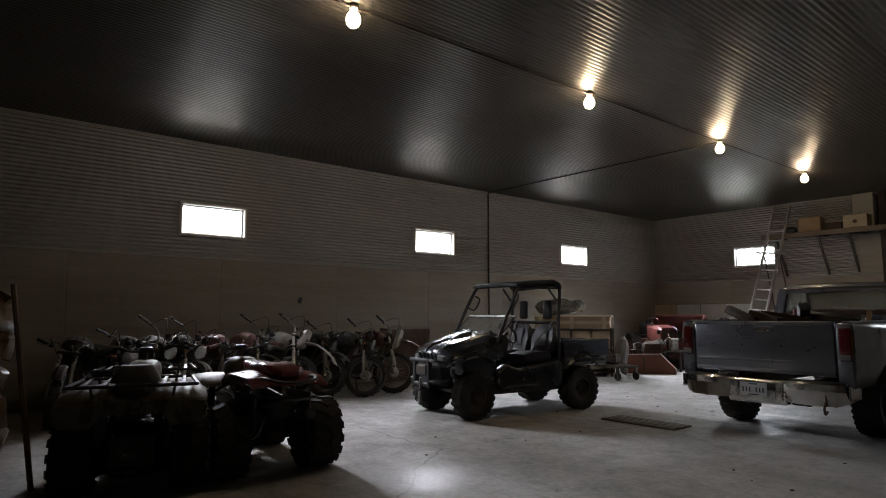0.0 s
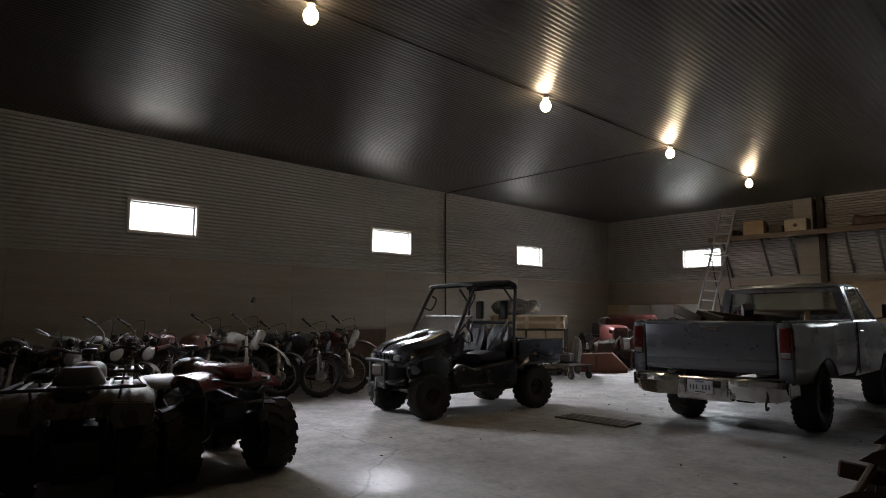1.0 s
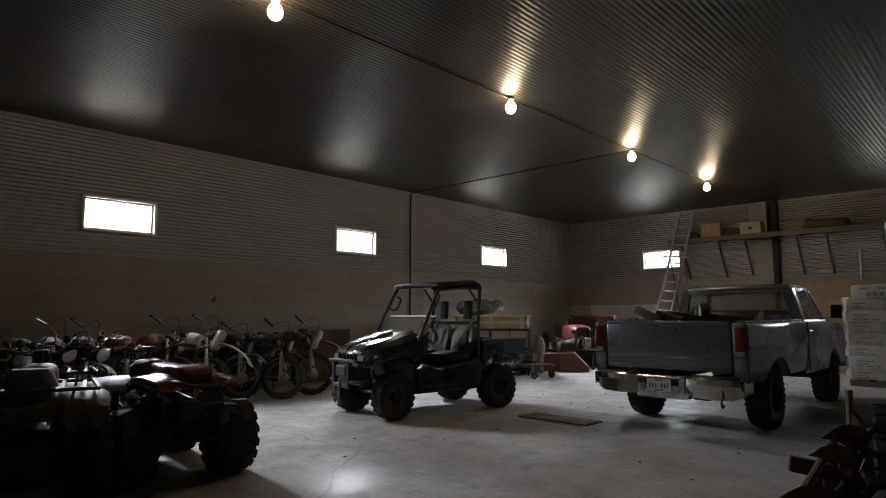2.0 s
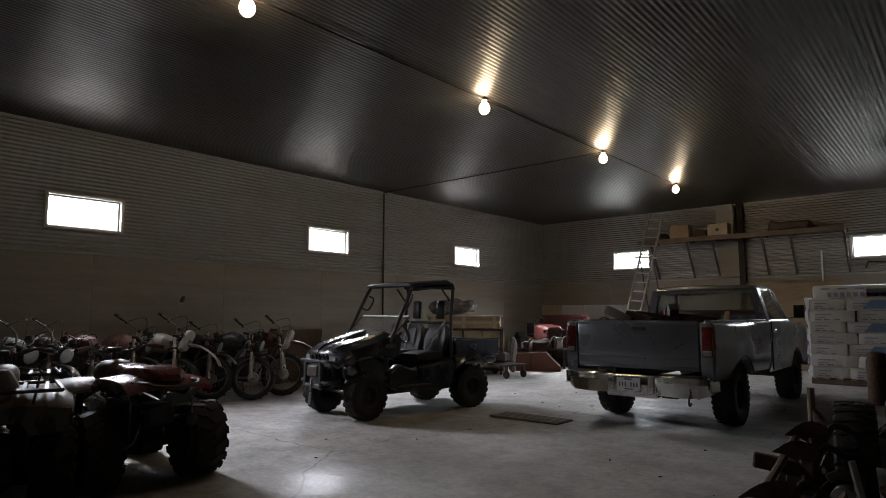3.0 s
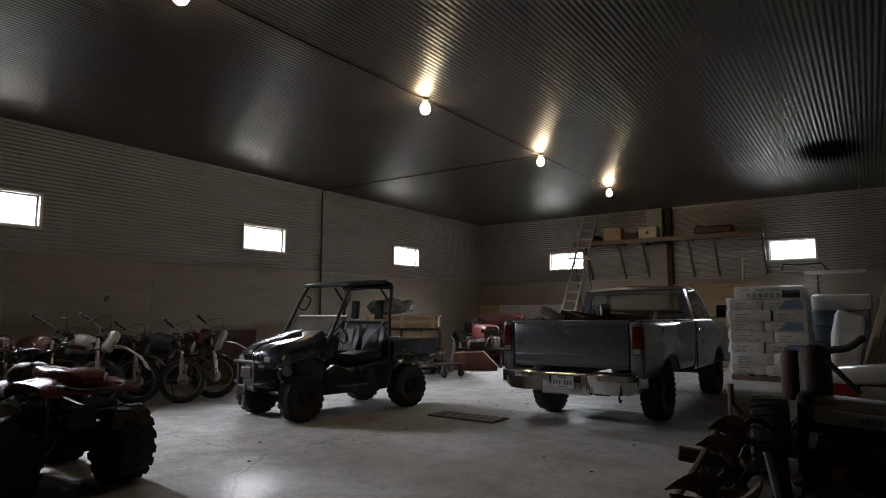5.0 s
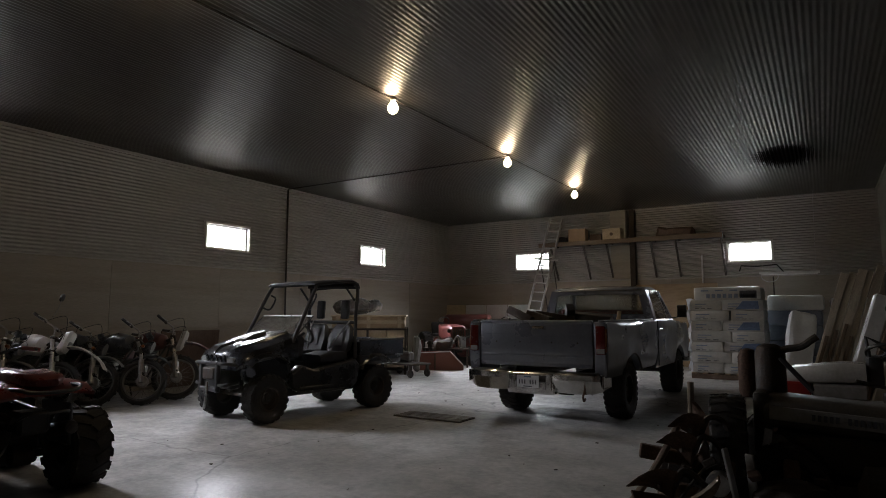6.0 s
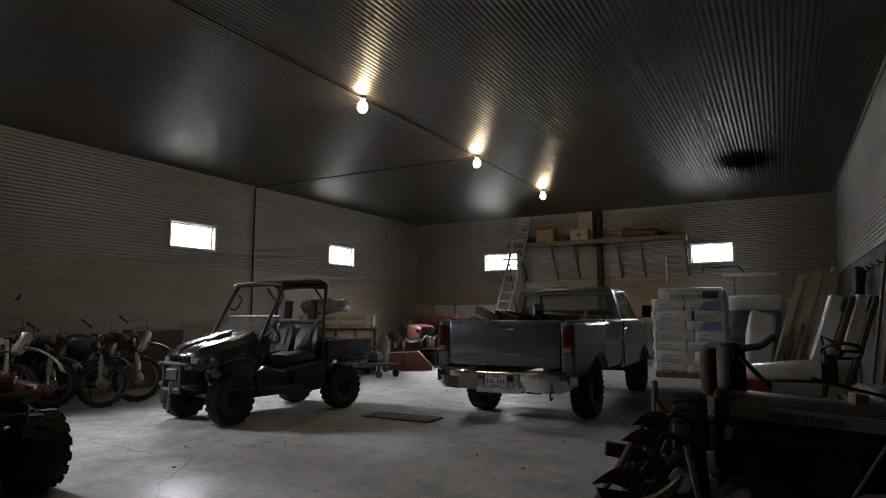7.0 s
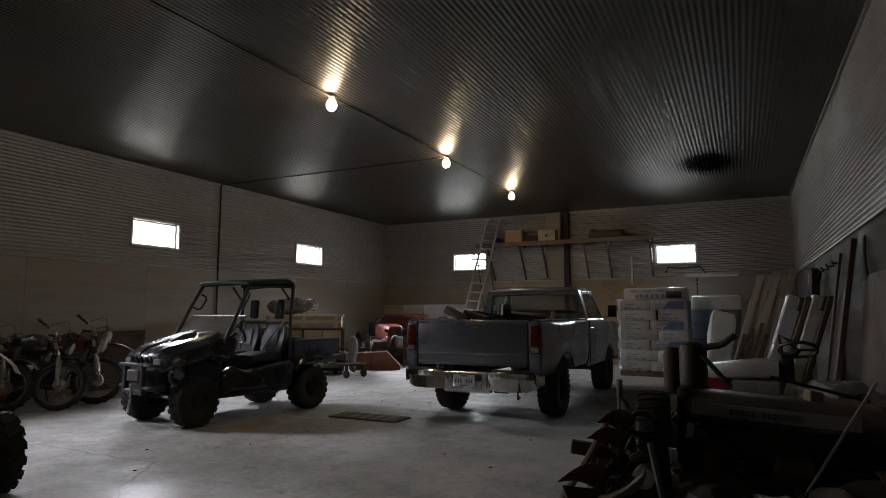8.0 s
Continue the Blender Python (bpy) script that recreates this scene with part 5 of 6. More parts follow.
        part("brake_line", tube([(-0.1, 0.1, 0.55), (-0.3, 0.25, 0.40), (-0.16, 0.34, 0.34), (0.05, 0.3, 0.36)], 0.008, 5), "silver", Q)
    ss = []
    for x, z, w, h in ((-0.40, 0.84, 0.16, 0.05), (-0.32, 0.855, 0.30, 0.10), (-0.05, 0.865, 0.33, 0.12), (0.25, 0.84, 0.30, 0.12), (0.5, 0.85, 0.24, 0.12), (0.60, 0.87, 0.18, 0.08)):
        ss.append([(x, y, zz) for y, zz in rounded(0, z, w, h, min(w, h) * 0.42)])
    part("seat", loft(ss), seat, Q, m=pose(0, 0, 0 if racks else 0.08))
    if pod:
        ps = []
        for z, w in ((0.905, 0.185), (0.93, 0.18), (1.01, 0.135), (1.035, 0.115), (1.04, 0.05)):
            ps.append([(-0.14 + 0.75 * u, v, z) for u, v in rounded(0, 0, 2 * w, 2 * w, w * 0.55)])
        part("rack_cushion", loft(ps), "atv_grey", Q, "dusty grey domed cushion on the rear rack")
    tk = []
    for x, z, w, h in ((0.55, 0.84, 0.2, 0.16), (0.68, 0.88, 0.28, 0.22), (0.88, 0.90, 0.30, 0.22), (1.05, 0.88, 0.26, 0.18), (1.15, 0.86, 0.18, 0.10)):
        tk.append([(x, y, zz) for y, zz in rounded(0, z, w, h, min(w, h) * 0.4)])
    part("fuel_tank", loft(tk), front_shell, Q)
    part("steering_stem", cyl((1.0, 0, 0.6), (0.88, 0, 1.08), 0.022, n=8), "iron", Q)
    h = part("handlebar", tube([(0.70, 0.38, 1.12), (0.80, 0.26, 1.14), (0.88, 0.12, 1.09), (0.88, -0.12, 1.09), (0.80, -0.26, 1.14), (0.70, -0.38, 1.12)], 0.013, 8), "black", Q)
    part("handlebar_pod", box((0.90, 0, 1.10), (0.08, 0.13, 0.06), bevel=0.02, seg=2), "black", h)
    for s in (1, -1):
        part("grip", cyl((0.78, s * 0.28, 1.138), (0.70, s * 0.40, 1.118), 0.02, n=8), grips, h)
        part("lever", tube([(0.84, s * 0.24, 1.14), (0.86, s * 0.32, 1.13), (0.80, s * 0.42, 1.11)], 0.007, 5), "silver", h)
    part("bumper", tube([(1.45, 0.25, 0.45), (1.62, 0.22, 0.5), (1.66, 0, 0.62), (1.62, -0.22, 0.5), (1.45, -0.25, 0.45)], 0.018, 6), "black", Q)
    part("gear_case", box((0.22, 0, 0.42), (0.36, 0.34, 0.28), bevel=0.06, seg=2), "iron", Q)
    part("belly_plate", box((0.66, 0, 0.25), (1.0, 0.40, 0.05), bevel=0.02), "black", Q)
    for s in (1, -1):
        part("inner_guard", box((0.0, s * 0.26, 0.56), (0.5, 0.03, 0.34), bevel=0.01), "black", Q)
    if racks:
        part("final_drive", loft([[(x, y, z) for y, z in rounded(0, R - 0.02, w, h, 0.05)] for x, w, h in ((-0.16, 0.20, 0.16), (-0.10, 0.34, 0.34), (0.12, 0.36, 0.36), (0.2, 0.24, 0.24))]), "iron", Q)
        part("hitch_plate", box((-0.24, 0, 0.36), (0.03, 0.34, 0.24), bevel=0.01), "black", Q)
        part("hitch_tongue", box((-0.30, 0, 0.23), (0.18, 0.07, 0.03), bevel=0.008), "iron", Q)
        # two flaps added to stop window light passing under the quad
        for y in (-0.24, 0.24):
            part("gap_blocker", box((0.32, y, 0.30), (0.02, 0.22, 0.44), bevel=0.008), "rubber", Q)
    part("engine_skid", box((0.6, 0, 0.265), (0.7, 0.44, 0.02), bevel=0.006), "iron", Q)
    return Q


quad("camouflage quad bike with black racks and a grey cushion", pose(3.42, 6.42, 0, 0, 0, 163), "camo", "camo", "seat_vinyl", True, "black", R=0.32, track=0.43, pod=True)
quad("old maroon quad bike with bare grab bar and muddy tyres", pose(3.56, 7.56, 0, 0, 0, 178), "atv_red", "camo", "atv_red", False, "red", R=0.325, W=0.29, track=0.44)


# ---- floor grate ----
M["grate_steel"] = mat("dull_grate_steel", (0.19, 0.17, 0.14), 0.6, 0.4, 0.2, 6, 50, 0.2, (0.07, 0.05, 0.035), 0.5)
G = thing("floor_grate", "rusty slotted steel drain grate set in the floor", "grate", pose(4.33, 12.49, 0.0))
part("grate_pan", box((0, 0, 0.003), (1.08, 0.40, 0.005)), "rubber", G)
for y in (-0.2, 0.2):
    part("grate_edge", box((0, y, 0.012), (1.10, 0.02, 0.022), bevel=0.003), "grate_steel", G)
for k in range(4):
    part("slat", box((0, -0.138 + 0.092 * k, 0.013), (1.06, 0.066, 0.02), bevel=0.004), "grate_steel", G)
for x in (-0.5, 0, 0.5):
    part("cross_bar", box((x, 0, 0.010), (0.03, 0.38, 0.012), bevel=0.002), "iron", G)



def simple(name, label, cat, c, s, r=(0, 0, 0), mt="card", bevel=0.01, group="", rough=0.0, seed=1.0):
    """One plain solid thing with eased edges, a little out of true."""
    b = box((0, 0, 0), s, bevel=bevel)
    if rough:
        bmesh.ops.subdivide_edges(b, edges=b.edges[:], cuts=3, use_grid_fill=True)
        wobble(b, rough, 4.0, seed)
    return tagged(part(name, b, mt, m=pose(*c, *r)), label, cat, group)


# ---- end wall: post, shelf and what lies on it ----
P = thing("steel_post", "dark steel column against the end wall", "post", pose(4.39, 23.30, 0))
part("web", box((0, 0, 2.275), (0.02, 0.14, 4.55)), "iron", P)
for y in (-0.075, 0.075):
    part("flange", box((0, y, 2.275), (0.15, 0.014, 4.55), bevel=0.003), "bark", P)
part("base_plate", box((0, -0.01, 0.01), (0.24, 0.2, 0.02)), "iron", P)
M["bracket"] = mat("grey_bracket_steel", (0.09, 0.082, 0.075), 0.5, 0.5, 0.15, 6, 50, 0.1)
S = thing("wall_shelf", "long weathered wooden shelf on diagonal brackets", "shelf", pose(0, 0, 0))
for k in range(3):
    part("shelf_board", box((4.28, 22.80 + 0.235 * k, 3.585), (5.22, 0.228, 0.04), bevel=0.004), "shelf_wood", S)
part("front_lip", box((4.28, 22.675, 3.56), (5.24, 0.03, 0.13), bevel=0.005), "shelf_wood", S)
part("end_plate", box((6.90, 22.74, 3.55), (0.02, 0.14, 0.18), bevel=0.004), "white_plastic", S, "white end plate")
for x in (2.02, 3.06, 3.76, 5.02, 5.69, 6.86):
    part("bracket", box((x, 23.06, 3.045), (0.05, 0.05, 1.27), (33, 0, 0), bevel=0.004), "bracket", S)
    part("bracket_arm", box((x, 23.06, 3.545), (0.05, 0.68, 0.035), bevel=0.004), "bracket", S)
simple("cardboard_box", "brown cardboard box on the shelf", "box", (2.85, 22.95, 3.81), (0.52, 0.40, 0.40), (0, 0, 6))
B = simple("cardboard_box", "tan cardboard box with a round dark mark", "box", (3.93, 22.93, 3.78), (0.54, 0.38, 0.34), (0, 0, -3), "pale_wood")
part("mark", cyl((0.0, -0.197, 0.0), (0.0, -0.19, 0.0), 0.05, n=14), "dark_wood", B)
simple("cardboard_box", "small dark box on the shelf", "box", (3.38, 23.05, 3.72), (0.35, 0.3, 0.22), (0, 0, 4), "dark_wood")
simple("tall_carton", "tall grey carton standing on the shelf", "box", (4.03, 23.18, 4.06), (0.46, 0.3, 0.9), (0, 0, 0), "panel")
simple("tarpaulin_bundle", "dark folded tarpaulin heaped on the shelf", "tarpaulin", (5.66, 22.98, 3.73), (1.0, 0.45, 0.26), (0, 3, 0), "dark_wood", 0.06, rough=0.06, seed=4)
simple("dark_bag", "small dark bag on the shelf", "bag", (2.35, 22.98, 3.70), (0.26, 0.28, 0.2), (0, 0, 12), "black", 0.05, rough=0.03, seed=2)
simple("wall_board", "pale board fixed under the shelf", "board", (4.0, 23.37, 3.0), (0.56, 0.02, 1.0), (0, 0, 0), "panel", 0.003)
simple("plywood_sheet", "tan plywood sheet leaning on the end wall", "plywood", (5.55, 23.22, 1.15), (2.2, 0.02, 2.3), (-3, 0, 0), "wood", 0.003)
pipe("wall_pipe", "white vertical pipe on the end wall", [(6.27, 23.36, 1.2), (6.27, 23.36, 3.10)], 0.022, "white_plastic")
for k, (x, w) in enumerate(((-1.70, 0.75), (-0.92, 0.76), (-0.13, 0.76), (0.66, 0.76))):
    simple("white_panel", "off-white wallboard panel leaning on the end wall", "panel", (x, 23.25, 0.88), (w, 0.03, 1.75), (-4, 0, 0), "white_plastic" if k else "pale_wood", 0.004, "panels on the end wall")

# ladder
L = thing("ladder", "aluminium extension ladder leaning on the shelf", "ladder", pose(1.80, 20.95, 0) @ rot(-20.8, 0, 0) @ rot(0, 6.0, 0))
for s in (-1, 1):
    part("rail", box((s * 0.20, 0, 2.35), (0.045, 0.075, 4.7), bevel=0.006), "alu", L)
for k in range(16):
    part("rung", cyl((-0.2, 0, 0.25 + 0.285 * k), (0.2, 0, 0.25 + 0.285 * k), 0.022, n=8), "alu", L)
for s in (-1, 1):
    part("foot", box((s * 0.20, 0, 0.02), (0.06, 0.09, 0.04), bevel=0.01), "rubber", L)

for s in (-1, 1):
    part("strut", cyl((s * 0.20, 0.04, 3.25), (s * 0.20 + 0.10, 1.12, 2.05), 0.016, n=8), "bracket", L, "dark stabiliser strut")
part("stabiliser_bar", box((0, -0.05, 3.28), (0.78, 0.035, 0.05), bevel=0.006), "alu", L)

# hanging tube lamp and hose
T = thing("tube_lamp", "unlit white fluorescent batten hanging on wires", "lamp", pose(8.40, 22.6, 2.46))
part("housing", prism([(-0.06, 0.0), (0.06, 0.0), (0.03, 0.05), (-0.03, 0.05)], -0.66, 0.66, "x"), "frame", T)
part("tube", cyl((-0.62, 0, -0.015), (0.62, 0, -0.015), 0.016, n=10), "frame", T)
for x in (-0.58, 0.58):
    part("wire", cyl((x, 0, 0.05), (x * 1.05, 0, HT - 2.47), 0.004, n=5), "silver", T)
part("chain", tube([(-0.62, 0, 0.0), (-0.60, 0.0, -0.12), (-0.45, 0, -0.2), (-0.28, 0, -0.15), (-0.22, 0, 0.0)], 0.012, 6), "silver", T)
pipe("wall_hose", "black hose loop hanging under the window", [(7.2, 23.38, 2.60), (7.25, 23.37, 2.75), (7.6, 23.37, 2.72), (8.1, 23.37, 2.75), (8.25, 23.38, 2.55)], 0.018, "rubber", "hose")
pipe("wall_conduit", "thin dark conduit on the end wall", [(8.0, 23.40, 2.44), (8.0, 23.40, 0.6)], 0.014)


# ---- pallets of sacks ----
def pallet(m, w, d):
    p = thing("pallet", "worn wooden pallet under a stack of sacks", "pallet", m)
    for k in range(7):
        part("deck_board", box((-w / 2 + 0.05 + (w - 0.1) * k / 6, 0, 0.125), (0.10, d, 0.022), bevel=0.003), "wood", p)
    for y in (-d / 2 + 0.03, 0, d / 2 - 0.03):
        part("stringer", box((0, y, 0.06), (w, 0.045, 0.105), bevel=0.004), "dark_wood", p)
    return p


def sack_mesh(w, d, h, seed):
    b = bmesh.new()
    bmesh.ops.create_cube(b, size=1, matrix=Matrix.Diagonal((w, d, h, 1)))
    bmesh.ops.bevel(b, geom=b.edges[:], offset=h * 0.2, segments=2, affect="EDGES", profile=0.6)
    bmesh.ops.subdivide_edges(b, edges=[e for e in b.edges if e.calc_length() > 0.25], cuts=3, use_grid_fill=True)
    wobble(b, 0.016, 5.0, seed)
    return b


M["sack"] = mat("printed_paper_sack", (0.50, 0.485, 0.45), 0.5, 0, 0.06, 5, 25, 0.3, (0.36, 0.36, 0.355), 0.55, each=0.14)


def sacks(x0, x1, y, layers, h, rows, material, label, prints=True, group="sacks on the pallet", top=0.0):
    w = (x1 - x0) / 2
    for k in range(layers):
        split = 0.5 + (0.06 if k % 2 else -0.06)
        for j in range(rows):
            for i in range(2):
                a, b = (x0, x0 + (x1 - x0) * split) if i == 0 else (x0 + (x1 - x0) * split, x1)
                jit = random.uniform(-0.015, 0.015)
                seed = k * 7 + j * 3 + i
                sk = tagged(part("sack", sack_mesh(b - a + 0.004, 0.44, h + 0.016, seed), material, m=pose((a + b) / 2 + jit, y + 0.44 * j + jit * 1.5, 0.136 + h * (k + 0.5), 0, 0, random.uniform(-1.5, 1.5))), label, "sack", group)
                if prints and j == 0:
                    ww = b - a
                    if (k + i) % 2 and i == 1:
                        part("print_patch", prism([(-0.12, -h * 0.36), (ww * 0.40, -h * 0.36), (ww * 0.38, h * 0.38), (ww * 0.02, h * 0.38)], -0.2375, -0.2325, "y"), "blue_print", sk, "blue printed patch")
                    part("print_line", box((-ww * 0.16, -0.234, h * 0.12), (ww * 0.34, 0.004, h * 0.10)), M["blue_film"], sk)
                    for q in range(3):
                        part("print_line", box((-ww * 0.28 + ww * 0.2 * q, -0.234, -h * 0.30), (ww * 0.13, 0.004, h * 0.05)), "print", sk)
                    part("print_line", box((-ww * 0.22, -0.234, -h * 0.14), (ww * 0.22, 0.004, h * 0.07)), M["blue_film"], sk)


pallet(pose(7.21, 20.62, 0), 1.5, 1.25)
sacks(6.47, 7.98, 20.26, 7, 0.232, 3, "sack", "white paper sack with faded blue print, stacked")
b = sack_mesh(1.38, 1.2, 0.30, 31.0)
ts = tagged(part("wrapped_bale", b, "sack", m=pose(7.25, 20.66, 1.905)), "large pale wrapped bale with dark print on the stack", "bale")
for k in range(9):
    part("bar", box((-0.38 + 0.115 * k, -0.607, -0.05), (0.075, 0.006, 0.09)), M["blue_film"] if k < 7 else "print", ts)
part("bar", box((0.44, -0.607, -0.02), (0.34, 0.006, 0.16)), "print", ts)
for k in range(3):
    part("bar", box((-0.45 + 0.3 * k, -0.607, 0.07), (0.16, 0.006, 0.03)), M["blue_film"], ts)
# shrink film that hangs off the stack's edge
f = bmesh.new()
rows = []
for k in range(15):
    z = 0.15 + 1.65 * k / 14
    rows.append([f.verts.new((6.44 - 0.03 * math.sin(k * 1.9) - 0.02, y, z)) for y in (20.02, 20.3, 20.7, 21.1)])
for p, q in zip(rows, rows[1:]):
    for k in range(3):
        f.faces.new((p[k], p[k + 1], q[k + 1], q[k]))
bmesh.ops.solidify(f, geom=f.faces[:], thickness=0.006)
wobble(f, 0.03, 6)
tagged(part("shrink_film", f, "white_plastic"), "wrinkled white shrink film on the sack stack", "film")
pallet(pose(8.52, 22.1, 0), 1.1, 1.2)
for k in range(5):
    b = sack_mesh(1.15, 1.1, 0.36, 50 + k)
    tagged(part("wrapped_bale", b, "blue_film" if k < 4 else "white_plastic", m=pose(8.50 + 0.03 * math.sin(k * 2), 22.0, 0.136 + 0.175 + 0.35 * k)), "blue-grey plastic-wrapped bale stacked on a pallet", "bale", "wrapped bales")
pallet(pose(9.75, 22.3, 0), 1.1, 1.2)
for k in range(5):
    b = sack_mesh(1.0, 1.1, 0.35, 70 + k)
    tagged(part("wrapped_bale", b, "sack" if k != 4 else "white_plastic", m=pose(9.72, 22.2, 0.136 + 0.17 + 0.335 * k)), "pale plastic-wrapped bale stacked on a pallet", "bale", "wrapped bales")
b = box((0, 0, 0.75), (0.5, 0.34, 1.5), bevel=0.07, seg=2)
bmesh.ops.subdivide_edges(b, edges=[e for e in b.edges if e.calc_length() > 0.25], cuts=5, use_grid_fill=True)
wobble(b, 0.035, 4, 9)
tagged(part("wrapped_roll", b, "white_plastic", m=pose(8.50, 19.55, 0, 0, 9, 10)), "tall bundle in wrinkled white plastic leaning", "bundle")

# ---- things leaning on the right-hand wall ----
for k, (w, top) in enumerate(((0.13, 2.19), (0.12, 2.20), (0.14, 2.25), (0.11, 2.22), (0.14, 2.30))):
    h = top / math.cos(radians(16.6))
    simple("plank", "rough pale plank leaning on the side wall", "plank", (8.735 + 0.132 * k + top / 2 * 0.298 + w / 2, 18.5 + 0.035 * (k % 2), top / 2 + 0.01), (w, 0.045, h), (-2, 16.6, 0), "old_board", 0.006, "planks leaning on the wall")
for k in range(5):
    z = 0.62 + 0.11 * (k % 3)
    simple("plank", "short pale board screwed to the leaning planks", "plank", (8.80 + 0.125 * k + z * 0.298, 18.44 + 0.01 * k, z), (0.055, 0.03, 0.9), (-2, 16.6, 0), "shelf_wood", 0.004, "planks leaning on the wall")
M["green_cap"] = mat("green_print", (0.05, 0.13, 0.06), 0.5, 0, 0.15, 5, 40, 0.1)
for k, (x, w, mt) in enumerate(((9.55, 0.22, "white_plastic"), (9.70, 0.08, "dark_wood"), (9.85, 0.18, "sack"), (9.98, 0.08, "dark_wood"))):
    d = simple("insulation_slab", "slab in wrinkled white film leaning on the wall" if k in (0, 2) else "dark board leaning between film-wrapped slabs", "slab", (x, 15.7 - 0.05 * k, 0.87), (w, 0.5, 1.76), (0, 17.5, 0), mt, 0.02, "slabs on the side wall", rough=0.012, seed=k)
    if k in (0, 2):
        part("green_cap", box((w * 0.36, -0.02, 0.78), (0.08, 0.505, 0.22), bevel=0.02), "green_cap", d, "green printed cap")
simple("dark_coat", "dark cloth hanging on the side wall", "cloth", (10.22, 17.2, 1.98), (0.2, 0.12, 0.5), (0, 6, 0), "black", 0.05, rough=0.04)
simple("long_board", "narrow weathered board leaning upright on the wall", "board", (10.03, 13.75, 1.13), (0.03, 0.10, 2.10), (2, 8, 0), "dark_wood", 0.006)
simple("long_board", "long dark brown board leaning upright on the wall", "board", (10.10, 13.5, 1.14), (0.06, 0.28, 2.36), (2, 8.5, 0), "dark_wood", 0.006)
for k in range(6):
    H = thing("wall_hook", "small dark iron hook on the side wall", "hook", pose(XR - 0.02, 15.3 + 0.66 * k, 2.17), "hooks on the wall")
    part("hook_plate", box((-0.006, 0, 0), (0.012, 0.07, 0.05), bevel=0.003), "iron", H)
    part("hook_pin", tube([(-0.01, 0, 0), (-0.08, 0, -0.01), (-0.10, 0, 0.03)], 0.012, 6), "iron", H)

simple("dark_sheet", "dark brown hardboard sheet leaning on the side wall", "board", (10.24, 11.75, 0.93), (0.02, 2.6, 1.87), (0, 5, 0), "dark_wood", 0.004)
tagged(part("hanging_strap", tube([(10.33, 13.05, 2.30), (10.31, 13.0, 2.0), (10.33, 12.8, 1.55), (10.32, 12.72, 1.3)], 0.014, 6), "black"), "thin black strap hanging on the side wall", "strap")

# ---- crates, cart, blade and tractors by the far corner ----
RACK = pose(-0.62, 17.22, 0, 0, 0, 33)
R = thing("crate_rack", "steel-framed rack holding tan cardboard cartons", "rack", RACK)
for x in (-0.92, 0.0, 0.92):
    for y in (-0.5, 0.5):
        part("upright", box((x, y, 0.55), (0.05, 0.05, 1.1), bevel=0.005), "iron", R)
for z in (0.12, 0.62, 1.08):
    for y in (-0.5, 0.5):
        part("rail", box((0, y, z), (1.9, 0.04, 0.05), bevel=0.005), "iron", R)
    part("deck", box((0, 0, z), (1.85, 0.96, 0.02)), "wood", R)
for z in (0.38, 0.855):
    for k in range(4):
        o = simple("carton", "tan cardboard carton standing in the rack", "box", (0, 0, 0), (0.43, 0.62, 0.42), (0, 0, 0), "pale_wood", 0.008, "cartons in the rack")
        o.matrix_basis = RACK @ pose(-0.68 + 0.455 * k, -0.11, z - 0.01)
C = thing("wooden_crate", "flat pale wooden crate on the rack", "crate", RACK @ pose(0.02, 0, 1.107))
part("crate_body", box((0, 0, 0.15), (1.74, 1.0, 0.24)), "pale_wood", C)
part("crate_lid", box((0, 0, 0.295), (1.84, 1.08, 0.035), bevel=0.005), "pale_wood", C)
for x in (-0.75, 0, 0.75):
    part("batten", box((x, -0.52, 0.14), (0.09, 0.03, 0.28), bevel=0.004), "pale_wood", C)
for z in (0.06, 0.24):
    part("board", box((0, -0.507, z), (1.76, 0.014, 0.10), bevel=0.003), "wood", C)
b = bmesh.new()
bmesh.ops.create_icosphere(b, subdivisions=4, radius=1, matrix=Matrix.Diagonal((0.62, 0.36, 0.20, 1)))
wobble(b, 0.10, 3.2, 3)
wobble(b, 0.05, 8, 5)
tagged(part("wrapped_engine", b, "foil", m=RACK @ pose(-0.35, 0, 1.62)), "bundle in crumpled grey plastic on the crate", "bundle")
M["hood_grey2"] = mat("dusty_grey_casting", (0.20, 0.195, 0.18), 0.6, 0.3, 0.2, 5, 40, 0.2, (0.08, 0.07, 0.06), 0.6)
D = thing("dolly", "low dark steel dolly on casters", "dolly", pose(0.62, 17.0, 0, 0, 0, -14))
part("deck", box((0, 0, 0.30), (1.15, 0.62, 0.04), bevel=0.006), "iron", D)
for x in (-0.5, 0.5):
    for y in (-0.26, 0.26):
        c = part("caster", lathe([(0.02, -0.025), (0.085, -0.025), (0.095, 0), (0.085, 0.025), (0.02, 0.025)], 16, m=Matrix.Translation((x, y, 0.095))), "rubber", D)
        part("fork", box((x, y, 0.21), (0.05, 0.07, 0.15), bevel=0.005), "iron", c)
simple("scrap_engine", "dusty grey engine part lying on the dolly", "engine", (0.45, 17.05, 0.44), (0.6, 0.4, 0.24), (0, 0, 20), "iron", 0.05, rough=0.05, seed=6)
simple("machine_housing", "pale grey machine housing beside the crates", "machine", (0.32, 17.95, 0.45), (0.16, 0.22, 0.86), (0, 0, 12), "hood_grey2", 0.05, rough=0.07, seed=8)
K = thing("loader_bucket", "rusty orange steel loader bucket on the floor", "bucket", pose(0.38, 18.9, 0, 0, 0, 31))
OUT = [(-0.60, 0.0), (-0.60, 0.44), (0.28, 0.47), (0.64, 0.10), (0.64, 0.0)]
part("front_plate", prism(OUT, -0.30, -0.28, "y", bevel=0.004), "orange", K)
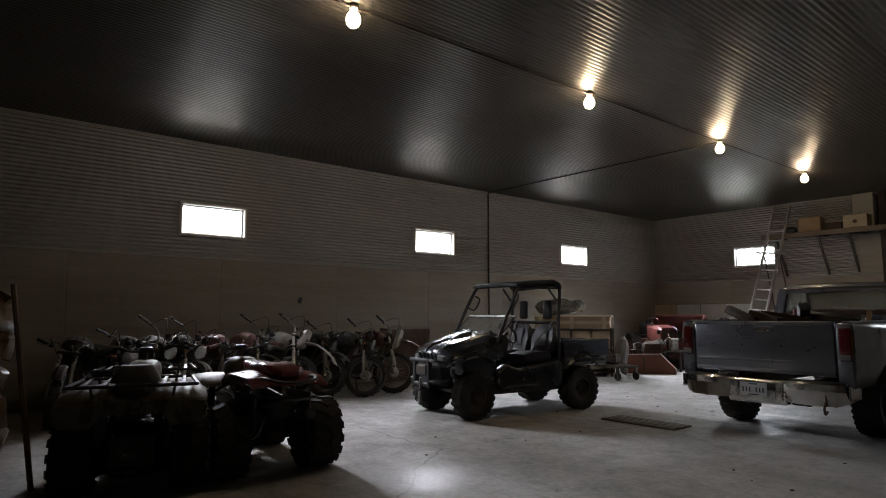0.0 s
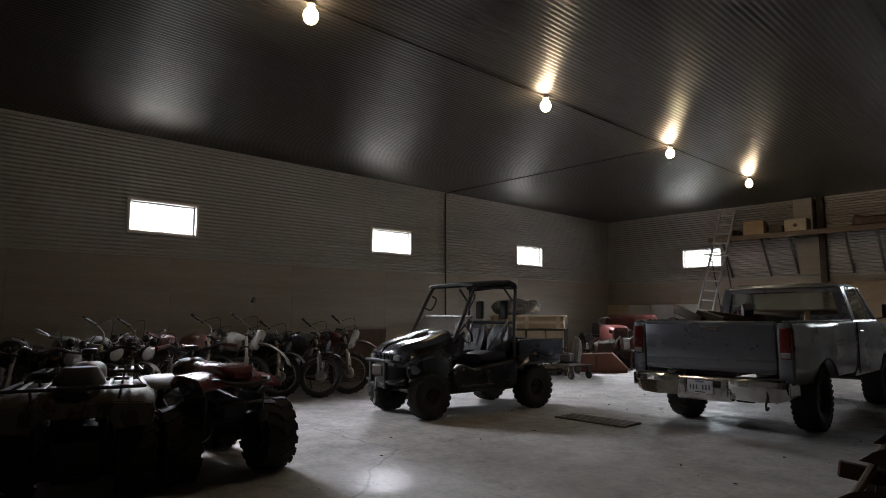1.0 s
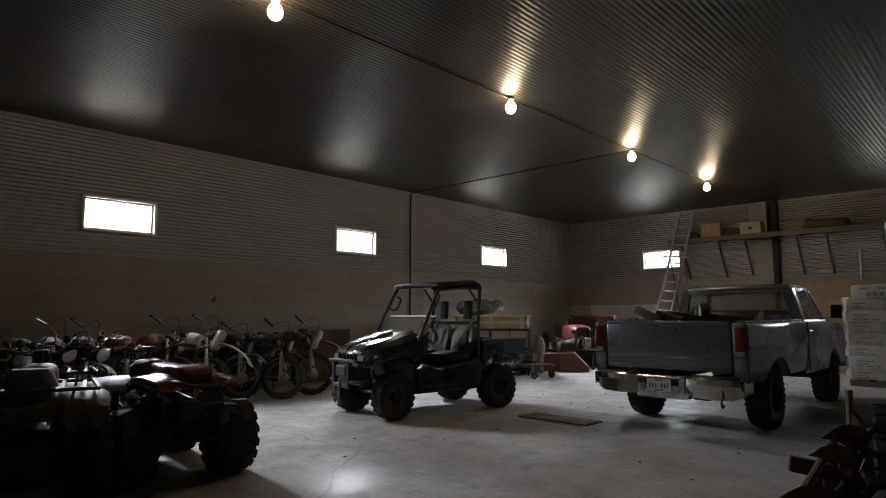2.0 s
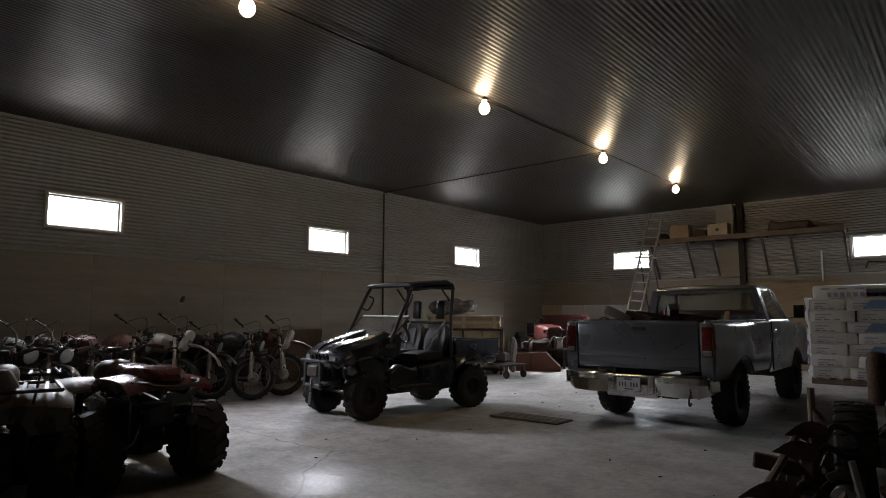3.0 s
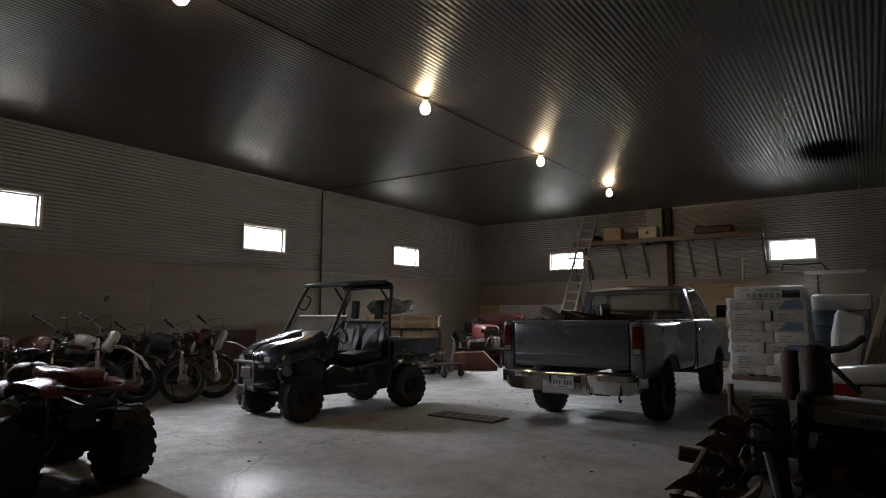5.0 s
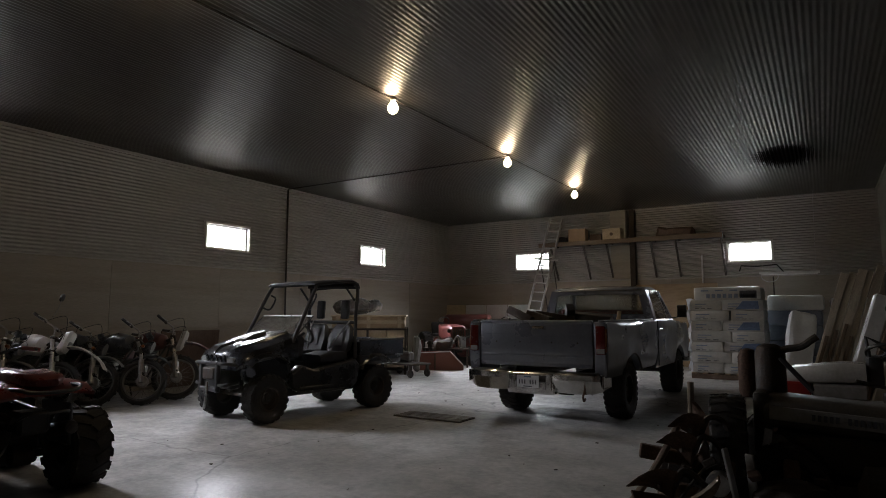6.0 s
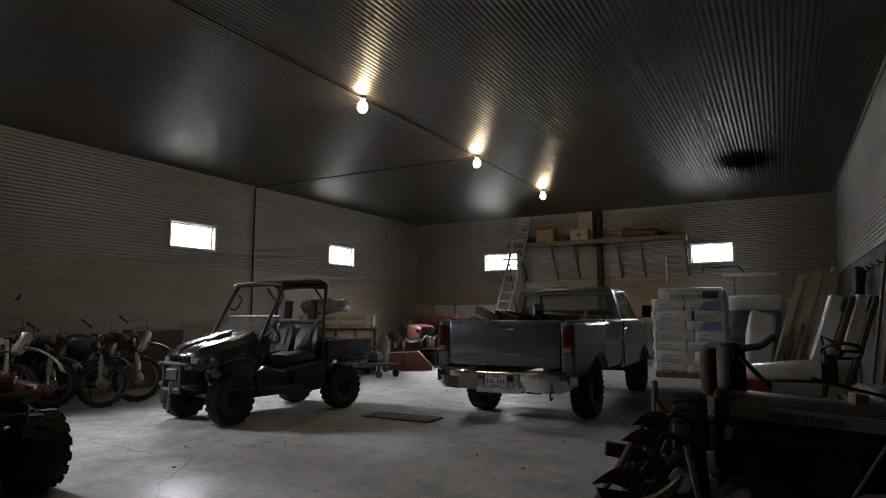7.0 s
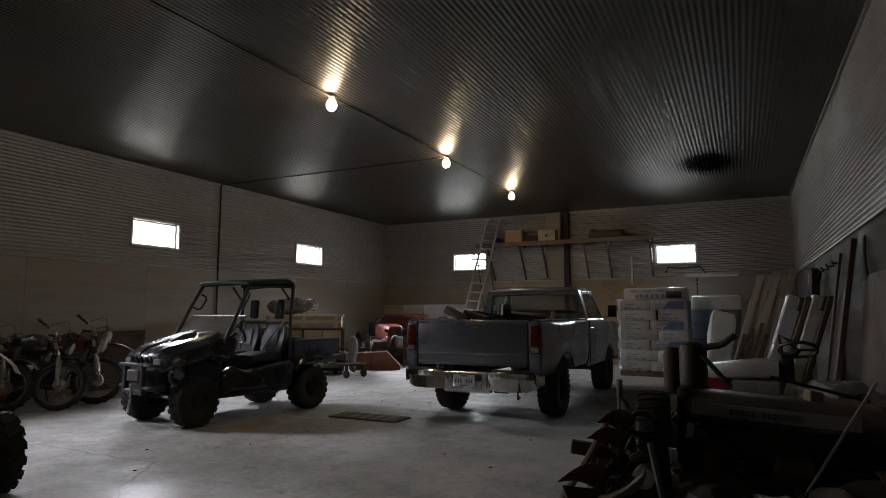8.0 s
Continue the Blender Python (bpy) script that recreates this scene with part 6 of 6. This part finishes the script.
part("back_plate", prism(OUT, 0.26, 0.28, "y", bevel=0.004), "orange", K)
part("end_plate", box((-0.59, -0.01, 0.22), (0.02, 0.54, 0.44), bevel=0.004), "orange", K)
part("floor_plate", box((0.02, -0.01, 0.012), (1.20, 0.54, 0.02), bevel=0.004), "orange", K)
part("brace", box((-0.10, -0.315, 0.22), (0.05, 0.03, 0.42), bevel=0.004), "rust", K)
part("wear_edge", box((0.46, -0.01, 0.285), (0.52, 0.56, 0.02), (0, 46, 0), bevel=0.004), "orange", K)
part("lip", box((-0.16, -0.30, 0.462), (0.88, 0.05, 0.02), (0, -2, 0), bevel=0.004), "silver", K, "bright worn steel lip")


def small_tractor(name, label, m, paint, scale=1.0, fenders=True):
    t = thing(name, label, "tractor", m @ Matrix.Scale(scale, 4))
    part("hood", loft([[(x, y, z) for y, z in rounded(0, 0.92, w, h, 0.12)] for x, w, h in ((0.15, 0.50, 0.46), (0.5, 0.54, 0.48), (1.0, 0.52, 0.44), (1.12, 0.44, 0.34))]), paint, t)
    part("grille", box((1.13, 0, 0.86), (0.05, 0.36, 0.34), bevel=0.03, seg=2), "rust", t)
    for k in range(5):
        part("grille_bar", box((1.165, -0.14 + 0.07 * k, 0.86), (0.02, 0.02, 0.30), bevel=0.004), "iron", t)
    part("engine", box((0.6, 0, 0.58), (0.8, 0.34, 0.34), bevel=0.05, seg=2), "iron", t)
    part("chassis", box((0.2, 0, 0.45), (1.9, 0.24, 0.16), bevel=0.02), "iron", t)
    part("cowl", box((0.05, 0, 0.95), (0.16, 0.46, 0.4), bevel=0.04, seg=2), paint, t)
    part("steering_column", cyl((0.05, 0, 1.0), (-0.22, 0, 1.22), 0.02, n=8), "iron", t)
    part("steering_wheel", lathe([(0.16, -0.012), (0.185, -0.012), (0.185, 0.012), (0.16, 0.012)], 22, m=Matrix.Translation((-0.22, 0, 1.22)) @ rot(0, -50, 0) @ rot(90, 0, 0)), "black", t)
    part("seat", box((-0.55, 0, 0.82), (0.40, 0.44, 0.09), bevel=0.04, seg=2), "black", t)
    part("backrest", box((-0.76, 0, 1.02), (0.08, 0.42, 0.36), (0, -10, 0), bevel=0.035, seg=2), "black", t)
    for s in (1, -1):
        wheel(t, (-0.5, s * 0.48, 0.46), 0.46, 0.26, 0.25, 18, (0.06, 0.03), 30, s, rim_mat=paint)
        wheel(t, (0.95, s * 0.42, 0.28), 0.28, 0.15, 0.15, 14, (0.035, 0.012), 0, s, rim_mat=paint)
        if fenders:
            part("fender", loft([[(-0.5 + 0.52 * math.cos(radians(a)), s * y, 0.48 + 0.52 * math.sin(radians(a))) for y in (0.30, 0.62)] + [(-0.5 + 0.50 * math.cos(radians(a)), s * y, 0.48 + 0.50 * math.sin(radians(a))) for y in (0.62, 0.30)] for a in range(35, 166, 13)]), paint, t)
        part("headlamp", cyl((1.05, s * 0.28, 0.98), (1.14, s * 0.28, 0.98), 0.045, 0.055, n=14, bevel=0.008), "iron", t, "small round headlamp")
    return t


small_tractor("compact_tractor", "faded red compact tractor with black seat", pose(-0.55, 20.75, 0, 0, 0, -40), "red", fenders=False)
small_tractor("compact_tractor", "dull red compact tractor behind the orange bucket", pose(0.9, 21.9, 0, 0, 0, -60), "red", 1.0)
Bt = thing("loose_wheel", "large black tractor tyre standing by the red tractor", "wheel", pose(0.32, 20.30, 0.0, 0, 0, 40))
wheel(Bt, (0, 0, 0.52), 0.52, 0.26, 0.28, 20, (0.06, 0.02), 30, -1, rim_mat="red")
simple("engine_block", "greasy dismantled engine on the floor", "engine", (0.05, 19.7, 0.38), (0.55, 0.5, 0.75), (0, 0, 30), "iron", 0.06, rough=0.07, seed=12)
simple("leaning_board", "dark brown board leaning on the side wall", "board", (XL + 0.13, 13.05, 0.56), (0.03, 1.35, 1.12), (0, 5, 0), "dark_wood", 0.004)

# red fuel tank on a stand and a low bench of machine parts
K = thing("fuel_tank", "old red steel fuel tank lying on a stand", "tank", pose(-0.55, 22.1, 0, 0, 0, 8))
part("shell", cyl((-0.75, 0, 1.18), (0.75, 0, 1.18), 0.26, n=24, bevel=0.06), "red", K)
for x in (-0.5, 0.5):
    for y in (-0.2, 0.2):
        part("leg", box((x, y, 0.48), (0.05, 0.05, 0.96)), "iron", K)
    part("saddle", box((x, 0, 0.95), (0.08, 0.46, 0.05), bevel=0.005), "iron", K)
Bn = thing("steel_bench", "low black steel bench of machine parts", "bench", pose(0.12, 19.75, 0, 0, 0, 20))
part("top", box((0, 0, 0.50), (1.3, 0.6, 0.04), bevel=0.005), "iron", Bn)
for x in (-0.6, 0.6):
    for y in (-0.25, 0.25):
        part("leg", box((x, y, 0.24), (0.05, 0.05, 0.48)), "iron", Bn)
for i in range(12):
    x, y, h = -0.55 + 0.1 * i, random.uniform(-0.2, 0.2), random.uniform(0.12, 0.42)
    mt = ("silver", "iron", "red", "engine_alu", "rust")[i % 5]
    mm = pose(0.12, 19.75, 0.52, 0, 0, 20) @ pose(x, y, 0, 0, 0, random.uniform(0, 90))
    if i % 3 == 0:
        b = cyl((0, 0, 0), (0, 0, h), random.uniform(0.05, 0.09), n=14, bevel=0.01)
        cyl((0, 0, h * 0.6), (0.12, 0, h * 0.7), 0.025, n=8, bm=b)
    elif i % 3 == 1:
        b = box((0, 0, h * 0.4), (0.16, 0.12, h * 0.8), bevel=0.02)
        cyl((0, -0.1, h * 0.5), (0, 0.1, h * 0.5), 0.04, n=10, bm=b)
    else:
        b = tube([(-0.1, 0, 0.03), (0, 0.03, h * 0.8), (0.1, 0, h), (0.16, 0, 0.03)], 0.025, 8)
    tagged(part("machine_part", b, mt, m=mm), "greasy loose machine part on the steel bench", "machine part", "machine parts")


# ---- machinery beside the camera's right ----
M["hood_grey"] = mat("weathered_pale_hood_paint", (0.11, 0.10, 0.085), 0.55, 0.1, 0.15, 4, 40, 0.1, (0.12, 0.09, 0.06), 0.6)
M["hood_band"] = mat("grimy_pale_paint", (0.26, 0.25, 0.23), 0.6, 0, 0.15, 5, 40, 0.1, (0.12, 0.1, 0.08), 0.6)
M["tractor_white"] = mat("grimy_white_plastic", (0.55, 0.54, 0.50), 0.3, 0, 0.1, 4, 40, 0.05, (0.32, 0.29, 0.24), 0.5, coat=0.3)
M["bright_red"] = mat("clean_red_paint", (0.30, 0.025, 0.02), 0.35, 0, 0.1, 4, 50, 0.05, coat=0.3)
A = thing("antique_tractor", "antique farm tractor with pale weathered hood and barred lettering", "tractor", pose(0, 0, 0))
part("hood", loft([[(x, y + dy, z + dz) for y, z in rounded(10.5, 0.72, 0.42, 0.24, 0.09)] for x, dy, dz in ((8.66, 0, 0.0), (8.72, 0, 0.01), (9.3, 0.02, -0.03), (9.95, 0.04, -0.07))]), "hood_grey", A)
part("hood_band", box((9.25, 10.272, 0.70), (1.1, 0.012, 0.10), (0, 3, 0), bevel=0.004), "hood_band", A, "pale painted band with dark bars")
for k in range(13):
    if k != 5:
        part("bar", box((8.98 + 0.036 * k, 10.263, 0.713 - 0.0019 * k), (0.022, 0.006, 0.045), (0, 3, 0)), "print", A)
part("radiator", box((8.64, 10.5, 0.62), (0.10, 0.42, 0.5), bevel=0.03, seg=2), "iron", A)
part("engine", box((9.2, 10.5, 0.42), (0.95, 0.34, 0.34), bevel=0.04, seg=2), "iron", A)
part("frame_rail", box((9.2, 10.36, 0.28), (1.6, 0.06, 0.10), bevel=0.01), "iron", A)
part("frame_rail", box((9.2, 10.64, 0.28), (1.6, 0.06, 0.10), bevel=0.01), "iron", A)
part("headlamp", lathe([(0.01, -0.09), (0.05, -0.08), (0.085, 0.0), (0.085, 0.02), (0.07, 0.03), (0.01, 0.035)], 20, m=Matrix.Translation((8.74, 10.22, 0.50)) @ rot(0, 0, 200)), "hood_grey", A, "dull round headlamp")
part("lever_plate", box((8.66, 10.16, 0.40), (0.055, 0.012, 0.46), (0, 10, 0), bevel=0.004), "silver", A, "pale flat steel lever")
part("air_cleaner", lathe([(0.01, 0.0), (0.10, 0.0), (0.11, 0.03), (0.11, 0.36), (0.09, 0.41), (0.04, 0.435), (0.01, 0.435)], 22, m=Matrix.Translation((8.70, 10.62, 0.78)) @ rot(90, 0, 0)), "iron", A)
part("silencer", lathe([(0.01, 0.0), (0.06, 0.0), (0.075, 0.04), (0.075, 0.32), (0.05, 0.38), (0.01, 0.39)], 18, m=Matrix.Translation((8.53, 10.72, 0.78)) @ rot(90, 0, 0)), "rust", A)
part("intake_pipe", tube([(8.74, 10.6, 1.14), (8.82, 10.58, 1.18), (8.92, 10.56, 1.20), (9.0, 10.54, 1.26), (9.03, 10.54, 1.28)], 0.028, 8), "iron", A)
part("strut", tube([(8.78, 10.45, 1.12), (8.98, 10.45, 0.88)], 0.02, 6), "black", A)
for x, y, R_, W_ in ((8.74, 10.95, 0.34, 0.14), (9.95, 10.95, 0.31, 0.18)):
    wheel(A, (x, y, R_), R_, W_, R_ * 0.55, 16, (0.05, 0.025), 28, -1 if y < 10.5 else 1, rim_mat="rust")
wheel(A, (8.80, 10.14, 0.27), 0.27, 0.12, 0.15, 16, (0.04, 0.012), 0, -1, rim_mat="rust")

# second machine behind: white hood, red box, steering wheel
Wt = thing("garden_tractor", "garden tractor with white hood, red body and black steering wheel", "tractor", pose(0, 0, 0))
part("hood", loft([[(x, 12.15 + y, z) for y, z in rounded(0, zc, w, h, min(h * 0.45, 0.07))] for x, zc, w, h in ((8.66, 0.83, 0.30, 0.10), (8.8, 0.86, 0.42, 0.16), (9.2, 0.90, 0.46, 0.18), (9.38, 0.90, 0.46, 0.18))]), "tractor_white", Wt, "grimy white moulded hood")
part("body", box((8.80, 12.15, 0.73), (0.28, 0.48, 0.15), bevel=0.02), M["bright_red"], Wt, "bright red body side")
part("side_panel", box((9.17, 12.15, 0.725), (0.45, 0.46, 0.14), bevel=0.02), "hood_band", Wt, "grimy white side panel")
part("foot_deck", box((9.1, 12.15, 0.58), (1.1, 0.62, 0.06), bevel=0.01), "hood_grey", Wt)
part("underbody", box((9.1, 12.15, 0.40), (1.0, 0.4, 0.3), bevel=0.03), "iron", Wt)
part("dash", box((9.46, 12.15, 0.92), (0.12, 0.4, 0.28), bevel=0.03, seg=2), "black", Wt)
part("steering_column", cyl((9.48, 12.1, 0.98), (9.58, 12.05, 1.10), 0.02, n=8), "black", Wt)
st = part("steering_wheel", lathe([(0.155, -0.012), (0.178, -0.012), (0.178, 0.012), (0.155, 0.012)], 26, m=Matrix.Translation((9.56, 12.02, 1.10)) @ rot(62, 0, 0) @ rot(0, 20, 0)), "black", Wt)
for a in (20, 140, 260):
    part("spoke", cyl((9.56, 12.02, 1.10), Vector((9.56, 12.02, 1.10)) + (rot(62, 0, 0) @ rot(0, 20, 0)).to_3x3() @ Vector((0.16 * math.cos(radians(a)), 0, 0.16 * math.sin(radians(a)))), 0.012, n=6), "black", st)
part("seat_bracket", tube([(9.42, 12.0, 1.05), (9.40, 12.0, 1.24), (9.52, 12.0, 1.17)], 0.018, 6, smooth=False), "black", Wt)
for x in (8.75, 9.55):
    for y in (11.85, 12.45):
        wheel(Wt, (x, y, 0.25), 0.25, 0.16, 0.13, 12, (0.04, 0.014), 10, -1 if y < 12.15 else 1, rim_mat="hood_grey")
simple("work_bench", "low wooden bench loaded with dark junk by the wall", "bench", (9.95, 11.7, 0.36), (0.8, 1.3, 0.7), (0, 0, 3), "dark_wood", 0.02)
simple("plastic_sheet", "crumpled blue-grey plastic sheet on the bench", "plastic", (9.84, 11.75, 0.76), (0.36, 0.4, 0.12), (0, 0, 20), "foil", 0.04, rough=0.06, seed=3)
simple("steel_angle", "bent steel angle lying across the machines", "metal", (9.62, 11.0, 0.84), (0.75, 0.045, 0.025), (0, 14, 12), "iron", 0.006)
simple("wood_block", "pale wooden block on the tractor", "wood", (9.54, 10.55, 0.80), (0.10, 0.12, 0.14), (0, 6, 15), "wood", 0.01)
tagged(part("steel_pipe", tube([(9.18, 9.51, 0.0), (9.89, 10.20, 0.98)], 0.011, 8, smooth=False), "silver"), "thin bright steel pipe leaning over the tractor", "pipe")
b = bmesh.new()
bmesh.ops.create_icosphere(b, subdivisions=4, radius=1, matrix=Matrix.Diagonal((0.24, 0.24, 0.22, 1)))
wobble(b, 0.07, 5, 4)
wobble(b, 0.035, 13, 5)
for v in b.verts:
    v.co.z = max(v.co.z, -0.2)
tagged(part("plastic_bag", b, "foil", m=pose(9.33, 9.15, 0.20)), "crumpled clear plastic bag on the floor", "bag")

M["old_share"] = mat("worn_tan_share", (0.15, 0.11, 0.07), 0.6, 0.2, 0.25, 5, 50, 0.3, (0.09, 0.06, 0.04), 0.6)
# cultivator with pointed rusty shovels
Pl = thing("cultivator", "rusty horse cultivator with pointed shovels and a wooden handle", "cultivator", pose(8.05, 9.9, 0))


def share(x, y, z, deg, tilt, length, width, mt="rust"):
    """A broad curved plate that tapers to a point."""
    secs = []
    for i in range(8):
        t = i / 7
        w = width * (1 - t ** 1.6) + 0.01
        cx, cz = -length * t, -0.25 * length * t + 0.35 * length * t * t
        secs.append([(cx, -w, cz), (cx - 0.02, -w * 0.3, cz + 0.035), (cx - 0.02, w * 0.5, cz + 0.04), (cx, w, cz + 0.01), (cx + 0.01, w * 0.4, cz + 0.02), (cx + 0.01, -w * 0.3, cz + 0.015)])
    part("share", loft(secs), mt, Pl, m=pose(x, y, z, 0, tilt, deg))


TIPS = ((0.05, -0.15, 0.65), (-0.01, -0.25, 0.55), (-0.19, -0.40, 0.26), (0.17, 0.10, 0.80))
for k, (x, y, z) in enumerate(TIPS):
    # a pointed shovel bolted to a bent shank
    a, d = Vector((x, y, z)), Vector(((0.20, 0.06, -0.03), (0.22, 0.08, -0.06), (0.30, 0.05, 0.03), (0.08, 0.02, -0.30))[k])
    side = Vector((0.03, -0.05, 0.11)) if k < 3 else Vector((0.09, -0.04, 0.0))
    secs = []
    for i in range(6):
        t = i / 5
        c, w = a + d * t + Vector((0, 0, 0.05 * t * (1 - t) * 4)), side * (0.06 + 0.94 * t ** 0.8)
        n = Vector((0.012, 0.014, 0.0))
        secs.append([c - w, c - w * 0.4 - n, c + w * 0.5 - n, c + w, c + w * 0.5 + n, c - w * 0.4 + n])
    sh = part("shovel", loft(secs), "rust", Pl, "rusty pointed shovel")
    part("shovel_bolt", cyl(a + d * 0.75 - n * 2, a + d * 0.75 - n * 1.2, 0.016, n=8), "iron", sh)
    e = a + d
    part("shank", tube([e, e + Vector((0.05, 0.05, 0.10)), e + Vector((0.16, 0.10, 0.02)), (e.x + 0.20, e.y + 0.14, 0.20 if k < 3 else 0.05)], 0.022, 6), "iron", Pl)
share(0.14, -0.40, 0.17, 150, 30, 0.40, 0.12, "old_share")
share(0.10, -0.10, 0.24, 75, -50, 0.36, 0.16)
for x, y, h, w in ((0.06, 0.02, 0.66, 0.09), (0.24, 0.04, 0.56, 0.12), (-0.02, 0.12, 0.48, 0.10)):
    part("upright_plate", prism([(x - w, 0.04), (x + w, 0.04), (x + w * 0.9, h * 0.55), (x + w * 0.1, h), (x - w * 0.7, h * 0.6)], y - 0.02, y + 0.02, "y", bevel=0.006), "iron", Pl)
for k in range(7):
    x, y = 0.05 + 0.09 * k, -0.25 + 0.12 * (k % 3)
    part("bolt_clamp", box((x, y, 0.30 + 0.05 * (k % 4)), (0.07, 0.05, 0.09), (20 * k, 15, 30 * k), bevel=0.008), "iron" if k % 2 else "rust", Pl)
for k in range(3):
    part("tie_rod", tube([(0.0 + 0.12 * k, -0.30, 0.12 + 0.06 * k), (0.22 + 0.1 * k, 0.0, 0.42), (0.42 + 0.06 * k, 0.10, 0.30)], 0.013, 6), "iron", Pl)
part("beam", box((0.15, 0.0, 0.40), (0.70, 0.07, 0.10), (0, 8, 15), bevel=0.01), "rust", Pl)
part("beam", box((0.25, -0.06, 0.16), (0.60, 0.10, 0.14), (0, 3, -8), bevel=0.01), "iron", Pl)
part("handle", tube([(-0.22, -0.24, 0.10), (-0.06, -0.16, 0.35), (0.10, -0.10, 0.66)], 0.026, 8), "shelf_wood", Pl, "worn wooden handle")
part("post", cyl((0.12, 0.25, 0.0), (0.13, 0.25, 0.93), 0.024, n=8), "shelf_wood", Pl)
part("hub", cyl((0.36, -0.22, 0.30), (0.36, -0.10, 0.30), 0.08, n=16, bevel=0.01), "silver", Pl)
Tw = thing("loose_wheel", "large worn tractor wheel standing beside the cultivator", "wheel", pose(8.42, 10.25, 0.0, 0, 0, 97))
wheel(Tw, (0, 0, 0.42), 0.42, 0.24, 0.23, 26, (0.02, 0.004), 10, 1, rim_mat="rust")
for k, (x, y, l, rx, ry, rz, mt) in enumerate(((8.52, 9.62, 0.55, 0, 78, -20, "silver"), (8.62, 9.75, 0.5, 0, 84, 60, "silver"), (8.48, 9.72, 0.45, 0, 80, 120, "rust"))):
    simple("scrap_bar", "flat iron bar standing in the scrap heap", "scrap", (x, y, l / 2 * abs(math.sin(radians(ry))) + 0.02), (l, 0.06, 0.02), (rx, ry, rz), mt, 0.004, "scrap iron")
simple("scrap_plate", "rusty bent steel plate on the floor", "scrap", (8.1, 9.5, 0.12), (0.4, 0.3, 0.02), (35, 10, 40), "rust", 0.004, "scrap iron")
X = thing("scrap_axle", "black greasy axle housing under the tractor", "scrap", pose(9.35, 10.08, 0.0, 0, 2, 4))
part("housing", wobble(loft([[(x, y, z) for y, z in rounded(0, 0.24, w, h, min(w, h) * 0.35)] for x, w, h in ((-0.16, 0.12, 0.14), (-0.10, 0.30, 0.40), (0.10, 0.32, 0.44), (0.18, 0.14, 0.16))]), 0.015, 6, 3), "iron", X)
for s in (-1, 1):
    part("axle_tube", cyl((s * 0.12, 0, 0.24), (s * 0.50, 0, 0.24), 0.065, 0.055, n=14, bevel=0.01), "iron", X)
    part("brake_drum", cyl((s * 0.48, 0, 0.24), (s * 0.58, 0, 0.24), 0.19, n=20, bevel=0.02), "rust", X)
    part("spring_pad", box((s * 0.36, 0, 0.32), (0.10, 0.14, 0.05), bevel=0.01), "iron", X)
part("drive_shaft", cyl((0, -0.14, 0.26), (0.04, -0.40, 0.20), 0.035, n=10), "iron", X)
simple("scrap_gearbox", "black greasy gearbox on the floor", "scrap", (9.75, 9.55, 0.2), (0.6, 0.5, 0.4), (0, 0, 24), "iron", 0.07, rough=0.07, seed=23)
simple("scrap_gearbox", "black greasy gearbox beside the cultivator", "scrap", (8.85, 9.75, 0.17), (0.4, 0.36, 0.34), (0, 0, 40), "iron", 0.06, rough=0.06, seed=25)

M["brown_film"] = mat("brown_sack_film", (0.13, 0.085, 0.045), 0.3, 0, 0.2, 4, 30, 0.3, (0.05, 0.035, 0.025), 0.6)
# ---- pole and wrapped goods beyond the quad bikes ----
tagged(part("wooden_pole", tube([(2.87, 5.775, 0.0), (2.80, 5.56, 1.70)], 0.024, 8, smooth=False), "dark_wood"), "slim dark wooden pole leaning upright", "pole")
for k in range(5):
    b = box((0, 0, 0), (0.7, 0.6, 0.34), bevel=0.09, seg=2)
    bmesh.ops.subdivide_edges(b, edges=[e for e in b.edges if e.calc_length() > 0.2], cuts=4, use_grid_fill=True)
    wobble(b, 0.10, 4, k * 3)
    wobble(b, 0.04, 11, k)
    tagged(part("feed_sack", b, "brown_film", m=pose(1.4 + 0.05 * (k % 2), 5.36 - 0.02 * k, 0.17 + 0.32 * k, 0, 0, 8 * k)), "creased brown plastic feed sack in a pile", "sack", "feed sacks")

# grit and scraps scattered on the concrete
b = bmesh.new()
for k in range(90):
    x, y, r = random.uniform(2.5, 8.5), random.uniform(6.6, 20), random.choice((0.005, 0.006, 0.008, 0.014))
    brick(b, pose(x, y, r * 0.3, 0, 0, random.uniform(0, 180)), (r * 2.2, r * 1.1, r * 0.6))
tagged(part("floor_grit", b, "bark", smooth=0), "dark grit and small scraps scattered on the floor", "debris", kind="stuff")
